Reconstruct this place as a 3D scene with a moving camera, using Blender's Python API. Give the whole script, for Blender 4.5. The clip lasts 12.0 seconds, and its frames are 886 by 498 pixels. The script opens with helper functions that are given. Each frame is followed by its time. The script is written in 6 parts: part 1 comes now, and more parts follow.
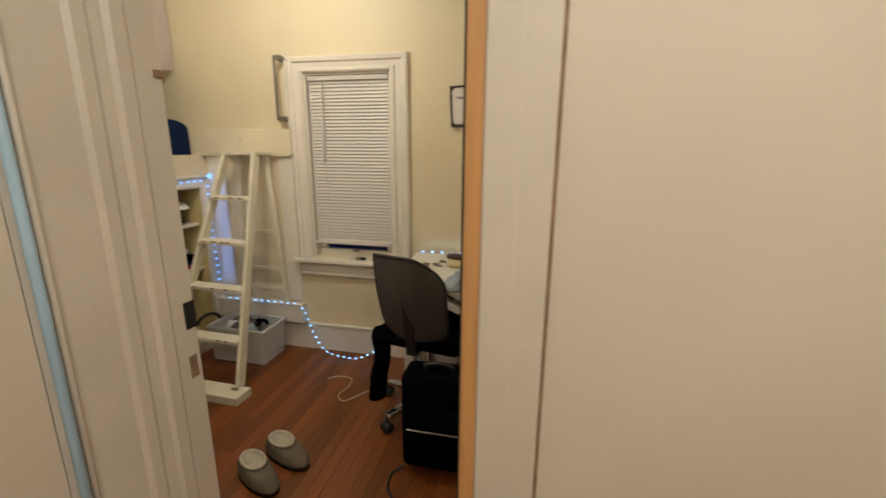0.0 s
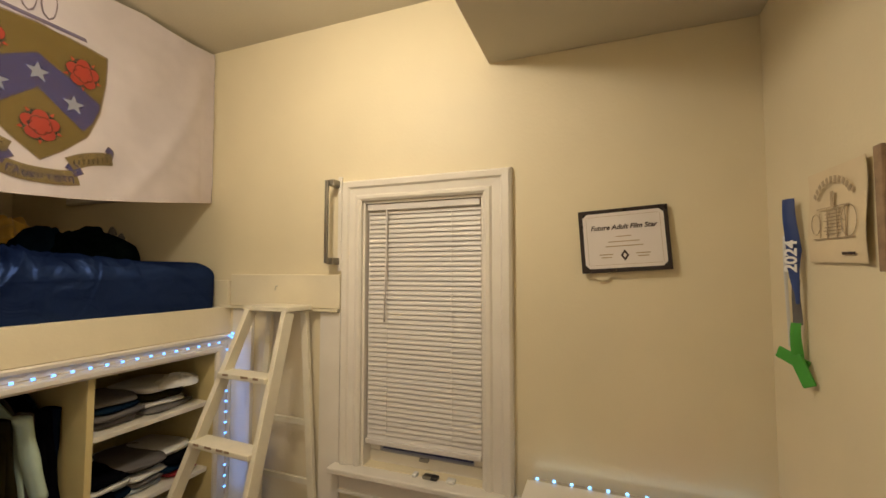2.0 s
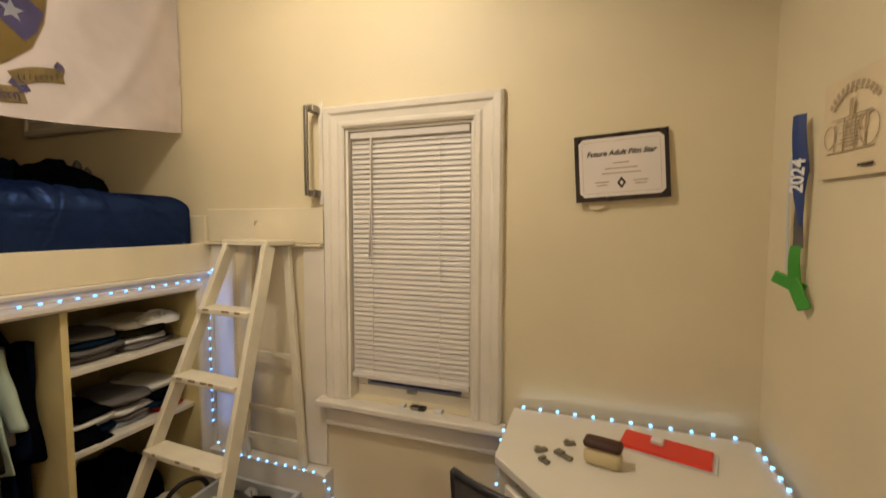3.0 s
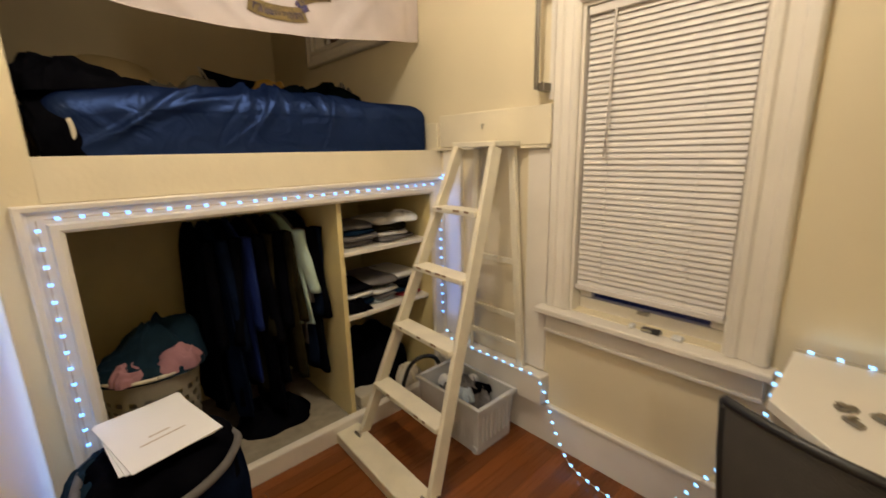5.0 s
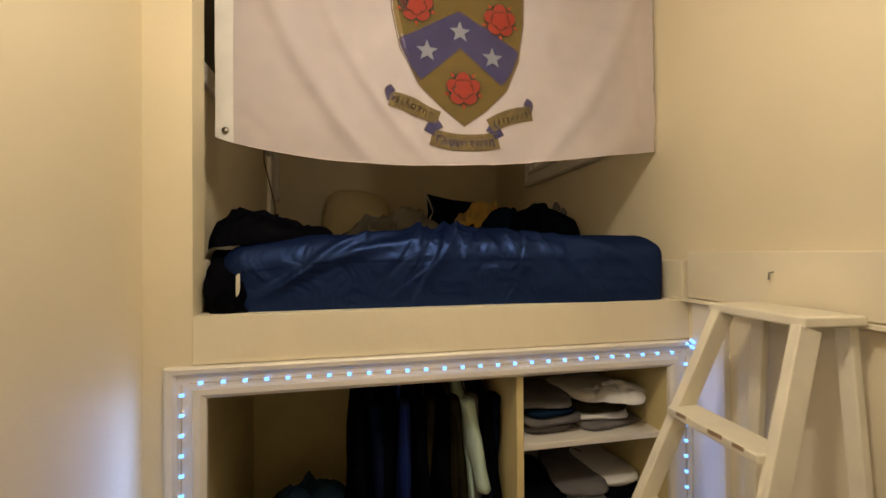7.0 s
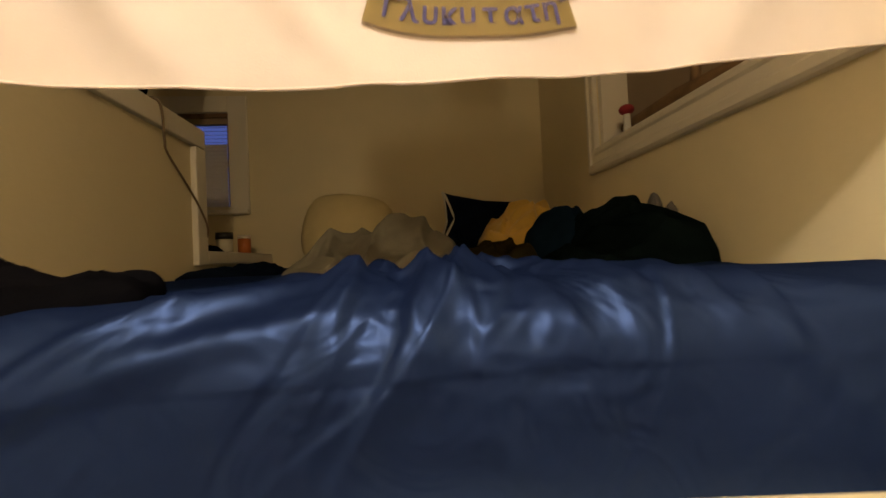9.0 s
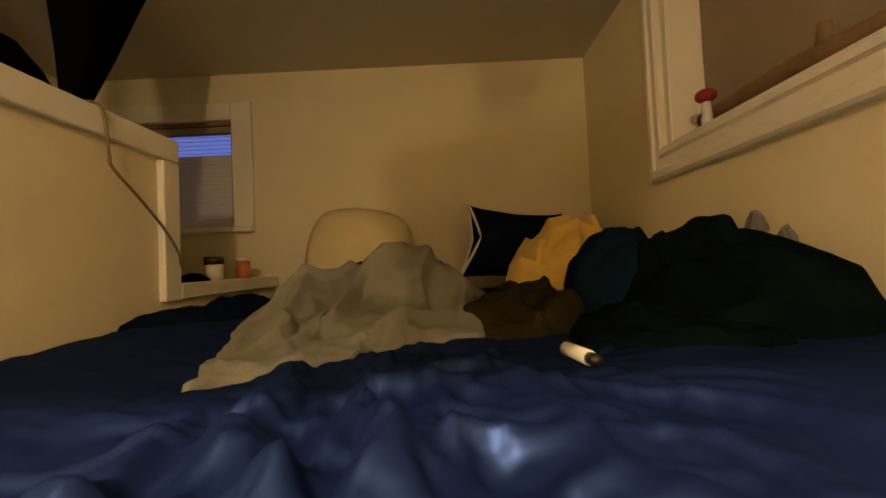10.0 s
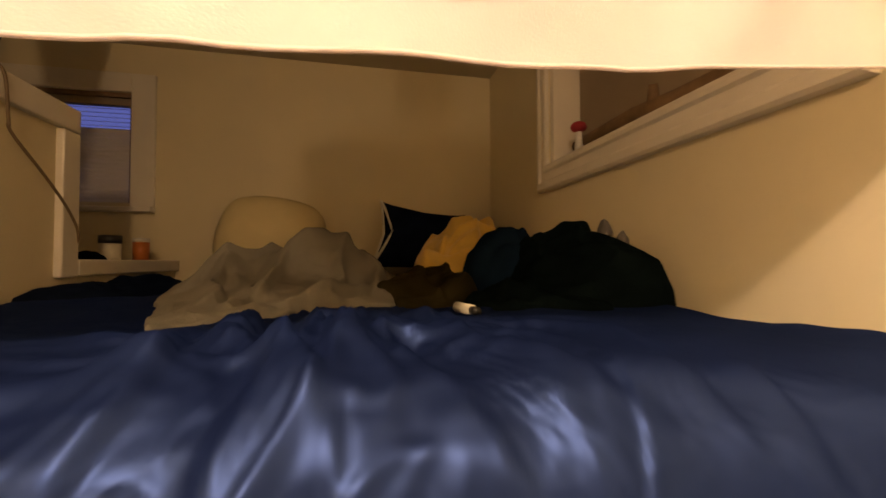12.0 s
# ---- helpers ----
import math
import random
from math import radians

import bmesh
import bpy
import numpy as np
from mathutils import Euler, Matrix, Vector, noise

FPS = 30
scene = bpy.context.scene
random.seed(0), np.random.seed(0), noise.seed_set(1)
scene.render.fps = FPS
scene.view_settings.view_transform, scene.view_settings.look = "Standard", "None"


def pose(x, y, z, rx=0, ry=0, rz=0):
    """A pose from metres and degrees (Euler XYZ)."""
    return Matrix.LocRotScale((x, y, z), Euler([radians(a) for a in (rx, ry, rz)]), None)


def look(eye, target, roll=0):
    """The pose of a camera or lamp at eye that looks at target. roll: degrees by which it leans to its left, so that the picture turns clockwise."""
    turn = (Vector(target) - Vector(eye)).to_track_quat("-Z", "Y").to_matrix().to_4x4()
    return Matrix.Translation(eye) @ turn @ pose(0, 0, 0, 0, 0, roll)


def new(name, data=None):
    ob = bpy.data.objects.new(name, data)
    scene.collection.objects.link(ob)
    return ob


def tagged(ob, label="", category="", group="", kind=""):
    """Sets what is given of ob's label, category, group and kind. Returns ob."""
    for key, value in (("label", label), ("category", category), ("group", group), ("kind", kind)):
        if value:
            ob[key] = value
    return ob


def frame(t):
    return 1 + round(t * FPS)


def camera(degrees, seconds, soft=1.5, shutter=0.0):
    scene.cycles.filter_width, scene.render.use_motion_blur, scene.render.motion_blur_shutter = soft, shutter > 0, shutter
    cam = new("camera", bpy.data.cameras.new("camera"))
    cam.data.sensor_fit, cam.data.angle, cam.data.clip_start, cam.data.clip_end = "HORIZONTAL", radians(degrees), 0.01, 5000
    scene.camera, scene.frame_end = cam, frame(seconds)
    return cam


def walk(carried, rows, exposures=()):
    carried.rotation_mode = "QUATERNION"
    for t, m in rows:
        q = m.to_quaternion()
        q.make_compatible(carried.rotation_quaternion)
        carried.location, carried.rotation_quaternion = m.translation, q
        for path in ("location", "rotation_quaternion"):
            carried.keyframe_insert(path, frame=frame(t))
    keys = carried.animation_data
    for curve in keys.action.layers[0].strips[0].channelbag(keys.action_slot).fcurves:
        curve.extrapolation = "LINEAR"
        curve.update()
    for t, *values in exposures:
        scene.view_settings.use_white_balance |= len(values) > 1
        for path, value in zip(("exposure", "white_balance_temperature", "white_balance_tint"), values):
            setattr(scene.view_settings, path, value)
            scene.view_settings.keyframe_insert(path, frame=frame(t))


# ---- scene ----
cam = camera(93.7, 12.0, 1.5, 0.3)
PATH = [
    (0, (0.157, 0.14, 1.363), (-0.25, 2.043, 0.9), 0.4),
    (0.5, (0.06, 0.367, 1.361), (-0.724, 2.158, 0.937), -0.2),
    (1, (-0.109, 0.643, 1.395), (-0.968, 2.424, 1.091), -1.0),
    (1.5, (-0.228, 0.864, 1.429), (-0.996, 2.709, 1.34), -0.6),
    (2, (-0.261, 1.002, 1.501), (-0.968, 2.87, 1.607), 0.0),
    (2.5, (-0.268, 1.064, 1.509), (-0.943, 2.945, 1.599), 0.8),
    (2.7, (-0.275, 1.072, 1.48), (-0.931, 2.962, 1.501), 0.8),
    (4.3, (-0.314, 1.02, 1.293), (-1.201, 2.717, 0.714), -1.5),
    (4.5, (-0.345, 1.002, 1.299), (-1.364, 2.624, 0.725), -1.5),
    (5, (-0.399, 1.121, 1.309), (-1.836, 2.436, 0.856), -1.3),
    (5.5, (-0.456, 1.262, 1.374), (-2.183, 2.225, 1.079), -1.0),
    (6, (-0.563, 1.341, 1.432), (-2.433, 2.041, 1.319), -0.7),
    (6.5, (-0.678, 1.426, 1.486), (-2.611, 1.941, 1.476), -0.7),
    (7, (-0.8, 1.518, 1.488), (-2.762, 1.906, 1.503), -0.4),
    (7.2, (-0.857, 1.581, 1.498), (-2.829, 1.912, 1.531), -0.3),
    (8.8, (-1.553, 1.747, 1.56), (-3.54, 1.967, 1.619), -2.3),
    (9, (-1.649, 1.764, 1.578), (-3.64, 1.952, 1.623), -2.6),
    (9.5, (-1.86, 1.833, 1.636), (-3.859, 1.909, 1.668), -3.0),
    (10, (-1.972, 1.872, 1.67), (-3.97, 1.859, 1.739), -2.6),
    (10.5, (-2.028, 1.922, 1.698), (-4.022, 1.799, 1.774), -1.7),
    (11, (-2.038, 1.953, 1.712), (-4.034, 1.851, 1.784), -0.8),
    (11.5, (-1.972, 1.924, 1.681), (-3.968, 2.034, 1.747), -0.4),
    (12, (-1.817, 1.843, 1.635), (-3.77, 2.272, 1.695), -0.2),
]
EXPOSURES = [(0.0, 0.05, 5900, 8), (0.5, 0.12, 6100, 9), (1.0, 0.2, 6500, 10), (1.5, 0.06, 6500, 10), (2.5, -0.05, 6500, 11), (4.5, 0.47, 6400, 12), (5.5, 0.15, 6300, 12), (6.5, 0.0, 6350, 12), (7.2, 0.0, 6400, 12), (8.8, 0.75, 7000, 9), (9.5, 1.55, 8400, 14), (10.5, 1.92, 7900, 12), (11.2, 1.95, 7700, 13), (12.0, 1.3, 8600, 27)]
walk(cam, [(t, look(eye, target, roll)) for t, eye, target, roll in PATH], EXPOSURES)

# ---- world and lights ----
world = bpy.data.worlds.new("dusk")
world.use_nodes = True
scene.world = world
wbg = world.node_tree.nodes["Background"]
wbg.inputs[0].default_value = (0.10, 0.16, 0.62, 1)
wbg.inputs[1].default_value = 0.35


def lamp(name, kind, loc, energy, color, size=0.1, target=None, size_y=None):
    d = bpy.data.lights.new(name, kind)
    d.energy, d.color = energy, color
    if kind == "AREA":
        d.size = size
        if size_y:
            d.shape, d.size_y = "RECTANGLE", size_y
    else:
        d.shadow_soft_size = size
    ob = new(name, d)
    ob.matrix_world = look(loc, target) if target else Matrix.Translation(loc)
    return ob


lamp("ceiling_bulb", "POINT", (-1.10, 1.63, 2.45), 24, (1.0, 0.885, 0.72), 0.05)
lamp("ceiling_bulb_down", "AREA", (-1.10, 1.631, 2.56), 3.6, (1.0, 0.885, 0.72), 0.22, (-1.05, 1.66, 0.0))
lamp("hall_bulb", "POINT", (0.55, -0.35, 2.35), 30, (1.0, 0.89, 0.76), 0.08)
LED_BLUE = (0.25, 0.42, 1.0)
lamp("led_glow_left", "AREA", (-1.955, 1.05, 0.72), 0.8, LED_BLUE, 0.03, (-1.5, 0.7, 0.72), 0.85)
lamp("led_glow_top", "AREA", (-1.955, 1.8, 1.15), 0.15, LED_BLUE, 1.3, (-1.0, 1.8, 1.05), 0.03)
lamp("led_glow_right", "AREA", (-1.93, 2.53, 0.8), 0.15, LED_BLUE, 0.03, (-1.6, 2.9, 0.8), 0.7)
lamp("led_glow_desk", "AREA", (-0.15, 2.575, 0.775), 0.03, (0.55, 0.8, 1.0), 0.7, (-0.15, 2.65, 1.1), 0.02)


# ---- materials ----
def mat(name, color, rough=0.6, vary=0.12, scale=6.0, bump=0.15, grain=180.0, metal=0.0, sheen=0.0, spec=0.5, dirt=None, aniso=(1, 1, 1), coat=0.0):
    m = bpy.data.materials.new(name)
    m.use_nodes = True
    nt = m.node_tree
    b = nt.nodes["Principled BSDF"]
    co = nt.nodes.new("ShaderNodeTexCoord")
    mp = nt.nodes.new("ShaderNodeMapping")
    mp.inputs["Scale"].default_value = aniso
    nt.links.new(co.outputs["Object"], mp.inputs[0])
    n1 = nt.nodes.new("ShaderNodeTexNoise")
    n1.inputs["Scale"].default_value, n1.inputs["Detail"].default_value = scale, 5
    n2 = nt.nodes.new("ShaderNodeTexNoise")
    n2.inputs["Scale"].default_value, n2.inputs["Detail"].default_value = grain, 3
    for n in (n1, n2):
        nt.links.new(mp.outputs[0], n.inputs["Vector"])
    rp = nt.nodes.new("ShaderNodeValToRGB")
    lo = [max(0.0, c * (1 - vary)) for c in color]
    hi = [min(1.0, c * (1 + vary)) for c in color]
    if dirt:
        lo = dirt
    rp.color_ramp.elements[0].position, rp.color_ramp.elements[1].position = 0.3, 0.7
    rp.color_ramp.elements[0].color, rp.color_ramp.elements[1].color = (*lo, 1), (*hi, 1)
    nt.links.new(n1.outputs["Fac"], rp.inputs[0])
    nt.links.new(rp.outputs[0], b.inputs["Base Color"])
    rr = nt.nodes.new("ShaderNodeMapRange")
    rr.inputs["To Min"].default_value, rr.inputs["To Max"].default_value = max(0.02, rough - 0.1), min(1, rough + 0.1)
    nt.links.new(n1.outputs["Fac"], rr.inputs["Value"])
    nt.links.new(rr.outputs[0], b.inputs["Roughness"])
    b.inputs["Metallic"].default_value = metal
    b.inputs["Specular IOR Level"].default_value = spec
    b.inputs["Sheen Weight"].default_value = sheen
    b.inputs["Coat Weight"].default_value = coat
    if bump:
        bp = nt.nodes.new("ShaderNodeBump")
        bp.inputs["Strength"].default_value, bp.inputs["Distance"].default_value = bump, 0.004
        add = nt.nodes.new("ShaderNodeMath")
        add.inputs[1].default_value = 0.5
        nt.links.new(n2.outputs["Fac"], add.inputs[0])
        nt.links.new(add.outputs[0], bp.inputs["Height"])
        nt.links.new(bp.outputs[0], b.inputs["Normal"])
    return m


def glow(name, color, strength):
    m = bpy.data.materials.new(name)
    m.use_nodes = True
    b = m.node_tree.nodes["Principled BSDF"]
    b.inputs["Base Color"].default_value = (*color, 1)
    b.inputs["Emission Color"].default_value = (*color, 1)
    b.inputs["Emission Strength"].default_value = strength
    return m


def wood_floor(name):
    m = mat(name, (0.185, 0.056, 0.011), 0.30, 0.35, 3.0, 0.1, 60, spec=0.5, aniso=(14, 0.9, 6))
    nt = m.node_tree
    b = nt.nodes["Principled BSDF"]
    src = b.inputs["Base Color"].links[0].from_socket
    info = nt.nodes.new("ShaderNodeObjectInfo")
    hsv = nt.nodes.new("ShaderNodeHueSaturation")
    mr = nt.nodes.new("ShaderNodeMapRange")
    mr.inputs["To Min"].default_value, mr.inputs["To Max"].default_value = 0.72, 1.25
    nt.links.new(info.outputs["Random"], mr.inputs["Value"])
    nt.links.new(mr.outputs[0], hsv.inputs["Value"])
    nt.links.new(src, hsv.inputs["Color"])
    nt.links.new(hsv.outputs[0], b.inputs["Base Color"])
    return m


def cloth_through(name, color, share, weave=0.0):
    """Thin cloth that lets some light through."""
    m = mat(name, color, 0.75, 0.05, 9, 0.12, 500, sheen=0.1)
    nt = m.node_tree
    b = nt.nodes["Principled BSDF"]
    tr = nt.nodes.new("ShaderNodeBsdfTranslucent")
    mx = nt.nodes.new("ShaderNodeMixShader")
    mx.inputs[0].default_value = share
    tr.inputs[0].default_value = (*color, 1)
    nt.links.new(b.outputs[0], mx.inputs[1])
    nt.links.new(tr.outputs[0], mx.inputs[2])
    # the weave lets a little light straight through
    th = nt.nodes.new("ShaderNodeBsdfTransparent")
    th.inputs[0].default_value = (1.0, 0.90, 0.74, 1)
    m2 = nt.nodes.new("ShaderNodeMixShader")
    m2.inputs[0].default_value = weave
    nt.links.new(mx.outputs[0], m2.inputs[1])
    nt.links.new(th.outputs[0], m2.inputs[2])
    nt.links.new(m2.outputs[0], nt.nodes["Material Output"].inputs[0])
    return m


def satin(name, color, shine, rough, share):
    """Satin weave: a dark ground with a steady tinted gloss at every angle."""
    m = mat(name, color, 0.8, 0.12, 5, 0.05, 500, spec=0.0)
    nt = m.node_tree
    b = nt.nodes["Principled BSDF"]
    g = nt.nodes.new("ShaderNodeBsdfGlossy")
    g.inputs["Color"].default_value = (*shine, 1)
    g.inputs["Roughness"].default_value = rough
    # small soft puckers of the cloth
    n = nt.nodes.new("ShaderNodeTexNoise")
    n.inputs["Scale"].default_value, n.inputs["Detail"].default_value, n.inputs["Distortion"].default_value = 9.0, 2.0, 1.4
    nt.links.new(nt.nodes["Mapping"].outputs[0], n.inputs["Vector"])
    pk = nt.nodes.new("ShaderNodeBump")
    pk.inputs["Strength"].default_value, pk.inputs["Distance"].default_value = 0.46, 0.02
    nt.links.new(n.outputs["Fac"], pk.inputs["Height"])
    for sock in (b.inputs["Normal"], g.inputs["Normal"]):
        nt.links.new(pk.outputs[0], sock)
    mx = nt.nodes.new("ShaderNodeMixShader")
    mx.inputs[0].default_value = share
    nt.links.new(b.outputs[0], mx.inputs[1])
    nt.links.new(g.outputs[0], mx.inputs[2])
    nt.links.new(mx.outputs[0], nt.nodes["Material Output"].inputs[0])
    return m


CREAM = mat("cream_wall_paint", (0.735, 0.645, 0.445), 0.55, 0.035, 2.5, 0.16, 70, spec=0.4)
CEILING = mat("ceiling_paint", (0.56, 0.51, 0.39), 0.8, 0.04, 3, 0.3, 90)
HALLP = mat("hall_wall_paint", (0.76, 0.70, 0.59), 0.6, 0.04, 2.5, 0.14, 60)
WHITE = mat("white_trim_paint", (0.75, 0.70, 0.61), 0.38, 0.05, 5, 0.18, 60, spec=0.5)
TRIMC = mat("cream_trim_paint", (0.76, 0.68, 0.50), 0.42, 0.05, 5, 0.15, 60)
LADDERP = mat("worn_cream_ladder_paint", (0.75, 0.69, 0.53), 0.45, 0.06, 14, 0.3, 70)
SCUFF = mat("bare_scuffed_wood", (0.30, 0.20, 0.12), 0.7, 0.3, 30, 0.2, 90)
RAWWOOD = mat("bare_jamb_wood", (0.62, 0.34, 0.13), 0.5, 0.15, 4, 0.2, 80, aniso=(8, 8, 1))
SHELFP = mat("yellowed_shelf_paint", (0.70, 0.58, 0.28), 0.5, 0.08, 6, 0.2, 60)
PLANK = wood_floor("red_oak_floor")
GAPDARK = mat("dark_floor_gap", (0.035, 0.014, 0.006), 0.7, 0.2, 8, 0.1)
SATIN = satin("navy_satin_sheet", (0.0035, 0.008, 0.034), (0.075, 0.135, 0.36), 0.46, 0.21)
FLAGW = cloth_through("white_flag_polyester", (0.77, 0.695, 0.70), 0.08, 0.36)
FLAGO = cloth_through("olive_flag_print", (0.235, 0.165, 0.035), 0.25, 0.40)
FLAGB = cloth_through("blue_flag_print", (0.065, 0.07, 0.25), 0.25, 0.40)
FLAGR = cloth_through("red_flag_print", (0.58, 0.065, 0.035), 0.25, 0.40)
FLAGS = cloth_through("pale_star_print", (0.44, 0.46, 0.50), 0.25, 0.40)
FLAGK = cloth_through("dark_line_print", (0.06, 0.045, 0.04), 0.1, 0.45)
FLAGD = cloth_through("tan_scroll_print", (0.26, 0.195, 0.07), 0.25, 0.40)
BLACKC = mat("black_cloth", (0.0032, 0.0032, 0.0045), 0.9, 0.3, 12, 0.3, 300, spec=0.0)
NAVYC = mat("dark_navy_cloth", (0.005, 0.009, 0.022), 0.9, 0.3, 12, 0.3, 300, spec=0.0)
GREENK = mat("black_green_fleece", (0.003, 0.006, 0.0065), 0.95, 0.3, 20, 0.5, 250, spec=0.0)
BLUEC = mat("royal_blue_cloth", (0.008, 0.018, 0.10), 0.85, 0.2, 12, 0.3, 300, spec=0.12)
BROWNC = mat("brown_cloth", (0.022, 0.018, 0.008), 0.9, 0.3, 12, 0.3, 300, spec=0.0)
GREYC = mat("grey_cloth", (0.14, 0.13, 0.125), 0.9, 0.2, 12, 0.3, 300, spec=0.12)
OLIVEC = mat("grey_olive_blanket", (0.165, 0.157, 0.132), 0.92, 0.12, 10, 0.35, 260, spec=0.05)
YELLOWC = mat("mustard_fleece_blanket", (0.72, 0.47, 0.11), 0.95, 0.12, 14, 0.5, 200, sheen=0.3)
CREAMC = mat("cream_pillow_cotton", (0.62, 0.52, 0.30), 0.9, 0.06, 8, 0.2, 300)
WHITEC = mat("white_cotton", (0.66, 0.65, 0.62), 0.9, 0.08, 10, 0.25, 300)
MINTC = mat("pale_mint_cotton", (0.52, 0.66, 0.56), 0.9, 0.08, 10, 0.25, 300)
LBLUEC = mat("light_blue_cotton", (0.36, 0.42, 0.47), 0.9, 0.1, 10, 0.25, 300)
TEALL = mat("teal_laundry_cotton", (0.008, 0.022, 0.036), 0.9, 0.3, 12, 0.3, 300, spec=0.12)
TEALC = mat("dark_teal_cotton", (0.006, 0.016, 0.034), 0.9, 0.2, 10, 0.25, 300, spec=0.0)
PINKC = mat("pink_cotton", (0.38, 0.19, 0.21), 0.9, 0.1, 10, 0.25, 300)
REDC = mat("dark_red_cloth", (0.30, 0.02, 0.03), 0.8, 0.2, 10, 0.25, 300)
GREENC = mat("green_ribbon", (0.06, 0.33, 0.035), 0.6, 0.15, 10, 0.2, 300)
BLUER = mat("blue_ribbon", (0.02, 0.05, 0.20), 0.6, 0.15, 10, 0.2, 300)
MESHG = mat("charcoal_mesh_back", (0.055, 0.050, 0.042), 0.75, 0.15, 30, 0.6, 420)
BLACKP = mat("black_plastic", (0.014, 0.014, 0.014), 0.42, 0.15, 12, 0.1)
CHROME = mat("polished_metal", (0.62, 0.60, 0.56), 0.2, 0.05, 12, 0.05, metal=1.0)
STEEL = mat("brushed_grey_metal", (0.33, 0.31, 0.27), 0.35, 0.08, 12, 0.1, metal=1.0)
DESKW = mat("white_desk_laminate", (0.76, 0.72, 0.64), 0.4, 0.03, 5, 0.06, 200)
BLINDW = mat("white_vinyl_blind", (0.66, 0.62, 0.57), 0.45, 0.04, 6, 0.05, 90)
PLASTW = mat("cloudy_white_plastic", (0.60, 0.60, 0.58), 0.35, 0.06, 8, 0.1, 120)
BEIGEP = mat("beige_plastic", (0.62, 0.56, 0.43), 0.45, 0.06, 8, 0.1, 120)
PAPER = mat("white_paper", (0.80, 0.79, 0.77), 0.7, 0.02, 5, 0.05)
CERTP = mat("certificate_paper", (0.76, 0.70, 0.65), 0.45, 0.03, 6, 0.05)
PARCH = mat("cream_poster_paper", (0.72, 0.60, 0.40), 0.6, 0.06, 7, 0.08)
INK = mat("dark_ink", (0.05, 0.03, 0.025), 0.6, 0.1, 10, 0)
INKL = mat("faded_brown_ink", (0.42, 0.32, 0.20), 0.6, 0.1, 10, 0)
FRAMEB = mat("dark_brown_frame", (0.022, 0.012, 0.010), 0.3, 0.15, 12, 0.05)
REDP = mat("red_plastic", (0.75, 0.04, 0.02), 0.35, 0.06, 8, 0.05)
BLUEP = mat("blue_folder", (0.015, 0.16, 0.45), 0.45, 0.06, 8, 0.05)
BROWNB = mat("dark_brown_bristle", (0.06, 0.02, 0.012), 0.6, 0.2, 40, 0.3, 200)
ORANGE = mat("orange_plastic", (0.55, 0.16, 0.04), 0.4, 0.06, 8, 0.05)
TANSHADE = mat("tan_window_shade", (0.30, 0.23, 0.16), 0.8, 0.08, 5, 0.2, 200)
STICK = mat("brown_stick_bark", (0.20, 0.12, 0.06), 0.8, 0.25, 20, 0.4, 100)
CARPET = mat("grey_beige_carpet", (0.30, 0.26, 0.19), 0.95, 0.15, 20, 0.6, 220)
OUTSIDE = mat("dark_sky_screen", (0.05, 0.055, 0.065), 0.9, 0.2, 2, 0.2)
SHOEG = mat("grey_felt_shoe", (0.13, 0.105, 0.07), 0.9, 0.15, 14, 0.4, 200)
SHOEI = mat("pale_fleece_lining", (0.45, 0.40, 0.31), 0.95, 0.12, 20, 0.5, 200)
# pale blue stands for cool light caught along a white bead
LITBEAD = mat("cool_lit_bead_gloss", (0.45, 0.66, 0.86), 0.25, 0.06, 8, 0.05, 90)
CABLEW = mat("clear_cable", (0.55, 0.45, 0.33), 0.4, 0.1, 10, 0)
CABLEB = mat("brown_cable", (0.16, 0.11, 0.06), 0.5, 0.1, 10, 0)
LEDM = glow("led_chip", (0.13, 0.38, 1.0), 3.0)
LEDC = glow("led_chip_cyan", (0.20, 0.52, 1.0), 3.0)
GLASS = bpy.data.materials.new("window_glass")
GLASS.use_nodes = True
GLASS.node_tree.nodes["Principled BSDF"].inputs["Transmission Weight"].default_value = 1.0
GLASS.node_tree.nodes["Principled BSDF"].inputs["Roughness"].default_value = 0.0
GLASS.node_tree.nodes["Principled BSDF"].inputs["IOR"].default_value = 1.45


# ---- mesh helpers ----
def box(bm, x0, x1, y0, y1, z0, z1, bev=0.0, M=None):
    r = bmesh.ops.create_cube(bm, size=1.0)
    vs = r["verts"]
    T = Matrix.Translation(((x0 + x1) / 2, (y0 + y1) / 2, (z0 + z1) / 2)) @ Matrix.Diagonal((x1 - x0, y1 - y0, z1 - z0, 1))
    bmesh.ops.transform(bm, matrix=T, verts=vs)
    if bev:
        es = list({e for v in vs for e in v.link_edges})
        rb = bmesh.ops.bevel(bm, geom=es, offset=bev, segments=2, profile=0.5, affect="EDGES")
        vs = list({v for v in rb["verts"]} | {v for v in vs if v.is_valid})
    if M:
        bmesh.ops.transform(bm, matrix=M, verts=[v for v in vs if v.is_valid])
    return bm


def rod(bm, a, b, r, r2=None, seg=12):
    a, b = Vector(a), Vector(b)
    d = b - a
    res = bmesh.ops.create_cone(bm, cap_ends=True, segments=seg, radius1=r, radius2=r if r2 is None else r2, depth=d.length)
    bmesh.ops.transform(bm, matrix=Matrix.Translation((a + b) / 2) @ d.to_track_quat("Z", "Y").to_matrix().to_4x4(), verts=res["verts"])
    return bm


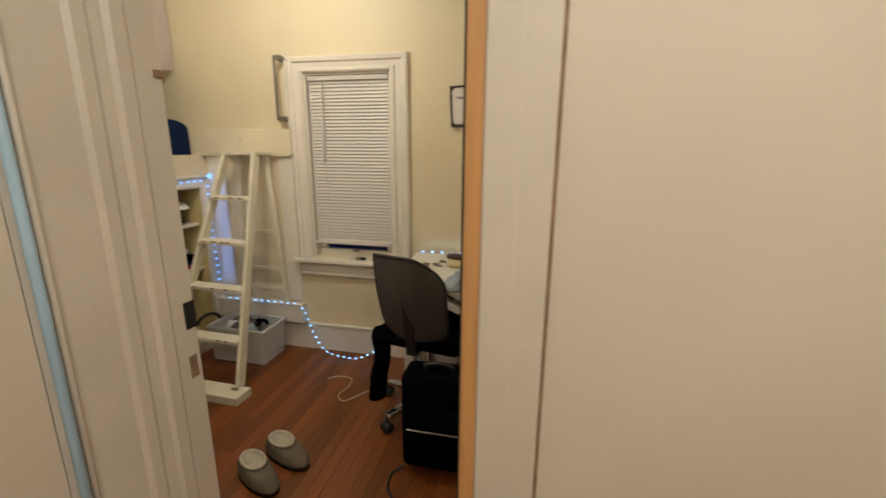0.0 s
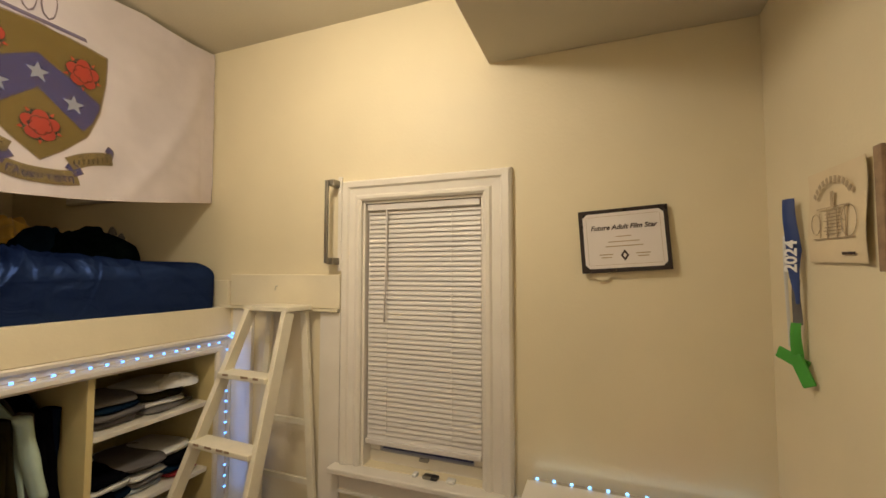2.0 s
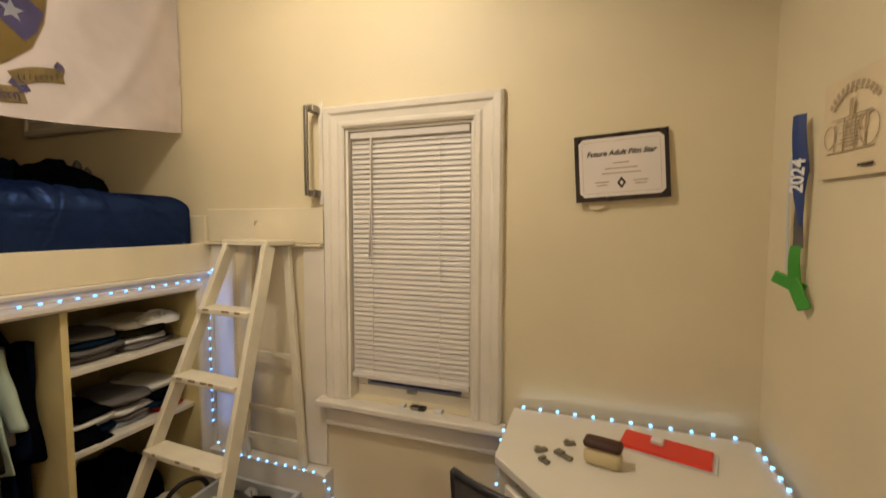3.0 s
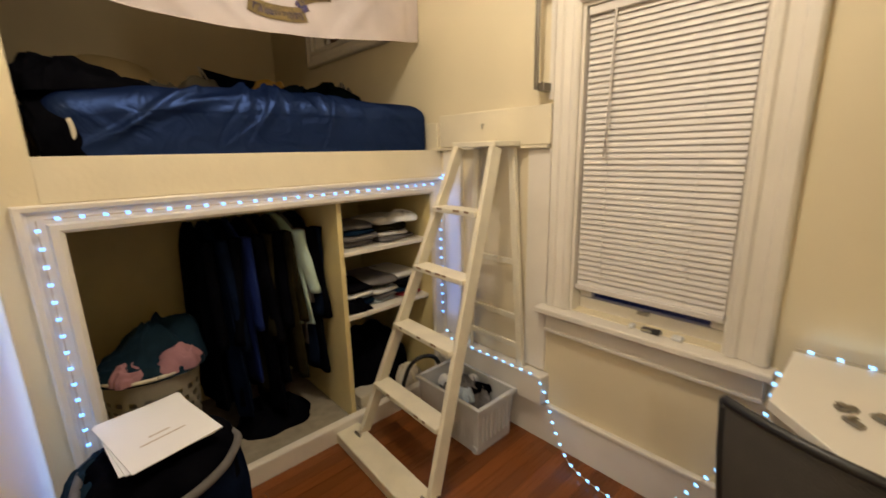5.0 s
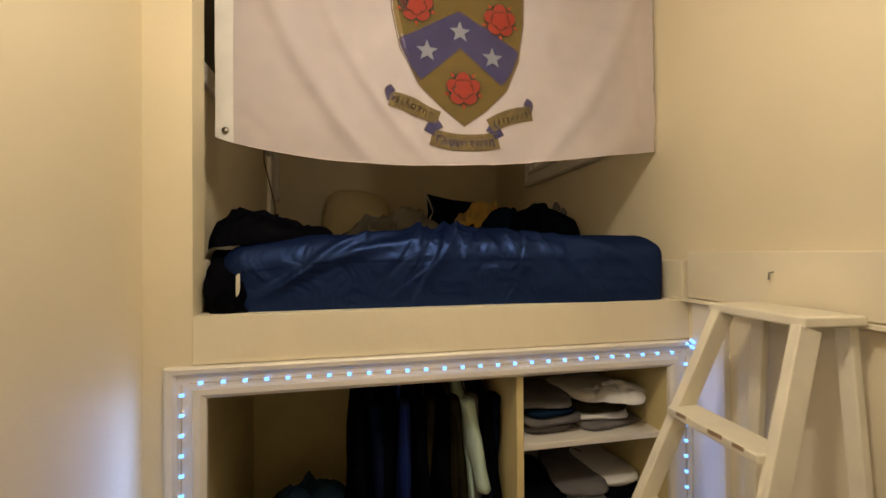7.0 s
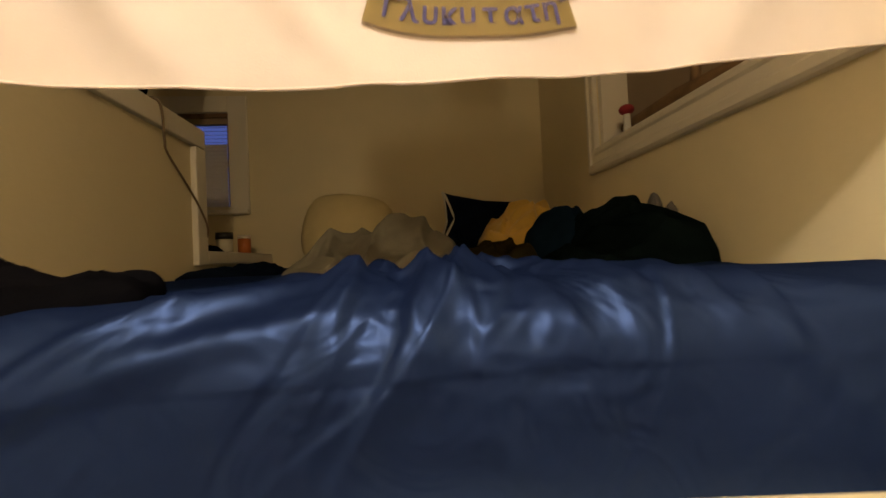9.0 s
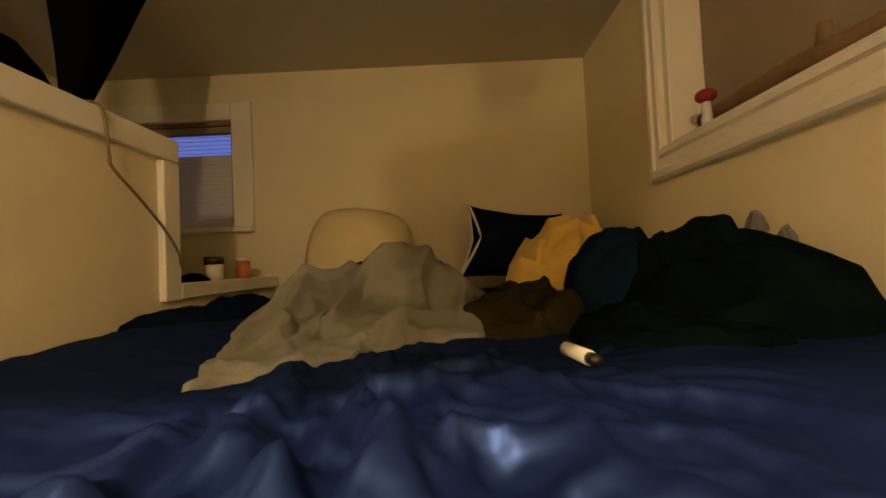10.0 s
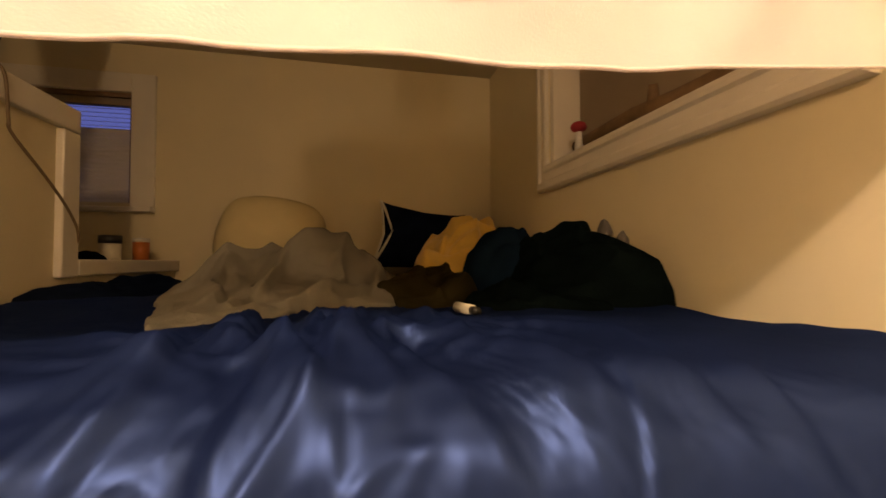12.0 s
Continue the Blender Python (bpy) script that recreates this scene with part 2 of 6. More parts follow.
def beam(bm, a, b, w, d, up=(0, 1, 0), bev=0.003):
    """A squared bar from a to b, w across and d deep along up."""
    a, b = Vector(a), Vector(b)
    z = (b - a).normalized()
    y = Vector(up)
    y = (y - z * y.dot(z)).normalized()
    x = y.cross(z)
    R = Matrix((x, y, z)).transposed().to_4x4()
    M = Matrix.Translation((a + b) / 2) @ R
    L = (b - a).length
    return box(bm, -w / 2, w / 2, -d / 2, d / 2, -L / 2, L / 2, bev, M)


def tube(bm, pts, r, seg=8):
    pts = [Vector(p) for p in pts]
    rings = []
    for i, p in enumerate(pts):
        t = (pts[min(i + 1, len(pts) - 1)] - pts[max(i - 1, 0)]).normalized()
        q = t.to_track_quat("Z", "Y")
        rings.append([bm.verts.new(p + q @ Vector((r * math.cos(a), r * math.sin(a), 0))) for a in (2 * math.pi * k / seg for k in range(seg))])
    for i in range(len(rings) - 1):
        for k in range(seg):
            bm.faces.new((rings[i][k], rings[i][(k + 1) % seg], rings[i + 1][(k + 1) % seg], rings[i + 1][k]))
    bm.faces.new(rings[0][::-1])
    bm.faces.new(rings[-1])
    return bm


def curve_pts(ctrl, n=10):
    """A smooth line through the control points."""
    c = [Vector(p) for p in ctrl]
    c = [c[0] * 2 - c[1]] + c + [c[-1] * 2 - c[-2]]
    out = []
    for i in range(1, len(c) - 2):
        for k in range(n):
            t = k / n
            out.append(0.5 * ((2 * c[i]) + (c[i + 1] - c[i - 1]) * t + (2 * c[i - 1] - 5 * c[i] + 4 * c[i + 1] - c[i + 2]) * t * t + (3 * c[i] - c[i - 1] - 3 * c[i + 1] + c[i + 2]) * t ** 3))
    out.append(c[-2])
    return out


def grid(bm, f, nu, nv, closed_u=False):
    vs = [[bm.verts.new(f(i / nu, j / nv)) for j in range(nv + 1)] for i in range(nu if closed_u else nu + 1)]
    n = len(vs)
    for i in range(nu):
        for j in range(nv):
            bm.faces.new((vs[i][j], vs[(i + 1) % n][j], vs[(i + 1) % n][j + 1], vs[i][j + 1]))
    return bm


def sweep_frame(bm, profile, corners, closed=False):
    """Casing: a profile (across, out) swept round corners in the plane y = const; corners are (x, z, outward x, outward z)."""
    rings = []
    for x, y, z, ox, oz in corners:
        rings.append([bm.verts.new((x + ox * a, y - o, z + oz * a)) for a, o in profile])
    k = len(profile)
    for i in range(len(rings) - 1):
        for j in range(k):
            bm.faces.new((rings[i][j], rings[i][(j + 1) % k], rings[i + 1][(j + 1) % k], rings[i + 1][j]))
    bm.faces.new(rings[0])
    bm.faces.new(rings[-1][::-1])
    return bm


WHERE = {}


def finish(name, bm, material, smooth=False):
    bmesh.ops.recalc_face_normals(bm, faces=bm.faces)
    me = bpy.data.meshes.new(name)
    bm.to_mesh(me)
    bm.free()
    for m in material if isinstance(material, (list, tuple)) else [material]:
        me.materials.append(m)
    if smooth:
        me.shade_smooth()
    return me


def part(name, bm, material, parent, label="", smooth=False):
    ob = new(name, finish(name, bm, material, smooth))
    ob.parent = parent
    ob.matrix_parent_inverse = Matrix.Translation(-WHERE.get(parent, Vector((0, 0, 0))))
    return tagged(ob, label)


def piece(name, mesh, parent, m):
    """One more object on a shared mesh, at the pose m in the world."""
    ob = new(name, mesh)
    ob.parent = parent
    ob.matrix_parent_inverse = Matrix.Translation(-WHERE.get(parent, Vector((0, 0, 0))))
    ob.matrix_basis = m
    return ob


def thing(name, loc, label, category, group="", kind=""):
    ob = new(name)
    ob.empty_display_size = 0.05
    ob.location = loc
    WHERE[ob] = Vector(loc)
    return tagged(ob, label, category, group, kind)


def solo(name, bm, material, label, category, group="", kind="", smooth=False):
    """A thing of one mesh, with its origin at its base."""
    lo = [min(v.co[i] for v in bm.verts) for i in range(3)]
    hi = [max(v.co[i] for v in bm.verts) for i in range(3)]
    base = Vector(((lo[0] + hi[0]) / 2, (lo[1] + hi[1]) / 2, lo[2]))
    bmesh.ops.translate(bm, vec=-base, verts=bm.verts)
    ob = new(name, finish(name, bm, material, smooth))
    ob.location = base
    WHERE[ob] = base
    return tagged(ob, label, category, group, kind)


def setting(name, bm, material, label, smooth=False):
    ob = new(name, finish(name, bm, material, smooth))
    return tagged(ob, label, "structure", "", "structure")


def ridge(x, s):
    return math.exp(-(x / s) ** 2)


def heap(bm, loc, size, seed, folds=0.25, rot=0.0, power=0.75, nr=26, na=72, freq=3.0, ground=None):
    """A heap of soft cloth: a dome with creases and an uneven outline."""
    cx, cy, cz = loc
    ca, sa = math.cos(rot), math.sin(rot)

    def f(u, v):
        a = 2 * math.pi * u
        o = Vector((math.cos(a) * v, math.sin(a) * v, seed * 7.3))
        out = 1 + 0.34 * noise.noise(Vector((math.cos(a) * 1.7, math.sin(a) * 1.7, seed * 3.1)))
        h = max(0.0, 1 - v * v) ** power
        n1 = noise.noise(o * freq * 0.6)
        w = Vector((n1, noise.noise(o * freq * 0.6 + Vector((5, 2, 1))), 0)) * 0.5
        q = (o + w) * freq * 1.15
        n2 = 1 - 2.2 * math.sqrt(noise.noise(Vector((q.x, q.y * 0.55, seed + 2))) ** 2 + 0.012)
        n3 = 1 - 2.2 * math.sqrt(noise.noise(Vector((q.y * 1.5, q.x * 0.9, seed + 5))) ** 2 + 0.015)
        h2 = h * (1 + folds * (0.50 * n1 + 0.34 * (n2 - 0.4) + 0.14 * (n3 - 0.4)))
        rr = v * out * (1 + 0.10 * folds * n2)
        x, y = math.cos(a) * rr * size[0], math.sin(a) * rr * size[1]
        X, Y = cx + ca * x - sa * y, cy + sa * x + ca * y
        z0 = ground(X, Y) if ground else cz
        return Vector((X, Y, z0 + max(-0.01, h2 * size[2]) - (0.006 if v > 0.98 else 0)))
    return grid(bm, f, na, nr, True)


def pillow(bm, w, d, h, M, seed=0, pinch=0.10, soft=0.0):
    """A stuffed pillow with pinched corners."""
    for s in (1, -1):
        def f(u, v):
            a, b = 2 * u - 1, 2 * v - 1
            e = (1 - abs(a) ** 2.6) * (1 - abs(b) ** 2.6)
            n = noise.noise(Vector((a * 1.8, b * 1.8, seed + s)))
            pin = 1 - pinch * (1 - abs(a)) ** 0.7 * abs(b)
            pin2 = 1 - pinch * (1 - abs(b)) ** 0.7 * abs(a)
            rnd = 1 - soft * (a * b) ** 2
            return M @ Vector((a * w / 2 * pin2 * rnd, b * d / 2 * pin * rnd, s * h / 2 * (max(0.0, e) ** 0.55) * (1 + 0.18 * n)))
        grid(bm, f, 26, 20)
    bmesh.ops.remove_doubles(bm, verts=bm.verts, dist=0.0008)
    return bm


def text_mesh(name, body, size, M, material, parent, shear=0.0, bold=0.0):
    c = bpy.data.curves.new(name, "FONT")
    c.body, c.size, c.align_x, c.align_y, c.shear, c.offset, c.extrude = body, size, "CENTER", "CENTER", shear, bold, 0.0002
    tmp = bpy.data.objects.new(name, c)
    scene.collection.objects.link(tmp)
    me = bpy.data.meshes.new_from_object(tmp.evaluated_get(bpy.context.evaluated_depsgraph_get()))
    bpy.data.objects.remove(tmp)
    me.materials.clear()
    me.materials.append(material)
    return piece(name, me, parent, M)


# ---- the large structure ----
WY, RX, FX, BX, CZ = 2.60, 0.242, -2.0, -4.02, 2.665   # window wall, right wall, closet front, back wall, ceiling
SY, HY = 0.96, 0.84                                      # the door wall's room face and hall face
JL, JR, DOORZ = -0.668, 0.045, 2.03                        # door opening
AY = 1.022                                               # alcove's half wall
SOFX, SOFZ = -0.668, 2.335

floor = setting("floor", box(bmesh.new(), -4.3, 1.9, -1.3, WY + 0.2, -0.12, -0.012), GAPDARK, "reddish-brown narrow oak strip floor with worn varnish")
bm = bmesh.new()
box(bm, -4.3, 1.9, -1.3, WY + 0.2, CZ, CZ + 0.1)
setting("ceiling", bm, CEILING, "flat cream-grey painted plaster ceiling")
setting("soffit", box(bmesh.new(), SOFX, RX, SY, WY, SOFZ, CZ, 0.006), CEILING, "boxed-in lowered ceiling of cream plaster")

# window wall with two openings: main window and the alcove window
W1 = (-1.245, -0.69, 0.665, 1.81)
W2 = (-3.31, -2.36, 2.012, 2.56)
bm = bmesh.new()
T = 0.14
box(bm, BX - 0.15, W2[0], WY, WY + T, -0.1, CZ)
box(bm, W2[0], W2[1], WY, WY + T, -0.1, W2[2])
box(bm, W2[0], W2[1], WY, WY + T, W2[3], CZ)
box(bm, W2[1], W1[0], WY, WY + T, -0.1, CZ)
box(bm, W1[0], W1[1], WY, WY + T, -0.1, W1[2])
box(bm, W1[0], W1[1], WY, WY + T, W1[3], CZ)
box(bm, W1[1], RX + 0.15, WY, WY + T, -0.1, CZ)
setting("wall_north", bm, CREAM, "cream-yellow painted plaster wall with a window")
setting("wall_east", box(bmesh.new(), RX, RX + 0.12, SY, WY, -0.1, CZ), CREAM, "cream-yellow painted plaster wall with papers pinned up")
bm = bmesh.new()
box(bm, FX - 0.1, JL - 0.02, HY + 0.012, SY, -0.1, CZ)
box(bm, JR + 0.03, 1.9, HY + 0.012, SY, -0.1, CZ)
box(bm, JL - 0.02, JR + 0.03, HY + 0.012, SY, DOORZ + 0.02, CZ)
setting("wall_south", bm, CREAM, "cream painted wall with the doorway to the hall")
bm = bmesh.new()
box(bm, -0.80, JL - 0.02, HY, HY + 0.012, -0.1, CZ)
box(bm, JR + 0.03, 1.8, HY, HY + 0.012, -0.1, CZ)
box(bm, JL - 0.02, JR + 0.03, HY, HY + 0.012, DOORZ + 0.02, CZ)
setting("hall_plaster", bm, HALLP, "uneven off-white plaster on the hall side of the door wall")
bm = bmesh.new()
NW = (0.22, 0.836, 1.914, 2.43)
box(bm, BX - 0.12, BX, -0.1, NW[0], -0.1, CZ)
box(bm, BX - 0.12, BX, NW[1], WY, -0.1, CZ)
box(bm, BX - 0.12, BX, NW[0], NW[1], -0.1, NW[2])
box(bm, BX - 0.12, BX, NW[0], NW[1], NW[3], CZ)
setting("wall_west", bm, CREAM, "cream plaster wall at the back of the sleeping loft")
# hall shell
bm = bmesh.new()
box(bm, -2.1, 1.9, -1.3, -1.2, -0.1, CZ)
box(bm, 1.8, 1.9, -1.2, HY, -0.1, CZ)
box(bm, -0.80, -0.675, -1.2, 0.64, -0.1, CZ)
setting("hall_walls", bm, HALLP, "plain painted hall walls")
# nook beyond the half wall
bm = bmesh.new()
box(bm, BX, FX - 0.1, -0.1, 0.0, -0.1, CZ)
box(bm, FX - 0.1, FX - 0.02, 0.0, HY, -0.1, CZ)
setting("nook_walls", bm, CREAM, "cream walls of the nook beyond the loft")
setting("nook_floor", box(bmesh.new(), BX, FX - 0.1, 0.0, AY - 0.06, 1.50, 1.56), CREAM, "painted platform of the nook")

# closet front: wall strips, ledge, loft deck
bm = bmesh.new()
box(bm, FX - 0.10, FX - 0.012, SY, 1.079, -0.1, CZ)
setting("closet_post", bm, CREAM, "cream wall strip beside the sleeping loft")
bm = bmesh.new()
box(bm, FX - 0.09, FX - 0.012, 1.079, WY, 1.192, 1.322, 0.002)
setting("loft_ledge", bm, TRIMC, "cream painted board along the loft's front edge")
setting("loft_deck", box(bmesh.new(), BX, FX - 0.09, 0.95, WY, 1.18, 1.285), SHELFP, "painted deck under the mattress")
CB = -2.72
bm = bmesh.new()
box(bm, CB - 0.05, CB, 0.95, WY, -0.1, 1.18)
box(bm, CB, FX - 0.03, 0.98, 1.06, -0.1, 1.18)
box(bm, CB, FX - 0.012, 2.515, WY, -0.1, 1.18)
setting("closet_walls", bm, SHELFP, "yellowed painted walls inside the closet")
setting("closet_floor", box(bmesh.new(), CB, FX - 0.03, 1.06, 2.515, -0.1, 0.055), CARPET, "grey-beige carpet remnant on the closet floor")
setting("closet_sill", box(bmesh.new(), FX - 0.03, FX + 0.012, 1.0, WY - 0.02, -0.02, 0.085, 0.006), WHITE, "worn white board along the closet's foot")


def casing_x(bm, y0, y1, z0, z1, x, w, proud):
    """Closet casing: moulded boards round three sides of an opening in the plane x = const."""
    prof = ((0, 0), (0, proud * 0.6), (0.012, proud), (w * 0.30, proud), (w * 0.36, proud * 0.5), (w * 0.72, proud * 0.5), (w * 0.80, proud), (w - 0.006, proud * 1.1), (w, proud * 0.9), (w, 0))
    rings = []
    for y, z, oy, oz in ((y0, z0, -1, 0), (y0, z1, -1, 1), (y1, z1, 1, 1), (y1, z0, 1, 0)):
        rings.append([bm.verts.new((x + o, y + oy * a * (0.93 if y == y1 else 1), z + oz * a * 0.84)) for a, o in prof])
    k = len(prof)
    for i in range(3):
        for j in range(k):
            bm.faces.new((rings[i][j], rings[i][(j + 1) % k], rings[i + 1][(j + 1) % k], rings[i + 1][j]))
    bm.faces.new(rings[0])
    bm.faces.new(rings[-1])
    return bm


setting("closet_casing", casing_x(bmesh.new(), 1.116, 2.512, 0.085, 1.107, FX - 0.012, 0.1, 0.02), WHITE, "white moulded casing round the closet opening")

# half wall with cap beside the bed
bm = bmesh.new()
box(bm, -3.20, FX - 0.10, AY - 0.06, AY, 1.2, 2.03)
box(bm, BX, -3.20, AY - 0.06, AY, 1.2, 1.60)
setting("half_wall", bm, CREAM, "cream half wall along the loft bed")
bm = bmesh.new()
box(bm, -3.27, FX - 0.10, AY - 0.085, AY + 0.02, 2.022, 2.092, 0.005)
box(bm, -3.27, -3.195, AY - 0.085, AY + 0.02, 1.592, 2.020, 0.005)
box(bm, BX, -3.272, AY - 0.085, AY + 0.02, 1.595, 1.645, 0.005)
setting("half_wall_trim", bm, WHITE, "white trim boards capping the half wall")
bm = bmesh.new()
box(bm, FX - 0.45, FX - 0.102, AY, 1.079, 1.285, 1.47, 0.004)
box(bm, -2.40, FX - 0.015, WY - 0.022, WY, 1.285, 1.455, 0.004)
setting("ledger_board", bm, TRIMC, "cream boards at both ends of the loft bed")

# rail board on the window wall
setting("rail_board", box(bmesh.new(), -1.995, -1.35, WY - 0.022, WY, 1.332, 1.485, 0.004), TRIMC, "cream horizontal board beside the window")
setting("trim_under_rail", box(bmesh.new(), -2.06, -1.355, WY - 0.034, WY, 1.318, 1.330, 0.002), TRIMC, "thin cream strip under the rail board")
bm = bmesh.new()
box(bm, -1.978, -1.855, WY - 0.02, WY, 0.345, 1.316, 0.003)
box(bm, -1.46, -1.352, WY - 0.014, WY, 0.345, 1.316, 0.003)
setting("wall_boards", bm, WHITE, "white upright boards on the wall behind the ladder")
setting("pipe_board", box(bmesh.new(), -1.99, -1.328, WY - 0.065, WY, 0.20, 0.335, 0.005), WHITE, "white boxed board low on the wall")
bm = bmesh.new()
box(bm, -1.985, RX, WY - 0.02, WY, -0.005, 0.17, 0.004)
box(bm, -1.327, RX, WY - 0.027, WY, 0.172, 0.19, 0.005)
box(bm, RX - 0.02, RX, SY, WY - 0.021, -0.005, 0.17, 0.004)
box(bm, FX + 0.01, JL - 0.13, SY, SY + 0.02, -0.005, 0.17, 0.004)
setting("baseboard", bm, WHITE, "tall white moulded baseboard")


# ---- door and its casing ----
FLUTE = [(0, 0), (0, 0.012), (0.006, 0.019), (0.03, 0.019), (0.038, 0.012), (0.05, 0.012), (0.058, 0.020), (0.072, 0.020), (0.080, 0.013), (0.095, 0.013), (0.103, 0.022), (0.128, 0.024), (0.135, 0.018), (0.135, 0)]


def door_casing(name, y, sign, label, plain):
    bm = bmesh.new()
    flat = [(0, 0), (0, 0.016), (0.004, 0.020), (0.055, 0.020), (0.06, 0.0195), (0.109, 0.020), (0.113, 0.016), (0.113, 0)]
    xr = JR + 0.03
    for prof, seq in ((flat if plain else FLUTE, ((JL - 0.02, 0, -1, 0), (JL - 0.02, DOORZ, -1, 1))), (flat if plain else FLUTE, ((JL - 0.1, DOORZ + 0.001, 0, 1), (xr, DOORZ + 0.001, 1, 1), (xr, 0, 1, 0)))):
        rings = [[bm.verts.new((x + ox * a, y + sign * o, z + oz * a)) for a, o in prof] for x, z, ox, oz in seq]
        k = len(prof)
        for i in range(len(rings) - 1):
            for j in range(k):
                bm.faces.new((rings[i][j], rings[i][(j + 1) % k], rings[i + 1][(j + 1) % k], rings[i + 1][j]))
    return setting(name, bm, WHITE, label)


door_casing("door_trim_hall", HY, -1, "white fluted door casing on the hall side", True)
door_casing("door_trim_room", SY, 1, "white moulded door casing on the room side", False)
bm = bmesh.new()
box(bm, JL - 0.02, JL - 0.002, HY + 0.013, SY + 0.012, 0, DOORZ + 0.02)
box(bm, JL, JR, HY - 0.012, SY + 0.018, DOORZ, DOORZ + 0.02)
frame_ob = setting("door_jamb", bm, WHITE, "white painted door jamb with an old strike plate")
part("strike_plate", box(bmesh.new(), JL, JL + 0.004, SY - 0.016, SY + 0.0155, 0.922, 0.992, 0.001), BLACKP, frame_ob, "dark metal strike plate")
part("latch_hole", box(bmesh.new(), JL, JL + 0.002, SY - 0.02, SY + 0.004, 0.79, 0.85, 0.0005), SCUFF, frame_ob, "old chipped lock hole")
part("hook_hole", box(bmesh.new(), JL, JL + 0.008, SY - 0.005, SY + 0.018, 1.515, 1.53, 0.001), SCUFF, frame_ob)
part("hinge_jamb", box(bmesh.new(), JR, JR + 0.03, HY - 0.012, SY + 0.018, 0, DOORZ), RAWWOOD, frame_ob, "bare orange wood of the hinge jamb")
# thin black line down the jamb's hall-side edge
part("dark_jamb_line", box(bmesh.new(), JR - 0.003, JR - 0.0002, HY - 0.016, HY - 0.006, 0, DOORZ), BLACKP, frame_ob, "thin black line along the hinge jamb")

HINGE = Matrix.Translation((JR - 0.002, SY + 0.03, 0)) @ Matrix.Rotation(radians(-7.2), 4, "Z")
door = thing("door_1", (JR, SY + 0.03, 0.012), "white painted panel door standing open against the wall", "door", "", "structure")
bm = bmesh.new()
DW, DT = 0.708, 0.036
for y0, y1, z0, z1 in ((0, 0.11, 0.012, 2.0), (DW - 0.11, DW, 0.012, 2.0), (0.11, DW - 0.11, 0.012, 0.22), (0.11, DW - 0.11, 0.85, 1.05), (0.11, DW - 0.11, 1.88, 2.0)):
    box(bm, 0.002, 0.002 + DT, y0, y1, z0, z1, 0.002, HINGE)
for z0, z1 in ((0.22, 0.85), (1.05, 1.88)):
    box(bm, 0.014, 0.028, 0.11, DW - 0.11, z0, z1, 0, HINGE)
    box(bm, 0.009, 0.033, 0.14, DW - 0.14, z0 + 0.03, z1 - 0.03, 0.006, HINGE)
part("leaf", bm, WHITE, door)
for sx in (-1, 1):
    bm = bmesh.new()
    base = HINGE @ Vector((0.02 + sx * 0.018, DW - 0.065, 0.955))
    ax = (HINGE.to_3x3() @ Vector((sx, 0, 0)))
    rod(bm, base, base + ax * 0.008, 0.030, 0.027, 20)
    rod(bm, base, base + ax * 0.04, 0.011, None, 14)
    r = bmesh.ops.create_uvsphere(bm, u_segments=20, v_segments=12, radius=0.027)
    bmesh.ops.transform(bm, matrix=Matrix.Translation(base + ax * 0.052) @ Matrix.Diagonal((0.75, 1, 1, 1)), verts=r["verts"])
    part("door_knob", bm, BLACKP, door, "black metal door knob", True)
for z in (0.25, 1.0, 1.8):
    bm = bmesh.new()
    rod(bm, (JR - 0.006, SY + 0.026, z), (JR - 0.006, SY + 0.026, z + 0.09), 0.006)
    part("hinge", bm, STEEL, door, "", True)
# wide moulded casing along the hall's side, ending in a bead
bm = bmesh.new()
plan = [(JL - 0.03, SY + 0.016), (JL, SY + 0.016), (JL + 0.001, HY + 0.07), (JL + 0.006, HY + 0.06), (JL + 0.006, HY + 0.03), (JL - 0.002, HY + 0.02), (JL - 0.004, HY - 0.005), (JL, HY - 0.015), (JL, HY - 0.04), (JL - 0.008, HY - 0.05), (JL - 0.01, HY - 0.10), (-0.680, 0.70), (-0.676, 0.675), (-0.68, 0.645), (-0.74, 0.64)]
rows = []
for z in (0.0, 2.3):
    rows.append([bm.verts.new((x, y, z)) for x, y in plan])
for j in range(len(plan) - 1):
    bm.faces.new((rows[0][j], rows[0][j + 1], rows[1][j + 1], rows[1][j]))
hall_trim = setting("hall_trim", bm, WHITE, "wide white moulded casing in the hall, its bead coloured as if lit cool blue")
# this bead carries its cool light in its colour
bm = bmesh.new()
rod(bm, (-0.668, 0.660, 0), (-0.668, 0.660, 2.3), 0.0085, None, 16)
part("bead", bm, LITBEAD, hall_trim, "white bead with cool light painted on as pale blue", True)
bm = bmesh.new()
rod(bm, (-0.673, 0.682, 0), (-0.673, 0.682, 2.3), 0.006, None, 12)
part("bead", bm, WHITE, hall_trim, "", True)
# the shadow in the casing's joint is laid on as a brown strip
part("joint_shadow", box(bmesh.new(), JR + 0.1435, JR + 0.150, HY - 0.004, HY - 0.0002, 0, 2.1), SCUFF, hall_trim, "joint beside the casing, its shadow laid on as a dark strip")
setting("hall_baseboard", box(bmesh.new(), JR + 0.14, 1.8, HY - 0.02, HY, 0, 0.17, 0.004), WHITE, "white baseboard in the hall")


# ---- windows ----
CASE = [(0, 0), (0, 0.016), (0.010, 0.024), (0.022, 0.024), (0.030, 0.016), (0.058, 0.019), (0.066, 0.028), (0.088, 0.030), (0.096, 0.022), (0.098, 0)]


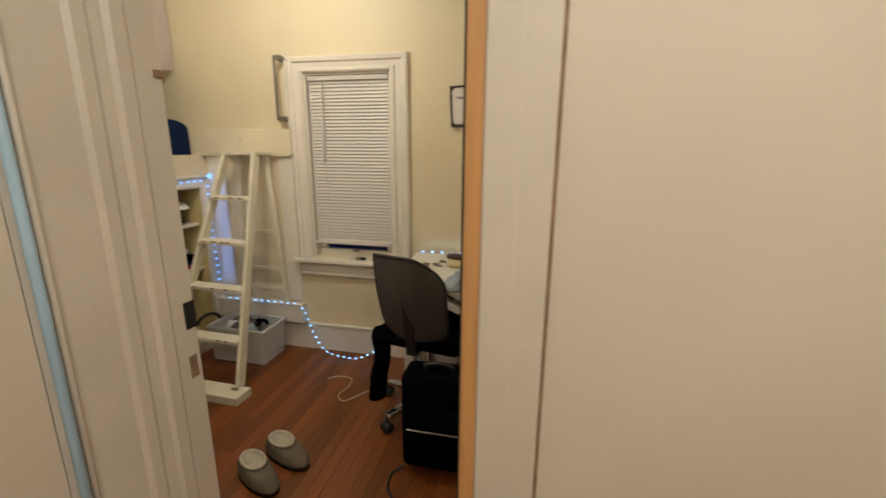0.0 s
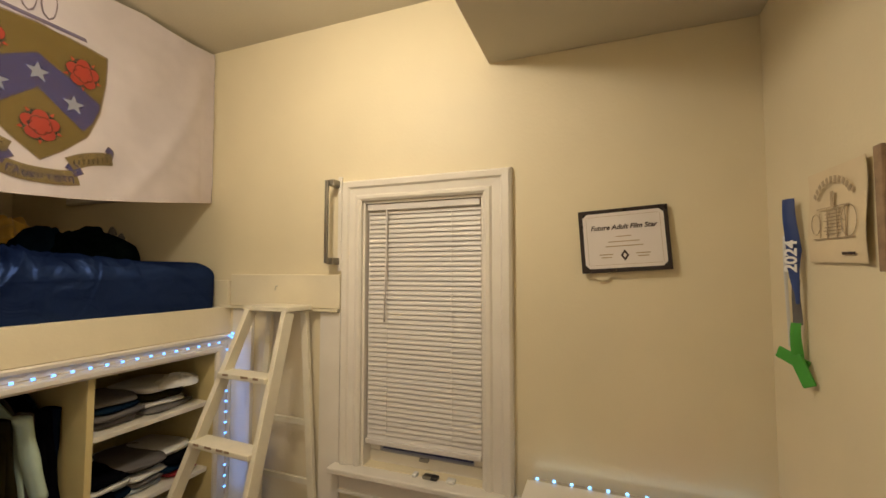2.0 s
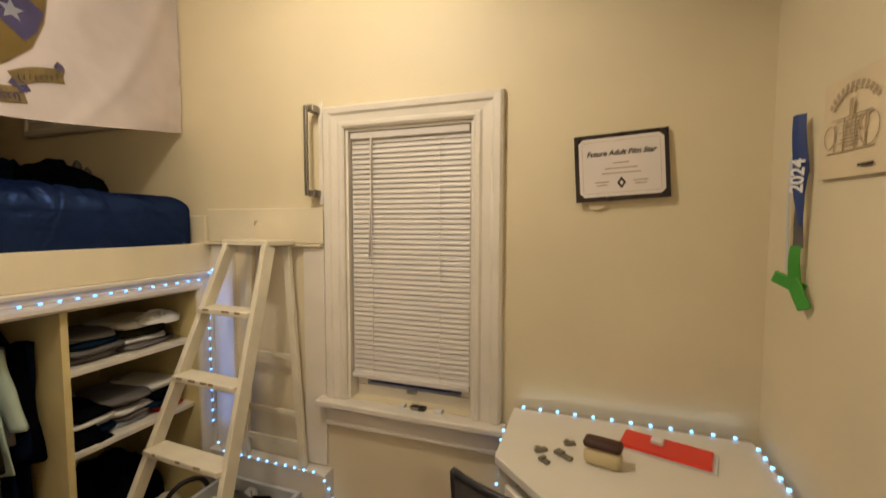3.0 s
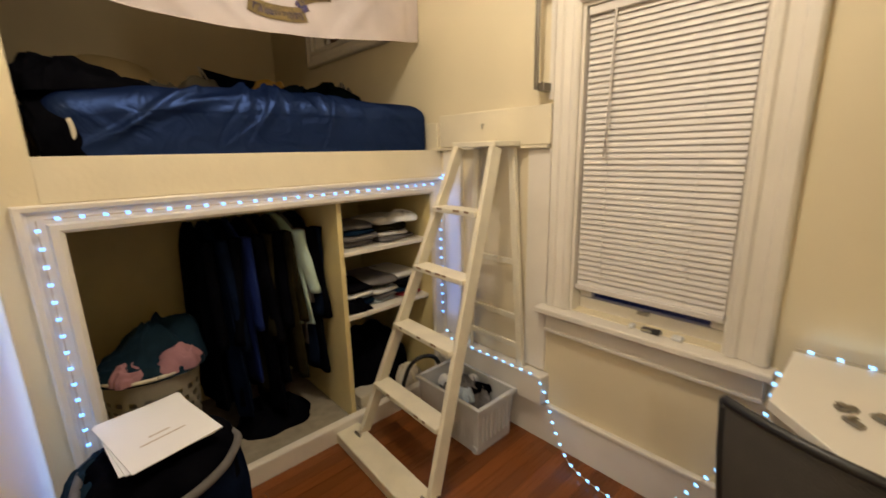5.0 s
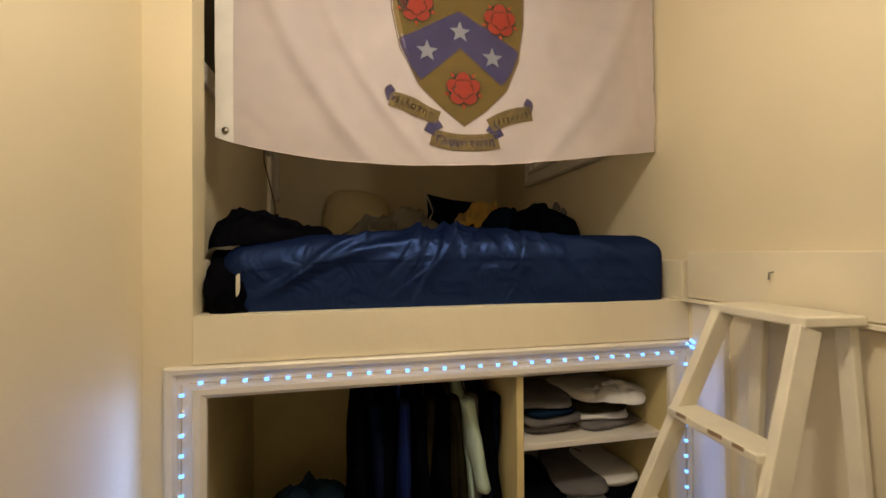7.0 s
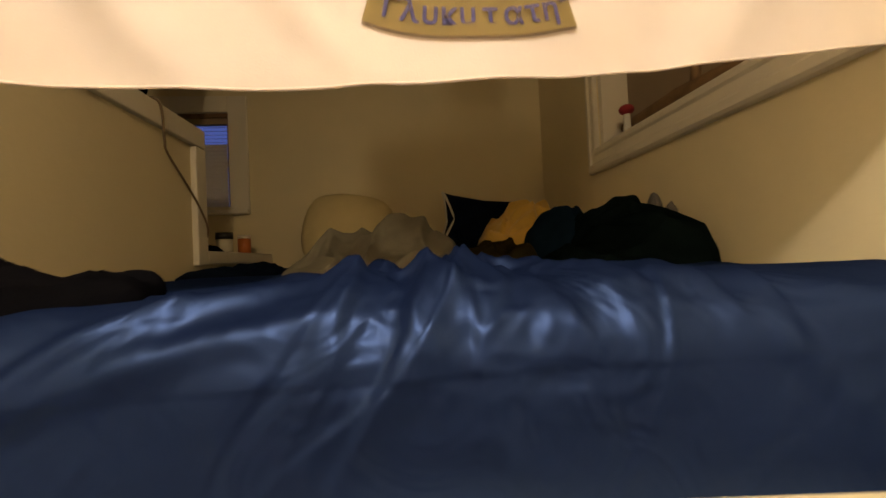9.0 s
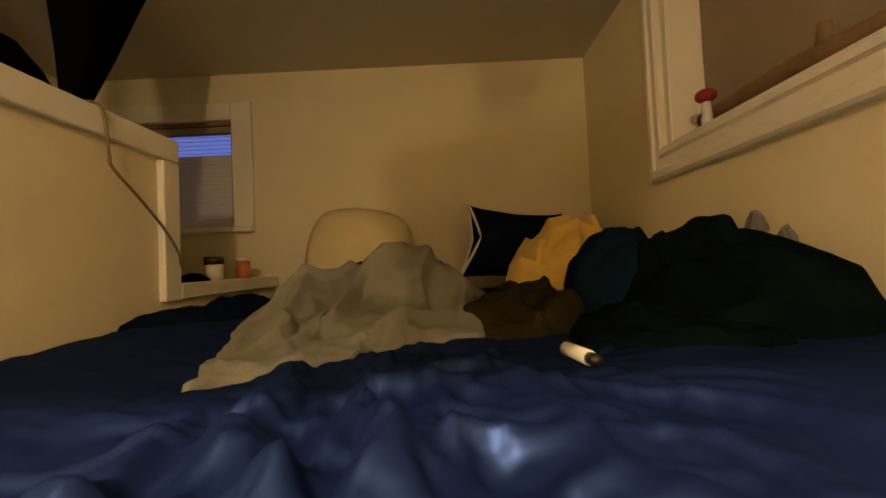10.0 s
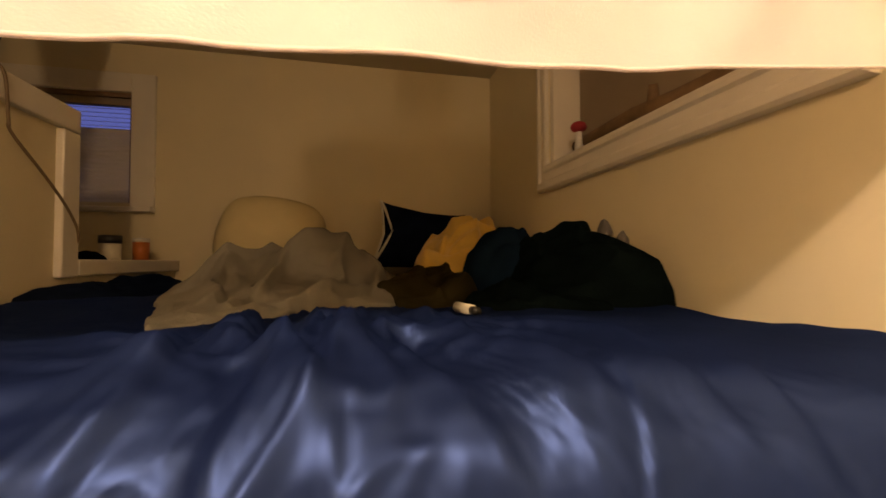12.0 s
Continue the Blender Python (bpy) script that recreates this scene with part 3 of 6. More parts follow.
def rect_casing(bm, x0, x1, z0, z1, y, wl, wr, wt, sill=True, wb=0.0):
    corners = [(x0, z0 - (0 if sill else wb), -wl, 0 if sill else 0), (x0, z1, -wl, wt), (x1, z1, wr, wt), (x1, z0 - (0 if sill else wb), wr, 0)]
    rings = [[bm.verts.new((x + ox * a / 0.098, y - o, z + oz * a / 0.098)) for a, o in CASE] for x, z, ox, oz in corners]
    k = len(CASE)
    for i in range(3):
        for j in range(k):
            bm.faces.new((rings[i][j], rings[i][(j + 1) % k], rings[i + 1][(j + 1) % k], rings[i + 1][j]))
    bm.faces.new(rings[0])
    bm.faces.new(rings[-1])
    return bm


win = thing("window_1", ((W1[0] + W1[1]) / 2, WY, W1[2]), "white wooden sash window with a moulded casing, dark outside", "window", "", "structure")
part("casing", rect_casing(bmesh.new(), W1[0], W1[1], W1[2], W1[3], WY, 0.10, 0.115, 0.095), WHITE, win)
bm = bmesh.new()
box(bm, -1.375, -0.555, WY - 0.068, WY + 0.05, 0.635, 0.662, 0.006)
part("window_sill", bm, WHITE, win)
bm = bmesh.new()
box(bm, -1.345, -0.575, WY - 0.022, WY, 0.545, 0.633, 0.004)
box(bm, -1.345, -0.575, WY - 0.03, WY, 0.545, 0.56, 0.003)
part("apron", bm, WHITE, win)
bm = bmesh.new()
for x0, x1, z0, z1 in ((W1[0], W1[0] + 0.012, 0.662, W1[3]), (W1[1] - 0.012, W1[1], 0.662, W1[3]), (W1[0] + 0.012, W1[1] - 0.012, W1[3] - 0.012, W1[3])):
    box(bm, x0, x1, WY - 0.004, WY + 0.13, z0, z1, 0.002)
part("window_frame", bm, WHITE, win)
bm = bmesh.new()
a, b = W1[0] + 0.013, W1[1] - 0.013
box(bm, a, b, WY + 0.055, WY + 0.09, 0.664, 0.712, 0.003)
box(bm, a, b, WY + 0.055, WY + 0.09, 1.20, 1.24, 0.003)
box(bm, a, a + 0.05, WY + 0.055, WY + 0.09, 0.714, 1.198, 0.003)
box(bm, b - 0.05, b, WY + 0.055, WY + 0.09, 0.714, 1.198, 0.003)
sash = part("lower_sash", bm, WHITE, win)
pane = part("pane", box(bmesh.new(), a + 0.045, b - 0.045, WY + 0.070, WY + 0.074, 0.71, 1.2), GLASS, sash)
pane.visible_shadow = False
bm = bmesh.new()
box(bm, a, b, WY + 0.093, WY + 0.125, 1.22, 1.26, 0.003)
box(bm, a, b, WY + 0.093, WY + 0.125, 1.755, 1.797, 0.003)
box(bm, a, a + 0.05, WY + 0.093, WY + 0.125, 1.262, 1.753, 0.003)
box(bm, b - 0.05, b, WY + 0.093, WY + 0.125, 1.262, 1.753, 0.003)
sash = part("upper_sash", bm, WHITE, win)
pane = part("pane", box(bmesh.new(), a + 0.045, b - 0.045, WY + 0.107, WY + 0.111, 1.25, 1.76), GLASS, sash)
pane.visible_shadow = False
bm = bmesh.new()
box(bm, -0.99, -0.95, WY + 0.04, WY + 0.056, 0.70, 0.712, 0.002)
rod(bm, (-0.97, WY + 0.03, 0.715), (-0.94, WY + 0.03, 0.72), 0.006)
part("sash_lock", bm, STEEL, win, "tarnished sash lock")
# added dark screen: blocks the blue dusk sky from the main window
setting("backdrop", box(bmesh.new(), -6.0, 3.0, WY + 2.6, WY + 2.7, -2.0, 7.0), OUTSIDE, "added dark screen that hides the dusk sky behind the main window")

blind = thing("window_blind", (-0.97, WY + 0.02, 0.76), "white horizontal slat blind, lowered almost to the sill", "window blind")
BL0, BL1, BLY = W1[0] + 0.018, W1[1] - 0.02, WY + 0.022
part("headrail", box(bmesh.new(), BL0, BL1, BLY - 0.018, BLY + 0.018, 1.768, 1.796, 0.003), BLINDW, blind)
part("bottom_rail", box(bmesh.new(), BL0 - 0.004, BL1 + 0.002, BLY - 0.016, BLY + 0.014, 0.755, 0.778, 0.004), BLINDW, blind)
bm = bmesh.new()
L = (BL1 - BL0) / 2
grid(bm, lambda u, v: Vector(((2 * u - 1) * L, (v - 0.5) * 0.025, 0.0025 * (1 - (2 * v - 1) ** 2))), 3, 4)
slat_mesh = finish("slat", bm, BLINDW, True)
nslat = 48
for i in range(nslat):
    z = 0.789 + (1.762 - 0.789) * i / (nslat - 1)
    j = noise.noise(Vector((i * 0.7, 0, 0)))
    piece("slat", slat_mesh, blind, Matrix.Translation(((BL0 + BL1) / 2 + 0.001 * j, BLY, z)) @ Matrix.Rotation(radians(65 + 4 * j), 4, "X") @ Matrix.Rotation(radians(0.25 * j), 4, "Y"))
for x in (BL0 + 0.10, BL1 - 0.12):
    bm = bmesh.new()
    rod(bm, (x, BLY - 0.016, 0.77), (x, BLY - 0.016, 1.77), 0.0012, None, 6)
    part("ladder_cord", bm, BLINDW, blind)
bm = bmesh.new()
tube(bm, [(BL0 + 0.10, BLY - 0.024, 1.77), (BL0 + 0.098, BLY - 0.026, 1.5), (BL0 + 0.09, BLY - 0.024, 1.28)], 0.0035)
part("tilt_wand", bm, BLINDW, blind, "clear plastic tilt wand", True)

# alcove window: casing round a recess closed by a tan shade
win2 = thing("window_2", ((W2[0] + W2[1]) / 2, WY, W2[2]), "white cased window recess above the loft bed", "window", "", "structure")
bm = bmesh.new()
cs = [(W2[0], W2[2], -1, -1), (W2[0], W2[3], -1, 1), (W2[1], W2[3], 1, 1), (W2[1], W2[2], 1, -1), (W2[0], W2[2], -1, -1)]
rings = [[bm.verts.new((x + ox * q * (0.68 if ox < 0 else 0.96), WY - o * 0.85, z + oz * q * 1.06)) for q, o in CASE] for x, z, ox, oz in cs]
for i in range(4):
    for j in range(len(CASE)):
        bm.faces.new((rings[i][j], rings[i][(j + 1) % len(CASE)], rings[i + 1][(j + 1) % len(CASE)], rings[i + 1][j]))
bmesh.ops.remove_doubles(bm, verts=bm.verts, dist=0.0001)
part("casing", bm, WHITE, win2)
bm = bmesh.new()
box(bm, W2[0], W2[0] + 0.03, WY + 0.004, WY + 0.12, W2[2], W2[3], 0.003)
box(bm, W2[0] + 0.03, W2[1], WY + 0.004, WY + 0.12, W2[2], W2[2] + 0.012, 0.003)
part("window_frame", bm, WHITE, win2)
part("shade", box(bmesh.new(), W2[0], W2[1] + 0.02, WY + 0.121, WY + 0.135, W2[2], W2[3]), TANSHADE, win2, "tan fabric shade, drawn")
bm = bmesh.new()
tube(bm, [(-3.20 + 0.16 * k, WY + 0.06 + 0.008 * math.sin(k * 2.1), W2[2] + 0.045 + 0.008 * math.sin(k * 1.3)) for k in range(6)], 0.026, 10)
for x, dx in ((-2.80, 0.012), (-2.52, -0.01)):
    rod(bm, (x, WY + 0.055, W2[2] + 0.05), (x + dx, WY + 0.045, W2[2] + 0.105), 0.020, 0.012, 10)
solo("wooden_stick", bm, STICK, "knotty brown wooden stick lying on the window ledge", "stick", smooth=True)
fig = thing("mushroom_ornament", (-3.14, WY + 0.028, W2[2] + 0.012), "small ornament with a white stem and red cap", "ornament")
bm = bmesh.new()
rod(bm, (-3.14, WY + 0.028, W2[2] + 0.012), (-3.14, WY + 0.028, W2[2] + 0.085), 0.016, 0.011)
part("stem", bm, WHITEC, fig, "", True)
bm = bmesh.new()
r = bmesh.ops.create_uvsphere(bm, u_segments=18, v_segments=10, radius=0.028)
bmesh.ops.transform(bm, matrix=Matrix.Translation((-3.14, WY + 0.028, W2[2] + 0.098)) @ Matrix.Diagonal((1, 1, 0.72, 1)), verts=r["verts"])
part("cap", bm, REDC, fig, "red cap", True)

# nook window in the back wall
win3 = thing("window_3", (BX, 0.53, NW[2]), "white cased window with a half-torn blind, dusk-blue outside", "window", "", "structure")
bm = bmesh.new()
box(bm, BX, BX + 0.022, NW[1], NW[1] + 0.10, NW[2] - 0.02, NW[3] + 0.09, 0.004)
box(bm, BX, BX + 0.022, NW[0] - 0.10, NW[0], NW[2] - 0.02, NW[3] + 0.09, 0.004)
box(bm, BX, BX + 0.024, NW[0], NW[1], NW[3], NW[3] + 0.09, 0.004)
box(bm, BX, BX + 0.05, NW[0] - 0.1, NW[1] + 0.1, NW[2] - 0.045, NW[2] - 0.022, 0.004)
part("casing", bm, WHITE, win3)
bm = bmesh.new()
box(bm, BX - 0.10, BX, NW[0], NW[0] + 0.02, NW[2], NW[3])
box(bm, BX - 0.10, BX, NW[1] - 0.012, NW[1], NW[2], NW[3])
box(bm, BX - 0.10, BX, NW[0], NW[1], NW[3] - 0.02, NW[3])
box(bm, BX - 0.09, BX - 0.06, NW[0], NW[1], 2.15, 2.18)
part("window_frame", bm, STICK, win3)
pane = part("pane", box(bmesh.new(), BX - 0.085, BX - 0.081, NW[0], NW[1], NW[2], NW[3]), GLASS, win3)
pane.visible_shadow = False
nb = thing("nook_blind", (BX - 0.03, 0.53, NW[2]), "grey-lit slat blind with its top slats open", "window blind")
part("headrail", box(bmesh.new(), BX - 0.05, BX - 0.012, NW[0] + 0.02, NW[1] - 0.015, NW[3] - 0.055, NW[3] - 0.022, 0.003), TANSHADE, nb)
bm = bmesh.new()
grid(bm, lambda u, v: Vector(((v - 0.5) * 0.025, (2 * u - 1) * 0.29, 0.002 * (1 - (2 * v - 1) ** 2))), 3, 4)
nslat_mesh = finish("slat", bm, BLINDW, True)
for i in range(23):
    z = NW[3] - 0.068 - 0.021 * i
    ang = 15 if i < 5 else 72
    piece("slat", nslat_mesh, nb, Matrix.Translation((BX - 0.032, 0.52, z)) @ Matrix.Rotation(radians(ang), 4, "Y"))
# small things on the nook's ledge
LZ = 1.645
bm = bmesh.new()
rod(bm, (-3.80, 0.975, LZ), (-3.80, 0.975, LZ + 0.075), 0.030, None, 20)
bot = thing("pill_bottle", (-3.80, 0.975, LZ), "orange plastic bottle on the ledge", "bottle")
part("body", bm, ORANGE, bot, "", True)
bm = bmesh.new()
rod(bm, (-3.80, 0.975, LZ + 0.0755), (-3.80, 0.975, LZ + 0.092), 0.031, None, 20)
part("cap", bm, WHITE, bot, "", True)
jar = thing("jar", (-3.57, 0.975, LZ), "small jar with a black lid on the ledge", "jar")
bm = bmesh.new()
rod(bm, (-3.57, 0.975, LZ), (-3.57, 0.975, LZ + 0.06), 0.034, None, 20)
part("body", bm, BEIGEP, jar, "", True)
bm = bmesh.new()
rod(bm, (-3.57, 0.975, LZ + 0.0605), (-3.57, 0.975, LZ + 0.09), 0.036, None, 20)
part("lid", bm, BLACKP, jar, "black lid", True)
solo("dark_cloth", heap(bmesh.new(), (-3.43, 0.975, LZ), (0.08, 0.035, 0.03), 41, 0.4), BLACKC, "crumpled dark cloth on the ledge", "cloth", smooth=True)

# ---- loft bed ----
MX0, MX1, MY0, MY1, MZ0 = -4.0, -2.062, 1.12, 2.545, 1.286


def smooth_step(a, b, t):
    t = min(1.0, max(0.0, (t - a) / (b - a)))
    return t * t * (3 - 2 * t)


random.seed(31)
GX, GY = -2.44, 1.83
# long folds fanning out from the gathered middle: direction, bend, start, end, height, steepness
FOLDS = []
for k in range(40):
    ang = radians(-105 + 210 * k / 39 + random.uniform(-4, 4))
    FOLDS.append((ang, random.uniform(-0.9, 0.9), random.uniform(0.05, 0.24), random.uniform(0.14, 0.55), random.uniform(0.25, 1.0), random.choice((0.35, 0.5, 2.0, 2.8))))
for k in range(6):
    ang = radians(125 + 110 * k / 5 + random.uniform(-9, 9))
    FOLDS.append((ang, random.uniform(-2, 2), random.uniform(0.02, 0.08), random.uniform(0.10, 0.22), random.uniform(0.4, 0.9), random.uniform(0.6, 1.4)))
# crumpled tucks lying over one another in the gathered middle: ends, width, height
TUCKS = [(-2.56, 1.68, -2.22, 1.74, 0.020, 0.030), (-2.24, 1.68, -2.06, 1.72, 0.028, 0.034), (-2.34, 1.72, -2.10, 1.80, 0.018, 0.036), (-2.52, 1.78, -2.16, 1.85, 0.022, 0.034),
         (-2.17, 1.80, -2.24, 1.95, 0.016, 0.030), (-2.31, 1.79, -2.36, 1.99, 0.017, 0.032), (-2.43, 1.80, -2.45, 1.96, 0.016, 0.026), (-2.30, 1.90, -2.12, 2.02, 0.022, 0.026),
         (-2.56, 1.92, -2.34, 1.93, 0.018, 0.026), (-2.48, 2.02, -2.20, 2.14, 0.030, 0.018), (-2.60, 1.74, -2.60, 1.90, 0.016, 0.020), (-2.18, 1.56, -2.06, 1.50, 0.030, 0.014)]


def tuck(x, y, t):
    """Height of one rounded, lopsided fold along a line."""
    x0, y0, x1, y1, w, h = t
    dx, dy = x1 - x0, y1 - y0
    ll = math.hypot(dx, dy)
    a = ((x - x0) * dx + (y - y0) * dy) / ll
    if a < -0.08 or a > ll + 0.08:
        return 0.0
    d = ((x - x0) * dy - (y - y0) * dx) / ll + 0.012 * math.sin(a * 22 + x0 * 90)
    w = w * (1.15 if d > 0 else 0.42)
    if abs(d) > 3 * w:
        return 0.0
    return h * math.exp(-(d / w) ** 2) * smooth_step(-0.08, 0.06, a) * (1 - smooth_step(ll - 0.06, ll + 0.08, a))


def crease(xu, y):
    """Folds of the sheet, gathered at one place and curving out from it; xu is the length along the sheet."""
    dx, dy = xu - GX, y - GY
    d = math.hypot(dx, dy) + 1e-6
    wob = noise.noise(Vector((xu * 3.1, y * 3.1, 1.5)))
    z = 0.0
    if d < 1.0:
        ang = math.atan2(dy, dx) + 0.55 * wob
        for a0, bend, d0, d1, amp, skew in FOLDS:
            if d < d0 * 0.5 or d > d1 + 0.25:
                continue
            t = (ang - a0 - bend * d + math.pi) % (2 * math.pi) - math.pi
            if abs(t) > 0.7:
                continue
            s = d * math.sin(t)
            w = (0.006 + 0.020 * d) * (skew if s > 0 else 1 / skew)
            z += amp * 0.68 * min(0.006 + 0.030 * d, 0.013) * math.exp(-(s / w) ** 2) * smooth_step(d0 * 0.5, d0 * 1.4, d) * (1 - smooth_step(d1 * 0.55, d1 + 0.25, d))
    if d < 0.62:
        wx, wy = xu + 0.03 * noise.noise(Vector((xu * 9, y * 9, 3.0))), y + 0.03 * noise.noise(Vector((xu * 9, y * 9, 6.0)))
        z += 0.50 * sum(tuck(wx, wy, t) ** 2 for t in TUCKS) ** 0.5
        near = math.exp(-((dx - 0.10) / 0.24) ** 2 - (dy / 0.20) ** 2)
        if near > 0.02:
            n = noise.noise(Vector((xu * 24 + 3 * wob, y * 15, 2.0)))
            z += 0.013 * near * max(0.0, 1 - 2.6 * math.sqrt(n * n + 0.003))
            n = noise.noise(Vector((xu * 18, y * 30 + 3 * wob, 7.0)))
            z += 0.009 * near * max(0.0, 1 - 2.6 * math.sqrt(n * n + 0.004))
    n = noise.noise(Vector((xu * 2.2 + 3, y * 1.6 - xu * 1.2, 5)))
    z += 0.010 * max(0.0, 1 - 3.0 * math.sqrt(n * n + 0.006))
    n = noise.noise(Vector((xu * 7.0 - y * 3.0, y * 3.0 + xu * 2.0, 8)))
    z += 0.0045 * max(0.0, 1 - 3.0 * math.sqrt(n * n + 0.004))
    # long sweeping tucks across the drop
    z += 0.014 * ridge(xu + 2.06 + 0.55 * (y - 1.45) - 0.75 * (y - 1.45) ** 2, 0.018) * smooth_step(1.20, 1.32, y) * (1 - smooth_step(1.75, 1.95, y))
    z += 0.012 * ridge(xu + 1.99 + 0.42 * (y - 1.35) - 0.5 * (y - 1.35) ** 2, 0.016) * smooth_step(1.18, 1.25, y) * (1 - smooth_step(1.55, 1.8, y))
    z += 0.010 * ridge(xu + 2.12 - 0.9 * (y - 2.05) ** 2, 0.024) * smooth_step(1.95, 2.1, y) * (1 - smooth_step(2.3, 2.5, y))
    return z


def top_z(x, y):
    """Height of the satin sheet over the mattress."""
    return 1.535 + 0.012 * noise.noise(Vector((x * 1.3, y * 1.3, 3))) + crease(x, y) - 0.03 * smooth_step(1.45, 1.1, y) * smooth_step(-2.5, -2.2, x)


bed = thing("loft_mattress", ((MX0 + MX1) / 2, (MY0 + MY1) / 2, MZ0), "thick mattress in a creased navy satin sheet on the loft deck", "mattress")


def sheet(u, v):
    """u runs along y, v from the front's foot over the top to the back."""
    back = smooth_step(0.40, 0.72, v)
    ya, yb = MY0 - 0.088 * back, MY1 + 0.044 * back
    y = ya + (yb - ya) * u
    edge = min(u, 1 - u) * (yb - ya)
    side = max(0.0, 1 - edge / 0.07)
    side = 1 - math.sqrt(max(0.0, 1 - side * side))
    rad, drop = 0.075, 0.175
    arc = rad * math.pi / 2
    total = drop + arc + (MX1 - rad - MX0)
    s = (0.55 * v + 0.45 * v ** 2.2) * total
    xu = MX1 - rad + (drop + arc - s)
    f = crease(xu, y)
    zt = top_z(MX1 - rad, y) - crease(MX1 - rad, y)
    if s < drop:
        p, nrm = Vector((MX1, y, MZ0 + (zt - rad - MZ0) * s / drop)), Vector((1, 0, 0))
        f *= 0.9 * smooth_step(0, 0.08, s)
    elif s < drop + arc:
        a = (s - drop) / rad
        p, nrm = Vector((MX1 - rad + rad * math.cos(a), y, zt - rad + rad * math.sin(a))), Vector((math.cos(a), 0, math.sin(a)))
    else:
        x = MX1 - rad - (s - drop - arc)
        p, nrm = Vector((x, y, top_z(x, y) - f)), Vector((0, 0, 1))
    p = p + nrm * f
    p.x += 0.028 * smooth_step(1.9, 2.3, y) * (1 - smooth_step(drop + arc * 0.3, drop + arc, s))
    return p - nrm * 0.06 * side


bm = bmesh.new()
grid(bm, sheet, 330, 400)
part("satin_sheet", bm, SATIN, bed, "creased navy satin sheet", True)
part("core", box(bmesh.new(), MX0, MX1 - 0.10, MY0 + 0.012, MY1 - 0.012, MZ0, 1.42, 0.03), NAVYC, bed)


def onbed(x, y):
    return top_z(x, y)


def spread(edge, humps, tucks, seed, lift=0.012, fold=0.016, turn=0.5, na=150, nr=64, steep=0.6, ground=None, freq=1.5):
    """Thrown cloth: an outline through a few corners, humps (x, y, reach, height), folds along lines, and fine creases."""
    ground = ground or onbed
    cx, cy = sum(p[0] for p in edge) / len(edge), sum(p[1] for p in edge) / len(edge)
    ring = curve_pts([(x, y, 0) for x, y in edge] + [(*edge[0], 0)], 12)
    ct, st = math.cos(turn), math.sin(turn)

    def f(u, v):
        q = u * (len(ring) - 1)
        k = min(int(q), len(ring) - 2)
        e = ring[k].lerp(ring[k + 1], q - k)
        x, y = cx + (e.x - cx) * v, cy + (e.y - cy) * v
        jag = 0.012 * v * v
        x += jag * noise.noise(Vector((e.x * 22, e.y * 22, seed)))
        y += jag * noise.noise(Vector((e.x * 22, e.y * 22, seed + 3)))
        X = x + 0.045 * noise.noise(Vector((x * 7, y * 7, seed + 1)))
        Y = y + 0.045 * noise.noise(Vector((x * 7, y * 7, seed + 9)))
        h = sum((hh * math.exp(-((X - hx) / r) ** 2 - ((Y - hy) / r) ** 2)) ** 2 for hx, hy, r, hh in humps) ** 0.5
        t = sum(tuck(X, Y, tk) ** 2 for tk in tucks) ** 0.5
        p, q = ct * X + st * Y, -st * X + ct * Y
        n = noise.noise(Vector((p * 4.5 * freq, q * 13.0 * freq, seed)))
        a = max(0.0, 1 - 2.2 * math.sqrt(n * n + 0.004))
        n = noise.noise(Vector((p * 12.0 * freq, q * 8.0 * freq, seed + 4)))
        b = max(0.0, 1 - 2.5 * math.sqrt(n * n + 0.005))
        n = noise.noise(Vector((p * 26.0 * freq, q * 20.0 * freq, seed + 7)))
        c = max(0.0, 1 - 2.5 * math.sqrt(n * n + 0.006))
        rim = min(1.0, (1 - v) * 8)
        body = lift + h + t + fold * (a + 0.6 * b + 0.22 * c) * (0.4 + min(1.0, h / 0.08))
        return Vector((x, y, ground(x, y) + 0.003 + (body - 0.003) * rim ** steep - (0.010 if v > 0.99 else 0)))
    return grid(bmesh.new(), f, na, nr, True)


solo("grey_blanket", spread([(-2.405, 1.585), (-2.53, 1.715), (-2.62, 1.76), (-2.65, 1.88), (-2.80, 1.99), (-3.06, 2.04), (-3.26, 1.92), (-3.28, 1.68), (-3.14, 1.46), (-2.94, 1.40), (-2.72, 1.47), (-2.55, 1.53)],
                            [(-2.99, 1.77, 0.14, 0.145), (-2.96, 1.66, 0.12, 0.085), (-2.93, 1.53, 0.085, 0.075), (-2.82, 1.72, 0.13, 0.025), (-3.08, 1.92, 0.085, 0.06)],
                            [(-2.98, 1.74, -2.68, 1.64, 0.022, 0.030), (-2.96, 1.82, -2.70, 1.80, 0.024, 0.034), (-2.90, 1.56, -2.62, 1.58, 0.022, 0.030), (-2.80, 1.90, -2.62, 1.72, 0.020, 0.026), (-2.78, 1.62, -2.52, 1.66, 0.018, 0.016), (-3.0, 1.88, -2.80, 1.94, 0.022, 0.028), (-2.98, 1.62, -2.84, 1.50, 0.020, 0.030)],
                            4, 0.012, 0.013, 0.25, 240, 120, freq=0.9), OLIVEC, "rumpled grey-olive blanket trailing over the satin sheet", "blanket", smooth=True)
PIL = Matrix(((0, 0, 1, 0), (1, 0, 0, 0), (0, 1, 0, 0), (0, 0, 0, 1)))
solo("cream_pillow", pillow(bmesh.new(), 0.48, 0.42, 0.17, Matrix.Translation((-3.80, 1.49, 1.735)) @ Matrix.Rotation(radians(-14), 4, "Y") @ Matrix.Rotation(radians(-8), 4, "X") @ PIL, 3, 0.02, 0.24), CREAMC, "plump cream pillow leaning on the wall", "pillow", smooth=True)
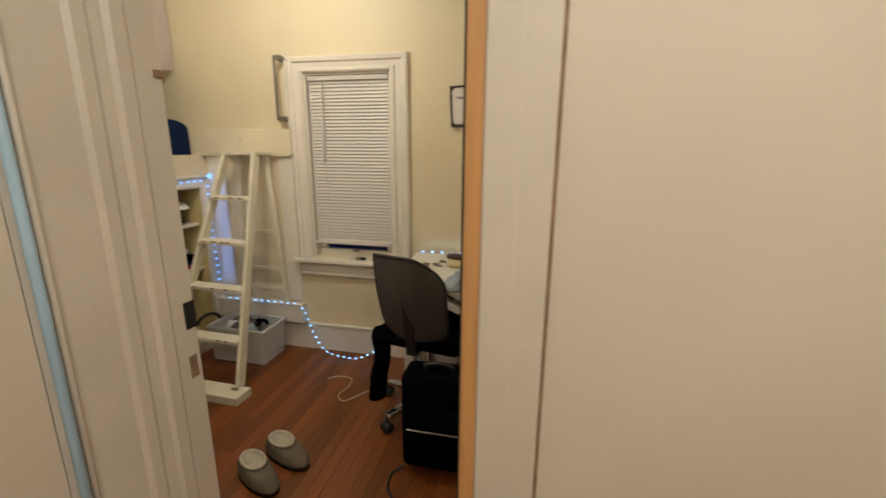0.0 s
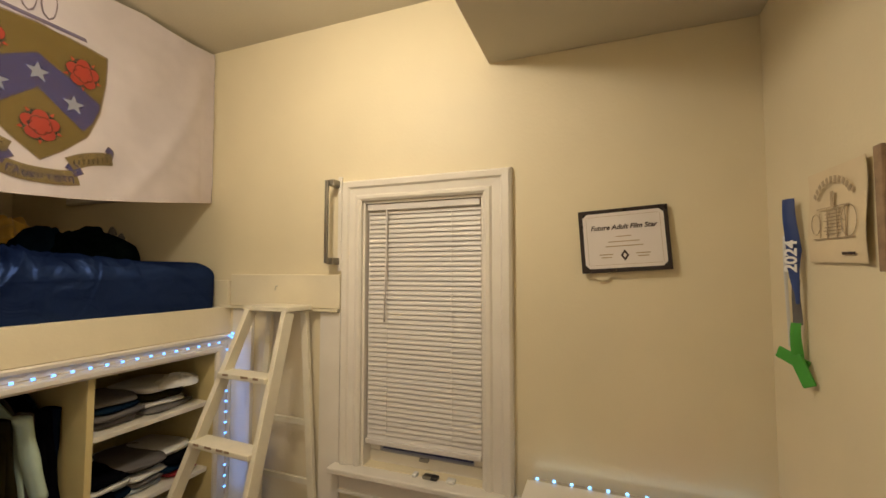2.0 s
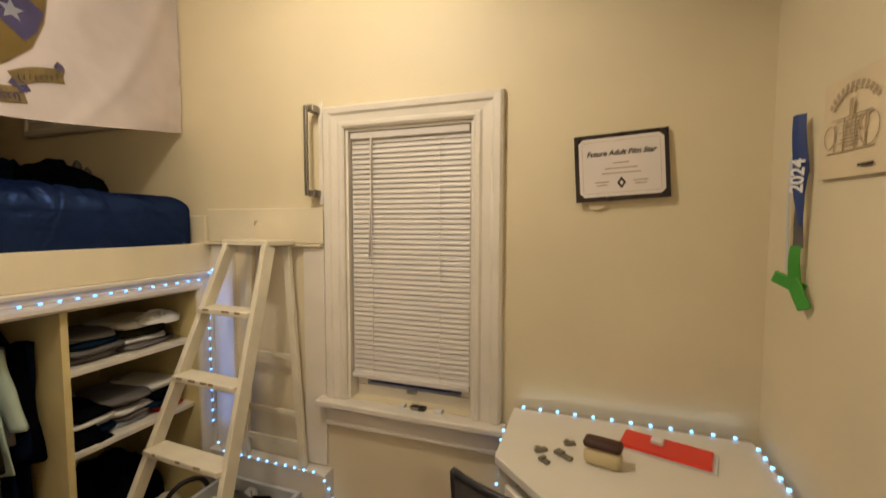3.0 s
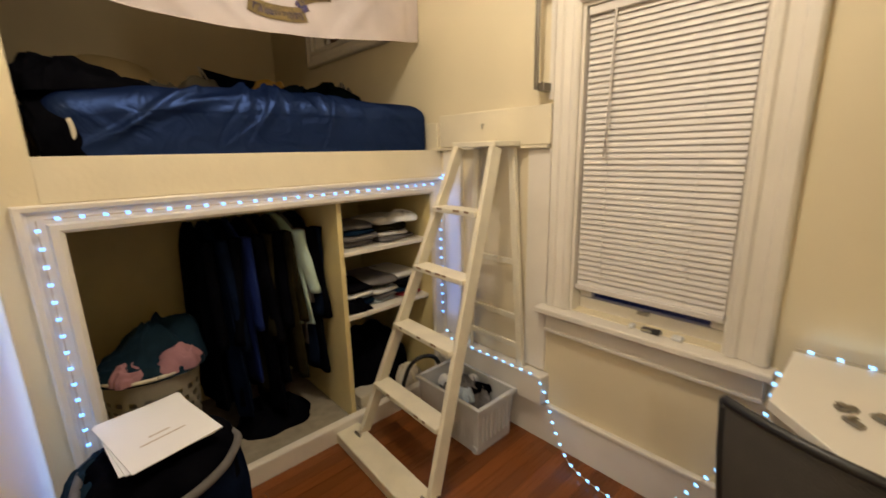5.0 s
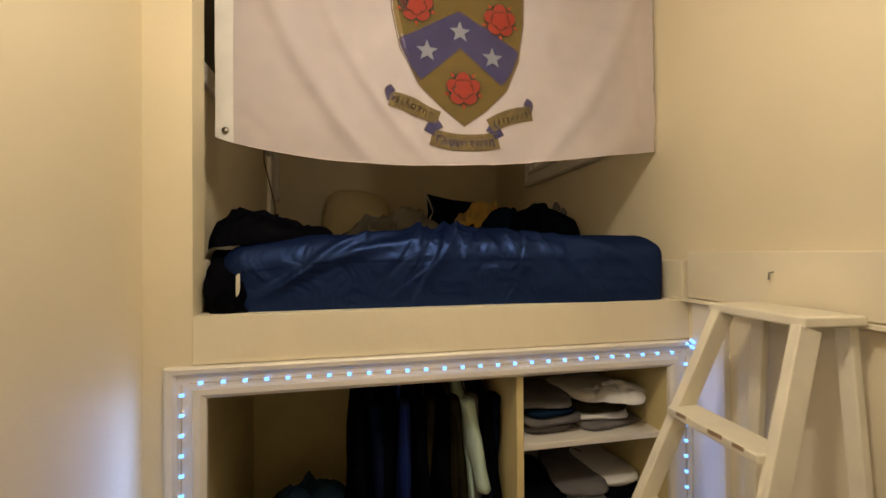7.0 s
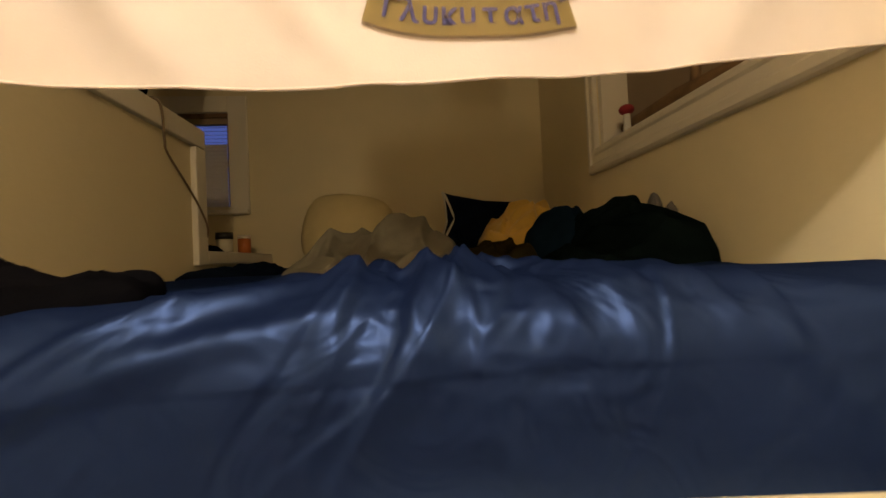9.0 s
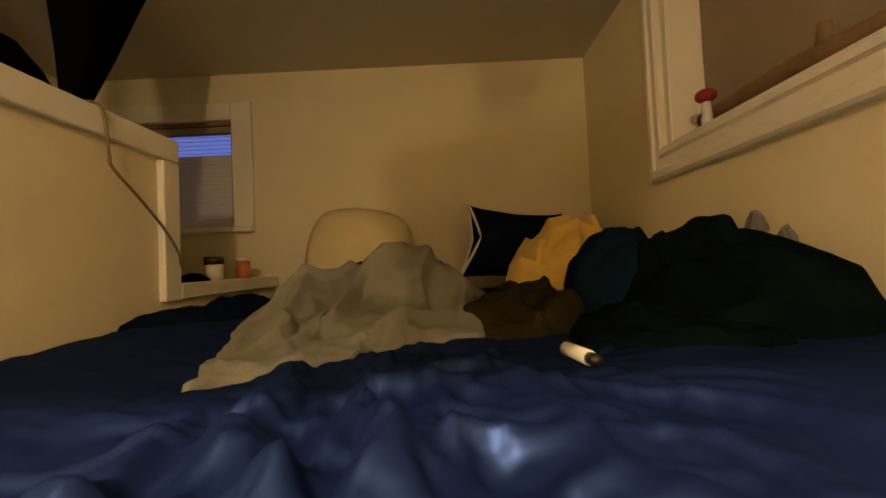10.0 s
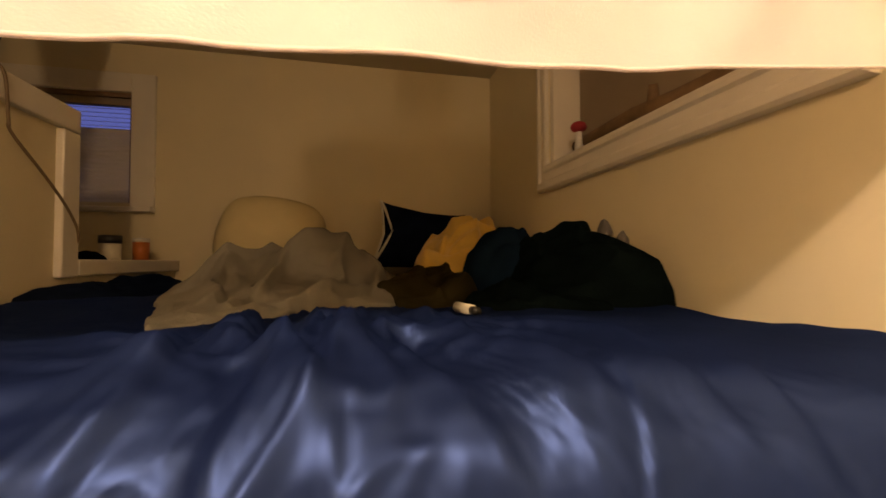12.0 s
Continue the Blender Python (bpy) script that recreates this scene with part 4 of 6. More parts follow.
solo("dark_pillow", spread([(-3.30, 1.42), (-3.28, 1.70), (-3.34, 1.94), (-3.58, 1.98), (-3.74, 1.80), (-3.74, 1.50), (-3.58, 1.36)], [(-3.50, 1.60, 0.17, 0.10), (-3.48, 1.80, 0.14, 0.10)], [], 5, 0.03, 0.016, 0.4, 90, 34), NAVYC, "dark navy pillow lying behind the blanket", "pillow", smooth=True)
M = Matrix.Translation((-3.74, 2.155, 1.735)) @ Matrix.Rotation(radians(-18), 4, "Y") @ Matrix.Rotation(radians(-9), 4, "X") @ PIL
pil = thing("black_pillow", (-3.74, 2.155, 1.55), "black satin pillow with white piping", "pillow")
bm = bmesh.new()
pillow(bm, 0.42, 0.34, 0.16, M, 8, 0.20)
part("cover", bm, NAVYC, pil, "", True)
for inset in (0.0, 0.035):
    bm = bmesh.new()
    tube(bm, [M @ Vector((-0.21 * (1 - 0.20 * (1 - abs(b)) ** 0.7) + inset * (1 - abs(b)), b * 0.17, 0.08 * (max(0.0, 1 - (1 - inset * 4.5 * (1 - abs(b))) ** 2.6) * (1 - abs(b) ** 2.6)) ** 0.55 + 0.004)) for b in (-0.97 + 1.94 * k / 24 for k in range(25))], 0.0065, 8)
    part("piping", bm, WHITEC, pil, "white piping", True)
solo("yellow_blanket", spread([(-3.14, 2.06), (-3.13, 2.20), (-3.20, 2.36), (-3.30, 2.50), (-3.50, 2.56), (-3.66, 2.46), (-3.68, 2.24), (-3.54, 2.10), (-3.32, 2.04)],
                              [(-3.46, 2.26, 0.15, 0.19), (-3.47, 2.42, 0.14, 0.185), (-3.32, 2.28, 0.12, 0.12), (-3.21, 2.10, 0.07, 0.06), (-3.20, 2.24, 0.08, 0.07)],
                              [(-3.50, 2.16, -3.28, 2.16, 0.030, 0.034), (-3.52, 2.26, -3.22, 2.30, 0.028, 0.034), (-3.48, 2.36, -3.30, 2.42, 0.028, 0.030), (-3.20, 2.05, -3.17, 2.24, 0.028, 0.050), (-3.36, 2.20, -3.36, 2.40, 0.024, 0.034)],
                              6, 0.02, 0.020, 1.2, 170, 80, 0.5, freq=1.0), YELLOWC, "bunched mustard-yellow fleece blanket", "blanket", smooth=True)
solo("teal_cushion", heap(bmesh.new(), (-3.08, 2.34, 1.55), (0.16, 0.135, 0.205), 7, 0.4, 0.3, 0.45, 28, 80, 2.2, onbed), TEALC, "dark teal cushion slumped on the bed", "cushion", smooth=True)
solo("dark_comforter", spread([(-2.60, 2.28), (-2.56, 2.45), (-2.64, 2.56), (-2.90, 2.585), (-3.12, 2.57), (-3.09, 2.42), (-2.98, 2.30), (-2.80, 2.22)],
                              [(-2.95, 2.45, 0.13, 0.155), (-2.80, 2.47, 0.13, 0.105), (-2.68, 2.44, 0.10, 0.05)],
                              [(-3.0, 2.34, -2.70, 2.36, 0.03, 0.020), (-2.92, 2.48, -2.66, 2.40, 0.03, 0.022)], 9, 0.03, 0.016, 0.6, 170, 70, 0.45, freq=0.9), GREENK, "big black-green fleece comforter in a heap", "comforter", smooth=True)
solo("brown_shirt", spread([(-2.68, 1.95), (-2.72, 2.06), (-2.78, 2.15), (-2.95, 2.17), (-3.06, 2.06), (-2.98, 1.93), (-2.84, 1.87)], [(-2.90, 2.05, 0.09, 0.06), (-2.82, 1.97, 0.07, 0.04), (-2.79, 2.09, 0.06, 0.05)],
                           [(-2.92, 1.98, -2.74, 2.04, 0.014, 0.020), (-2.94, 2.10, -2.78, 2.0, 0.014, 0.018)], 12, 0.012, 0.016, 1.4, 110, 46), BROWNC, "crumpled dark brown shirt on the bed", "clothing", smooth=True)
solo("black_shirt", spread([(-2.56, 2.06), (-2.52, 2.20), (-2.56, 2.36), (-2.72, 2.30), (-2.80, 2.16), (-2.70, 2.08)], [(-2.68, 2.20, 0.10, 0.035)], [(-2.70, 2.14, -2.56, 2.24, 0.016, 0.014)], 13, 0.010, 0.012, 0.3, 100, 40), GREENK, "flat crumpled black shirt on the bed", "clothing", smooth=True)
solo("navy_shirt", spread([(-2.98, 1.07), (-2.96, 1.20), (-3.16, 1.30), (-3.42, 1.32), (-3.60, 1.20), (-3.56, 1.07), (-3.28, 1.045)], [(-3.12, 1.16, 0.09, 0.022), (-3.38, 1.18, 0.10, 0.035)], [], 17, 0.008, 0.016, 0.2, 100, 40), NAVYC, "crumpled navy shirt along the half wall", "clothing", smooth=True)
solo("black_jacket", spread([(-2.085, 1.145), (-2.10, 1.25), (-2.14, 1.38), (-2.24, 1.43), (-2.36, 1.36), (-2.42, 1.24), (-2.42, 1.10), (-2.30, 1.045), (-2.125, 1.088)],
                            [(-2.24, 1.12, 0.08, 0.065), (-2.18, 1.20, 0.07, 0.05), (-2.34, 1.16, 0.09, 0.02)],
                            [(-2.16, 1.12, -2.20, 1.30, 0.018, 0.024), (-2.28, 1.08, -2.30, 1.26, 0.020, 0.026), (-2.18, 1.28, -2.30, 1.42, 0.016, 0.018)], 15, 0.02, 0.018, 0.4, 150, 64, 0.5), BLACKC, "black jacket dumped at the end of the bed", "jacket", smooth=True)


def sleeve(u, v):
    a = 2 * math.pi * u
    z = 1.50 - 0.20 * v
    n = noise.noise(Vector((math.cos(a) * 2, math.sin(a) * 2, v * 5)))
    return Vector((-2.085 + 0.03 * math.sin(v * 3) + (0.035 + 0.012 * n) * math.cos(a) - 0.10 * (1 - v) ** 3, 1.135 + (0.05 + 0.015 * n) * math.sin(a) + 0.02 * v, z))


bm = grid(bmesh.new(), sleeve, 30, 16, True)
bmesh.ops.holes_fill(bm, edges=bm.edges, sides=60)
solo("black_sleeve", bm, BLACKC, "sleeve of a black jacket hanging over the bed's end", "clothing", smooth=True)
bm = bmesh.new()
line = curve_pts([(-2.075, 1.172, 1.445), (-2.045, 1.178, 1.405), (-2.040, 1.174, 1.370), (-2.045, 1.152, 1.345), (-2.05, 1.122, 1.330)], 6)
for d in (0.0, 0.003):
    grid(bm, lambda u, v: line[min(int(v * (len(line) - 1) + 0.5), len(line) - 1)] + Vector((d + 0.012 * (u - 0.5) * (1 - v), 0.034 * (u - 0.5) * (0.5 + 0.5 * v), 0.028 * (u - 0.5) * v)), 3, len(line) - 1)
solo("beige_strap", bm, BEIGEP, "beige cloth strap lying on the ledge", "strap", smooth=True)
for x, z, r in ((-2.90, 1.735, 0.028), (-2.82, 1.705, 0.022)):
    solo("grey_sock", heap(bmesh.new(), (x, 2.565, z - 0.02), (r, 0.018, r * 1.3), x * 9, 0.6), GREYC, "small grey cloth tucked behind the comforter", "clothing", smooth=True)
lt = thing("white_lighter", (-2.452, 2.02, 1.562), "small white cylinder with a dark tip on the satin sheet", "lip balm")
bm = bmesh.new()
zc = top_z(-2.45, 2.02) + 0.007
rod(bm, (-2.478, 2.012, zc), (-2.425, 2.022, zc), 0.0085, None, 16)
part("tube", bm, PAPER, lt, "", True)
bm = bmesh.new()
rod(bm, (-2.425, 2.022, zc), (-2.408, 2.025, zc), 0.0068, None, 16)
part("tip", bm, BLACKP, lt, "", True)
cab = bmesh.new()
tube(cab, curve_pts([(-2.95, AY - 0.03, 2.10), (-2.968, AY + 0.024, 2.09), (-2.985, AY + 0.028, 1.98), (-3.0, AY + 0.026, 1.945), (-3.11, AY + 0.025, 1.868), (-3.20, AY + 0.028, 1.79), (-3.255, AY + 0.026, 1.72), (-3.275, AY + 0.0, 1.665), (-3.29, AY - 0.03, 1.655)], 8), 0.004, 6)
solo("thin_cable", cab, CABLEB, "thin brown cable hanging over the half wall", "cable", smooth=True)


def bag_f(u, v):
    a = 2 * math.pi * u
    w = 0.03 + 0.15 * v ** 0.9
    n = noise.noise(Vector((math.cos(a), math.sin(a), v * 2 + 3)))
    return Vector((-2.985 - 0.17 * v + w * math.cos(a) * (1 + 0.2 * n), 0.965 - 0.06 * v + (0.02 + 0.06 * v) * math.sin(a) * (1 + 0.2 * n), 2.093 + 0.54 * v))


bm = grid(bmesh.new(), bag_f, 28, 14, True)
bmesh.ops.holes_fill(bm, edges=bm.edges, sides=60)
solo("dark_bag", bm, BLACKC, "dark cloth bag hanging point-down over the half wall", "bag", smooth=True)
# added dark heap in place of the shade that fills the nook
solo("nook_shade_heap", heap(bmesh.new(), (-2.70, 0.95, 2.093), (0.26, 0.06, 0.12), 95, 0.4), BLACKC, "added dark heap on the half wall's cap, standing in for the nook's shade", "clothing", smooth=True)

# ---- flag ----
FY0, FY1 = 1.10, 2.592


def flag_at(y, z):
    """The flag's cloth at a place of its face: y along, z up."""
    u = min(1.0, max(0.0, (y - FY0) / (FY1 - FY0)))
    v = min(1.0, max(0.0, (2.655 - z) / 0.89))
    x = -2.14 - 0.03 * u + 0.085 * math.sin(math.pi * min(1, u * 1.05)) ** 0.8 * v ** 1.3
    x += 0.016 * math.sin(7 * u + 2.5 * v) * v + 0.010 * noise.noise(Vector((u * 4, v * 3, 2)))
    x += 0.006 * (1 - 2.0 * math.sqrt(noise.noise(Vector((u * 7 + 2 * v, v * 4 - u * 3, 4))) ** 2 + 0.01)) * (0.3 + v) + 0.0025 * noise.noise(Vector((u * 22, v * 15, 6)))
    fold = ridge(u - 0.96 + 0.30 * v * v, 0.03) * 0.018 * v * (1 - v * v * 0.7) + ridge(u - 0.06 - 0.24 * v * v, 0.022) * 0.020 * v * (1 - 0.85 * v ** 5) + ridge(u - 0.16 - 0.26 * v * v, 0.018) * 0.016 * v * (1 - 0.85 * v ** 5) + ridge(u - 0.29 - 0.14 * v, 0.016) * 0.012 * v * (1 - 0.85 * v ** 5)
    x += 1.6 * fold - ridge(u - 0.84 + 0.20 * v * v, 0.08) * 0.02 * v
    return Vector((x, y, z))


def flag_f(u, v):
    y = FY0 + (FY1 - FY0) * u
    zb = 1.832 + 0.025 * u - 0.084 * math.sin(math.pi * u ** 0.8)
    zt = 2.655 - 0.012 * abs(math.sin(math.pi * 4 * u))
    return flag_at(y, zt + (zb - zt) * v)


flag = thing("wall_flag", (-2.12, 1.85, 2.66), "large white cloth flag with a coat of arms", "flag")
part("cloth", grid(bmesh.new(), flag_f, 190, 110), FLAGW, flag, "", True)
bm = bmesh.new()
tube(bm, [flag_f(k / 60, 1.0) for k in range(61)], 0.0018, 6)
tube(bm, [flag_f(1.0, k / 30) for k in range(31)], 0.0018, 6)
part("hem", bm, FLAGW, flag, "stitched white hem", True)
bm = bmesh.new()
grid(bm, lambda u, v: flag_f(u * 0.035, v) + Vector((0.002, 0, 0)), 3, 40)
part("heading_tape", bm, WHITEC, flag, "thick white heading tape", True)
bm = bmesh.new()
p = flag_f(0.02, 0.965)
rod(bm, p + Vector((0.002, 0, 0)), p + Vector((0.006, 0, 0)), 0.010, None, 16)
part("grommet", bm, STEEL, flag, "brass grommet", True)


def drape(bm, poly, off=0.0015, dz=0.012, dy=0.03):
    """Lays a flat shape (y, z) on the flag's cloth, row by row."""
    zs = [p[1] for p in poly]
    z0, z1 = min(zs), max(zs)
    n = max(2, int((z1 - z0) / dz))

    def span(z):
        xs = []
        for i in range(len(poly)):
            (ya, za), (yb, zb) = poly[i], poly[(i + 1) % len(poly)]
            if (za - z) * (zb - z) <= 0 and abs(za - zb) > 1e-9:
                xs.append(ya + (yb - ya) * (z - za) / (zb - za))
        return (min(xs), max(xs)) if xs else (poly[0][0], poly[0][0])
    w = max(span(z0 + (z1 - z0) * (k + 0.5) / n)[1] - span(z0 + (z1 - z0) * (k + 0.5) / n)[0] for k in range(n))
    m = max(1, int(w / dy))

    def f(u, v):
        e = 1e-4
        z = z0 + e + (z1 - z0 - 2 * e) * v
        a, b = span(z)
        return flag_at(a + (b - a) * u, z) + Vector((off, 0, 0))
    return grid(bm, f, m, n)


EC, EZ = 1.842, -0.07
SH = [(-0.225, 2.440), (-0.10, 2.456), (0.0, 2.462), (0.10, 2.456), (0.225, 2.440), (0.222, 2.33), (0.20, 2.20), (0.15, 2.09), (0.08, 2.02), (0.005, 1.965), (-0.065, 2.02), (-0.14, 2.09), (-0.195, 2.20), (-0.22, 2.33)]
part("shield_outline", drape(bmesh.new(), [(EC + 0.005 + (a - 0.005) * 1.03, EZ + 2.2 + (b - 2.2) * 1.025) for a, b in SH], 0.0012), FLAGK, flag, "dark outline", True)
part("shield", drape(bmesh.new(), [(EC + a, EZ + b) for a, b in SH], 0.0024), FLAGO, flag, "olive-gold shield", True)
bm = bmesh.new()
drape(bm, [(EC, EZ + 2.355), (EC, EZ + 2.225), (EC - 0.135, EZ + 2.105), (EC - 0.168, EZ + 2.145), (EC - 0.20, EZ + 2.215), (EC - 0.205, EZ + 2.235)], 0.0036)
drape(bm, [(EC, EZ + 2.355), (EC, EZ + 2.225), (EC + 0.135, EZ + 2.105), (EC + 0.168, EZ + 2.145), (EC + 0.20, EZ + 2.215), (EC + 0.205, EZ + 2.235)], 0.0036)
part("chevron", bm, FLAGB, flag, "blue chevron", True)


def star(cy, cz, r, turn=0.0):
    return [(cy + (r if k % 2 == 0 else r * 0.42) * math.sin(k * math.pi / 5 + turn), cz + (r if k % 2 == 0 else r * 0.42) * math.cos(k * math.pi / 5 + turn)) for k in range(10)]


for sy, sz in ((-0.112, 2.205), (0.0, 2.282), (0.108, 2.200)):
    bm = bmesh.new()
    c = Vector((EC + sy, EZ + sz))
    pts = star(c[0], c[1], 0.038)
    mid = bm.verts.new(flag_at(c[0], c[1]) + Vector((0.0052, 0, 0)))
    ring = [bm.verts.new(flag_at(a, b) + Vector((0.0048, 0, 0))) for a, b in pts]
    for k in range(10):
        bm.faces.new((mid, ring[k], ring[(k + 1) % 10]))
    part("star", bm, FLAGS, flag)
def disc(c, rr, off, lobes=5, deep=0.14, ph=0.0, n=50):
    """A lobed flat shape on the cloth."""
    bm = bmesh.new()
    mid = bm.verts.new(flag_at(*c) + Vector((off, 0, 0)))
    ring = []
    for k in range(n):
        a = 2 * math.pi * k / n
        q = rr * (1 - deep + deep * abs(math.cos(lobes / 2 * (a + ph))) ** 0.6)
        ring.append(bm.verts.new(flag_at(c[0] + q * math.sin(a), c[1] + q * math.cos(a)) + Vector((off, 0, 0))))
    for k in range(n):
        bm.faces.new((mid, ring[k], ring[(k + 1) % n]))
    return bm


for sy, sz in ((-0.145, 2.355), (0.14, 2.335), (0.005, 2.085)):
    c = (EC + sy, EZ + sz)
    for k in range(5):
        a = math.pi / 5 + k * 2 * math.pi / 5
        bm = bmesh.new()
        tip = [(c[0] + r * math.sin(a + o), c[1] + r * math.cos(a + o)) for r, o in ((0.069, 0), (0.052, 0.13), (0.052, -0.13))]
        bm.faces.new([bm.verts.new(flag_at(*q) + Vector((0.0040, 0, 0))) for q in tip])
        part("sepal", bm, FLAGR, flag)
    part("rose_edge", disc(c, 0.060, 0.0046), FLAGK, flag)
    for k in range(5):
        a = k * 2 * math.pi / 5
        part("petal", disc((c[0] + 0.034 * math.sin(a), c[1] + 0.034 * math.cos(a)), 0.0235, 0.0056, 3, 0.1, a, 24), FLAGR, flag)
    part("rose_ring", disc(c, 0.036, 0.0062, 5, 0.14, 0.6), FLAGK, flag)
    for k in range(5):
        a = 0.6 + k * 2 * math.pi / 5
        part("inner_petal", disc((c[0] + 0.019 * math.sin(a), c[1] + 0.019 * math.cos(a)), 0.0135, 0.0070, 3, 0.1, a, 20), FLAGR, flag)
    part("rose_heart", disc(c, 0.011, 0.0078, 5, 0.1), FLAGR, flag)


def ribbon(pts, w, off=0.004):
    """A band of width w along a line of (y, z)."""
    bm = bmesh.new()
    c = curve_pts([(0, a, b) for a, b in pts], 8)
    prev = None
    for i, q in enumerate(c):
        t = (c[min(i + 1, len(c) - 1)] - c[max(i - 1, 0)]).normalized()
        nrm = Vector((0, -t.z, t.y))
        a, b = q + nrm * w / 2, q - nrm * w / 2
        cur = [bm.verts.new(flag_at(a.y, a.z) + Vector((off, 0, 0))), bm.verts.new(flag_at(b.y, b.z) + Vector((off, 0, 0)))]
        if prev:
            bm.faces.new((prev[0], prev[1], cur[1], cur[0]))
        prev = cur
    return bm


def lift(pts):
    return [(EC + a, EZ + b + 0.026) for a, b in pts]


for nm, pts, w, mt in (("scroll", [(-0.105, 1.896), (-0.05, 1.883), (0.0, 1.880), (0.06, 1.883), (0.115, 1.893)], 0.052, FLAGD),
                       ("scroll", [(-0.235, 2.01), (-0.19, 2.002), (-0.14, 1.978), (-0.08, 1.955)], 0.046, FLAGD),
                       ("scroll", [(0.24, 1.995), (0.19, 1.985), (0.14, 1.968), (0.09, 1.94)], 0.046, FLAGD),
                       ("scroll_fold", [(-0.222, 2.048), (-0.236, 2.035), (-0.228, 2.005)], 0.022, FLAGB), ("scroll_fold", [(0.216, 2.032), (0.232, 2.022), (0.226, 1.99)], 0.022, FLAGB),
                       ("scroll_fold", [(-0.075, 1.945), (-0.10, 1.928), (-0.112, 1.905)], 0.034, FLAGB), ("scroll_fold", [(0.085, 1.94), (0.108, 1.925), (0.12, 1.903)], 0.034, FLAGB)):
    edge = part(nm + "_outline", ribbon(lift(pts), w + 0.006, 0.0036), FLAGK, flag, "", True)
    part(nm, ribbon(lift(pts), w, 0.0046), mt, flag, "", True)


def letters(body, pts, size, mt):
    """Words along a curved band, one letter after the other, standing on the cloth."""
    c = curve_pts([(0, a, b) for a, b in lift(pts)], 12)
    for i, ch in enumerate(body):
        f = (i + 0.5) / len(body) * (len(c) - 1)
        k = min(int(f), len(c) - 2)
        q = c[k].lerp(c[k + 1], f - k)
        t = c[k + 1] - c[k]
        p = flag_at(q.y, q.z)
        text_mesh("scroll_letter", ch, size, Matrix.Translation((p.x + 0.0062, q.y, q.z)) @ Matrix.Rotation(math.atan2(t.z, t.y), 4, "X") @ Matrix.Rotation(radians(90), 4, "Z") @ Matrix.Rotation(radians(90), 4, "X"), mt, flag, 0, 0.0006)


letters("\u0393\u03bb\u03c5\u03ba\u03c5\u03c4\u03b1\u03c4\u03b7", [(-0.092, 1.888), (-0.045, 1.879), (0.0, 1.877), (0.055, 1.879), (0.10, 1.886)], 0.034, FLAGB)
letters("\u03a6\u03b9\u03bb\u03bf\u03c4\u03b7\u03c2", [(-0.222, 2.006), (-0.18, 1.998), (-0.14, 1.978), (-0.095, 1.962)], 0.032, FLAGK)
for k in range(8):
    y, z = 0.105 + 0.0165 * k, 1.950 + 0.0055 * k + 0.026
    p = flag_at(EC + y, EZ + z)
    bm = box(bmesh.new(), p.x + 0.0054, p.x + 0.006, EC + y - 0.0022, EC + y + 0.0022, EZ + z - 0.008 - 0.003 * (k % 2), EZ + z + 0.009)
    part("scroll_writing", bm, FLAGK, flag, "unreadable small letter")
# crest above the shield
bm = bmesh.new()
drape(bm, [(EC - 0.16, EZ + 2.485), (EC + 0.15, EZ + 2.485), (EC + 0.155, EZ + 2.470), (EC - 0.165, EZ + 2.470)], 0.003)
part("crest_wreath", bm, FLAGB, flag, "", True)
for s in (-1, 1):
    bm = bmesh.new()
    drape(bm, [(EC + s * (0.03 + 0.026 * math.sin(a)), EZ + 2.555 + 0.065 * math.cos(a)) for a in (2 * math.pi * k / 20 for k in range(20))], 0.003)
    part("crest_outline", bm, FLAGB, flag, "", True)
    bm = bmesh.new()
    drape(bm, [(EC + s * (0.03 + 0.021 * math.sin(a)), EZ + 2.555 + 0.058 * math.cos(a)) for a in (2 * math.pi * k / 20 for k in range(20))], 0.0042)
    part("crest_shape", bm, FLAGW, flag, "", True)


# ---- step ladder ----
lad = thing("step_ladder", (-1.67, 2.2, 0.0), "old cream-painted wooden step ladder with chipped edges", "ladder")
TL, TR = Vector((-1.72, 2.44, 1.325)), Vector((-1.502, 2.425, 1.325))
BL_, BR_ = Vector((-1.915, 1.985, 0.052)), Vector((-1.405, 1.965, 0.052))
for a, b in ((BL_, TL), (BR_, TR)):
    part("front_rail", beam(bmesh.new(), a, b, 0.024, 0.054, (0, 1, 0.3), 0.003), LADDERP, lad)
for k, f in enumerate((0.186, 0.40, 0.602, 0.80)):
    l, r = BL_.lerp(TL, f), BR_.lerp(TR, f)
    bm = bmesh.new()
    beam(bm, l + Vector((0.005, -0.004, 0)), r + Vector((-0.005, -0.004, 0)), 0.022, 0.085, (0, 1, 0), 0.004)
    st = part("tread", bm, LADDERP, lad)
    d = (r - l)
    for q in range(4):
        c = l + d * random.uniform(0.1, 0.9)
        wv = random.uniform(0.006, 0.020)
        part("paint_chip", box(bmesh.new(), c.x - wv, c.x + wv, c.y - 0.0478, c.y - 0.0462, c.z + 0.001, c.z + 0.010), SCUFF, st, "chipped bare edge")
bm = bmesh.new()
box(bm, -0.135, 0.125, -0.075, 0.075, 0, 0.022, 0.004, Matrix.Translation((-1.607, 2.487, 1.327)) @ Matrix.Rotation(radians(-4), 4, "Z"))
part("top_cap", bm, LADDERP, lad)
RL0, RR0 = Vector((-1.71, 2.548, 1.32)), Vector((-1.515, 2.548, 1.32))
RL1, RR1 = Vector((-1.78, 2.557, 0.337)), Vector((-1.455, 2.557, 0.337))
for a, b in ((RL1, RL0), (RR1, RR0)):
    part("rear_leg", beam(bmesh.new(), a, b, 0.034, 0.022, (0, 1, 0), 0.003), LADDERP, lad)
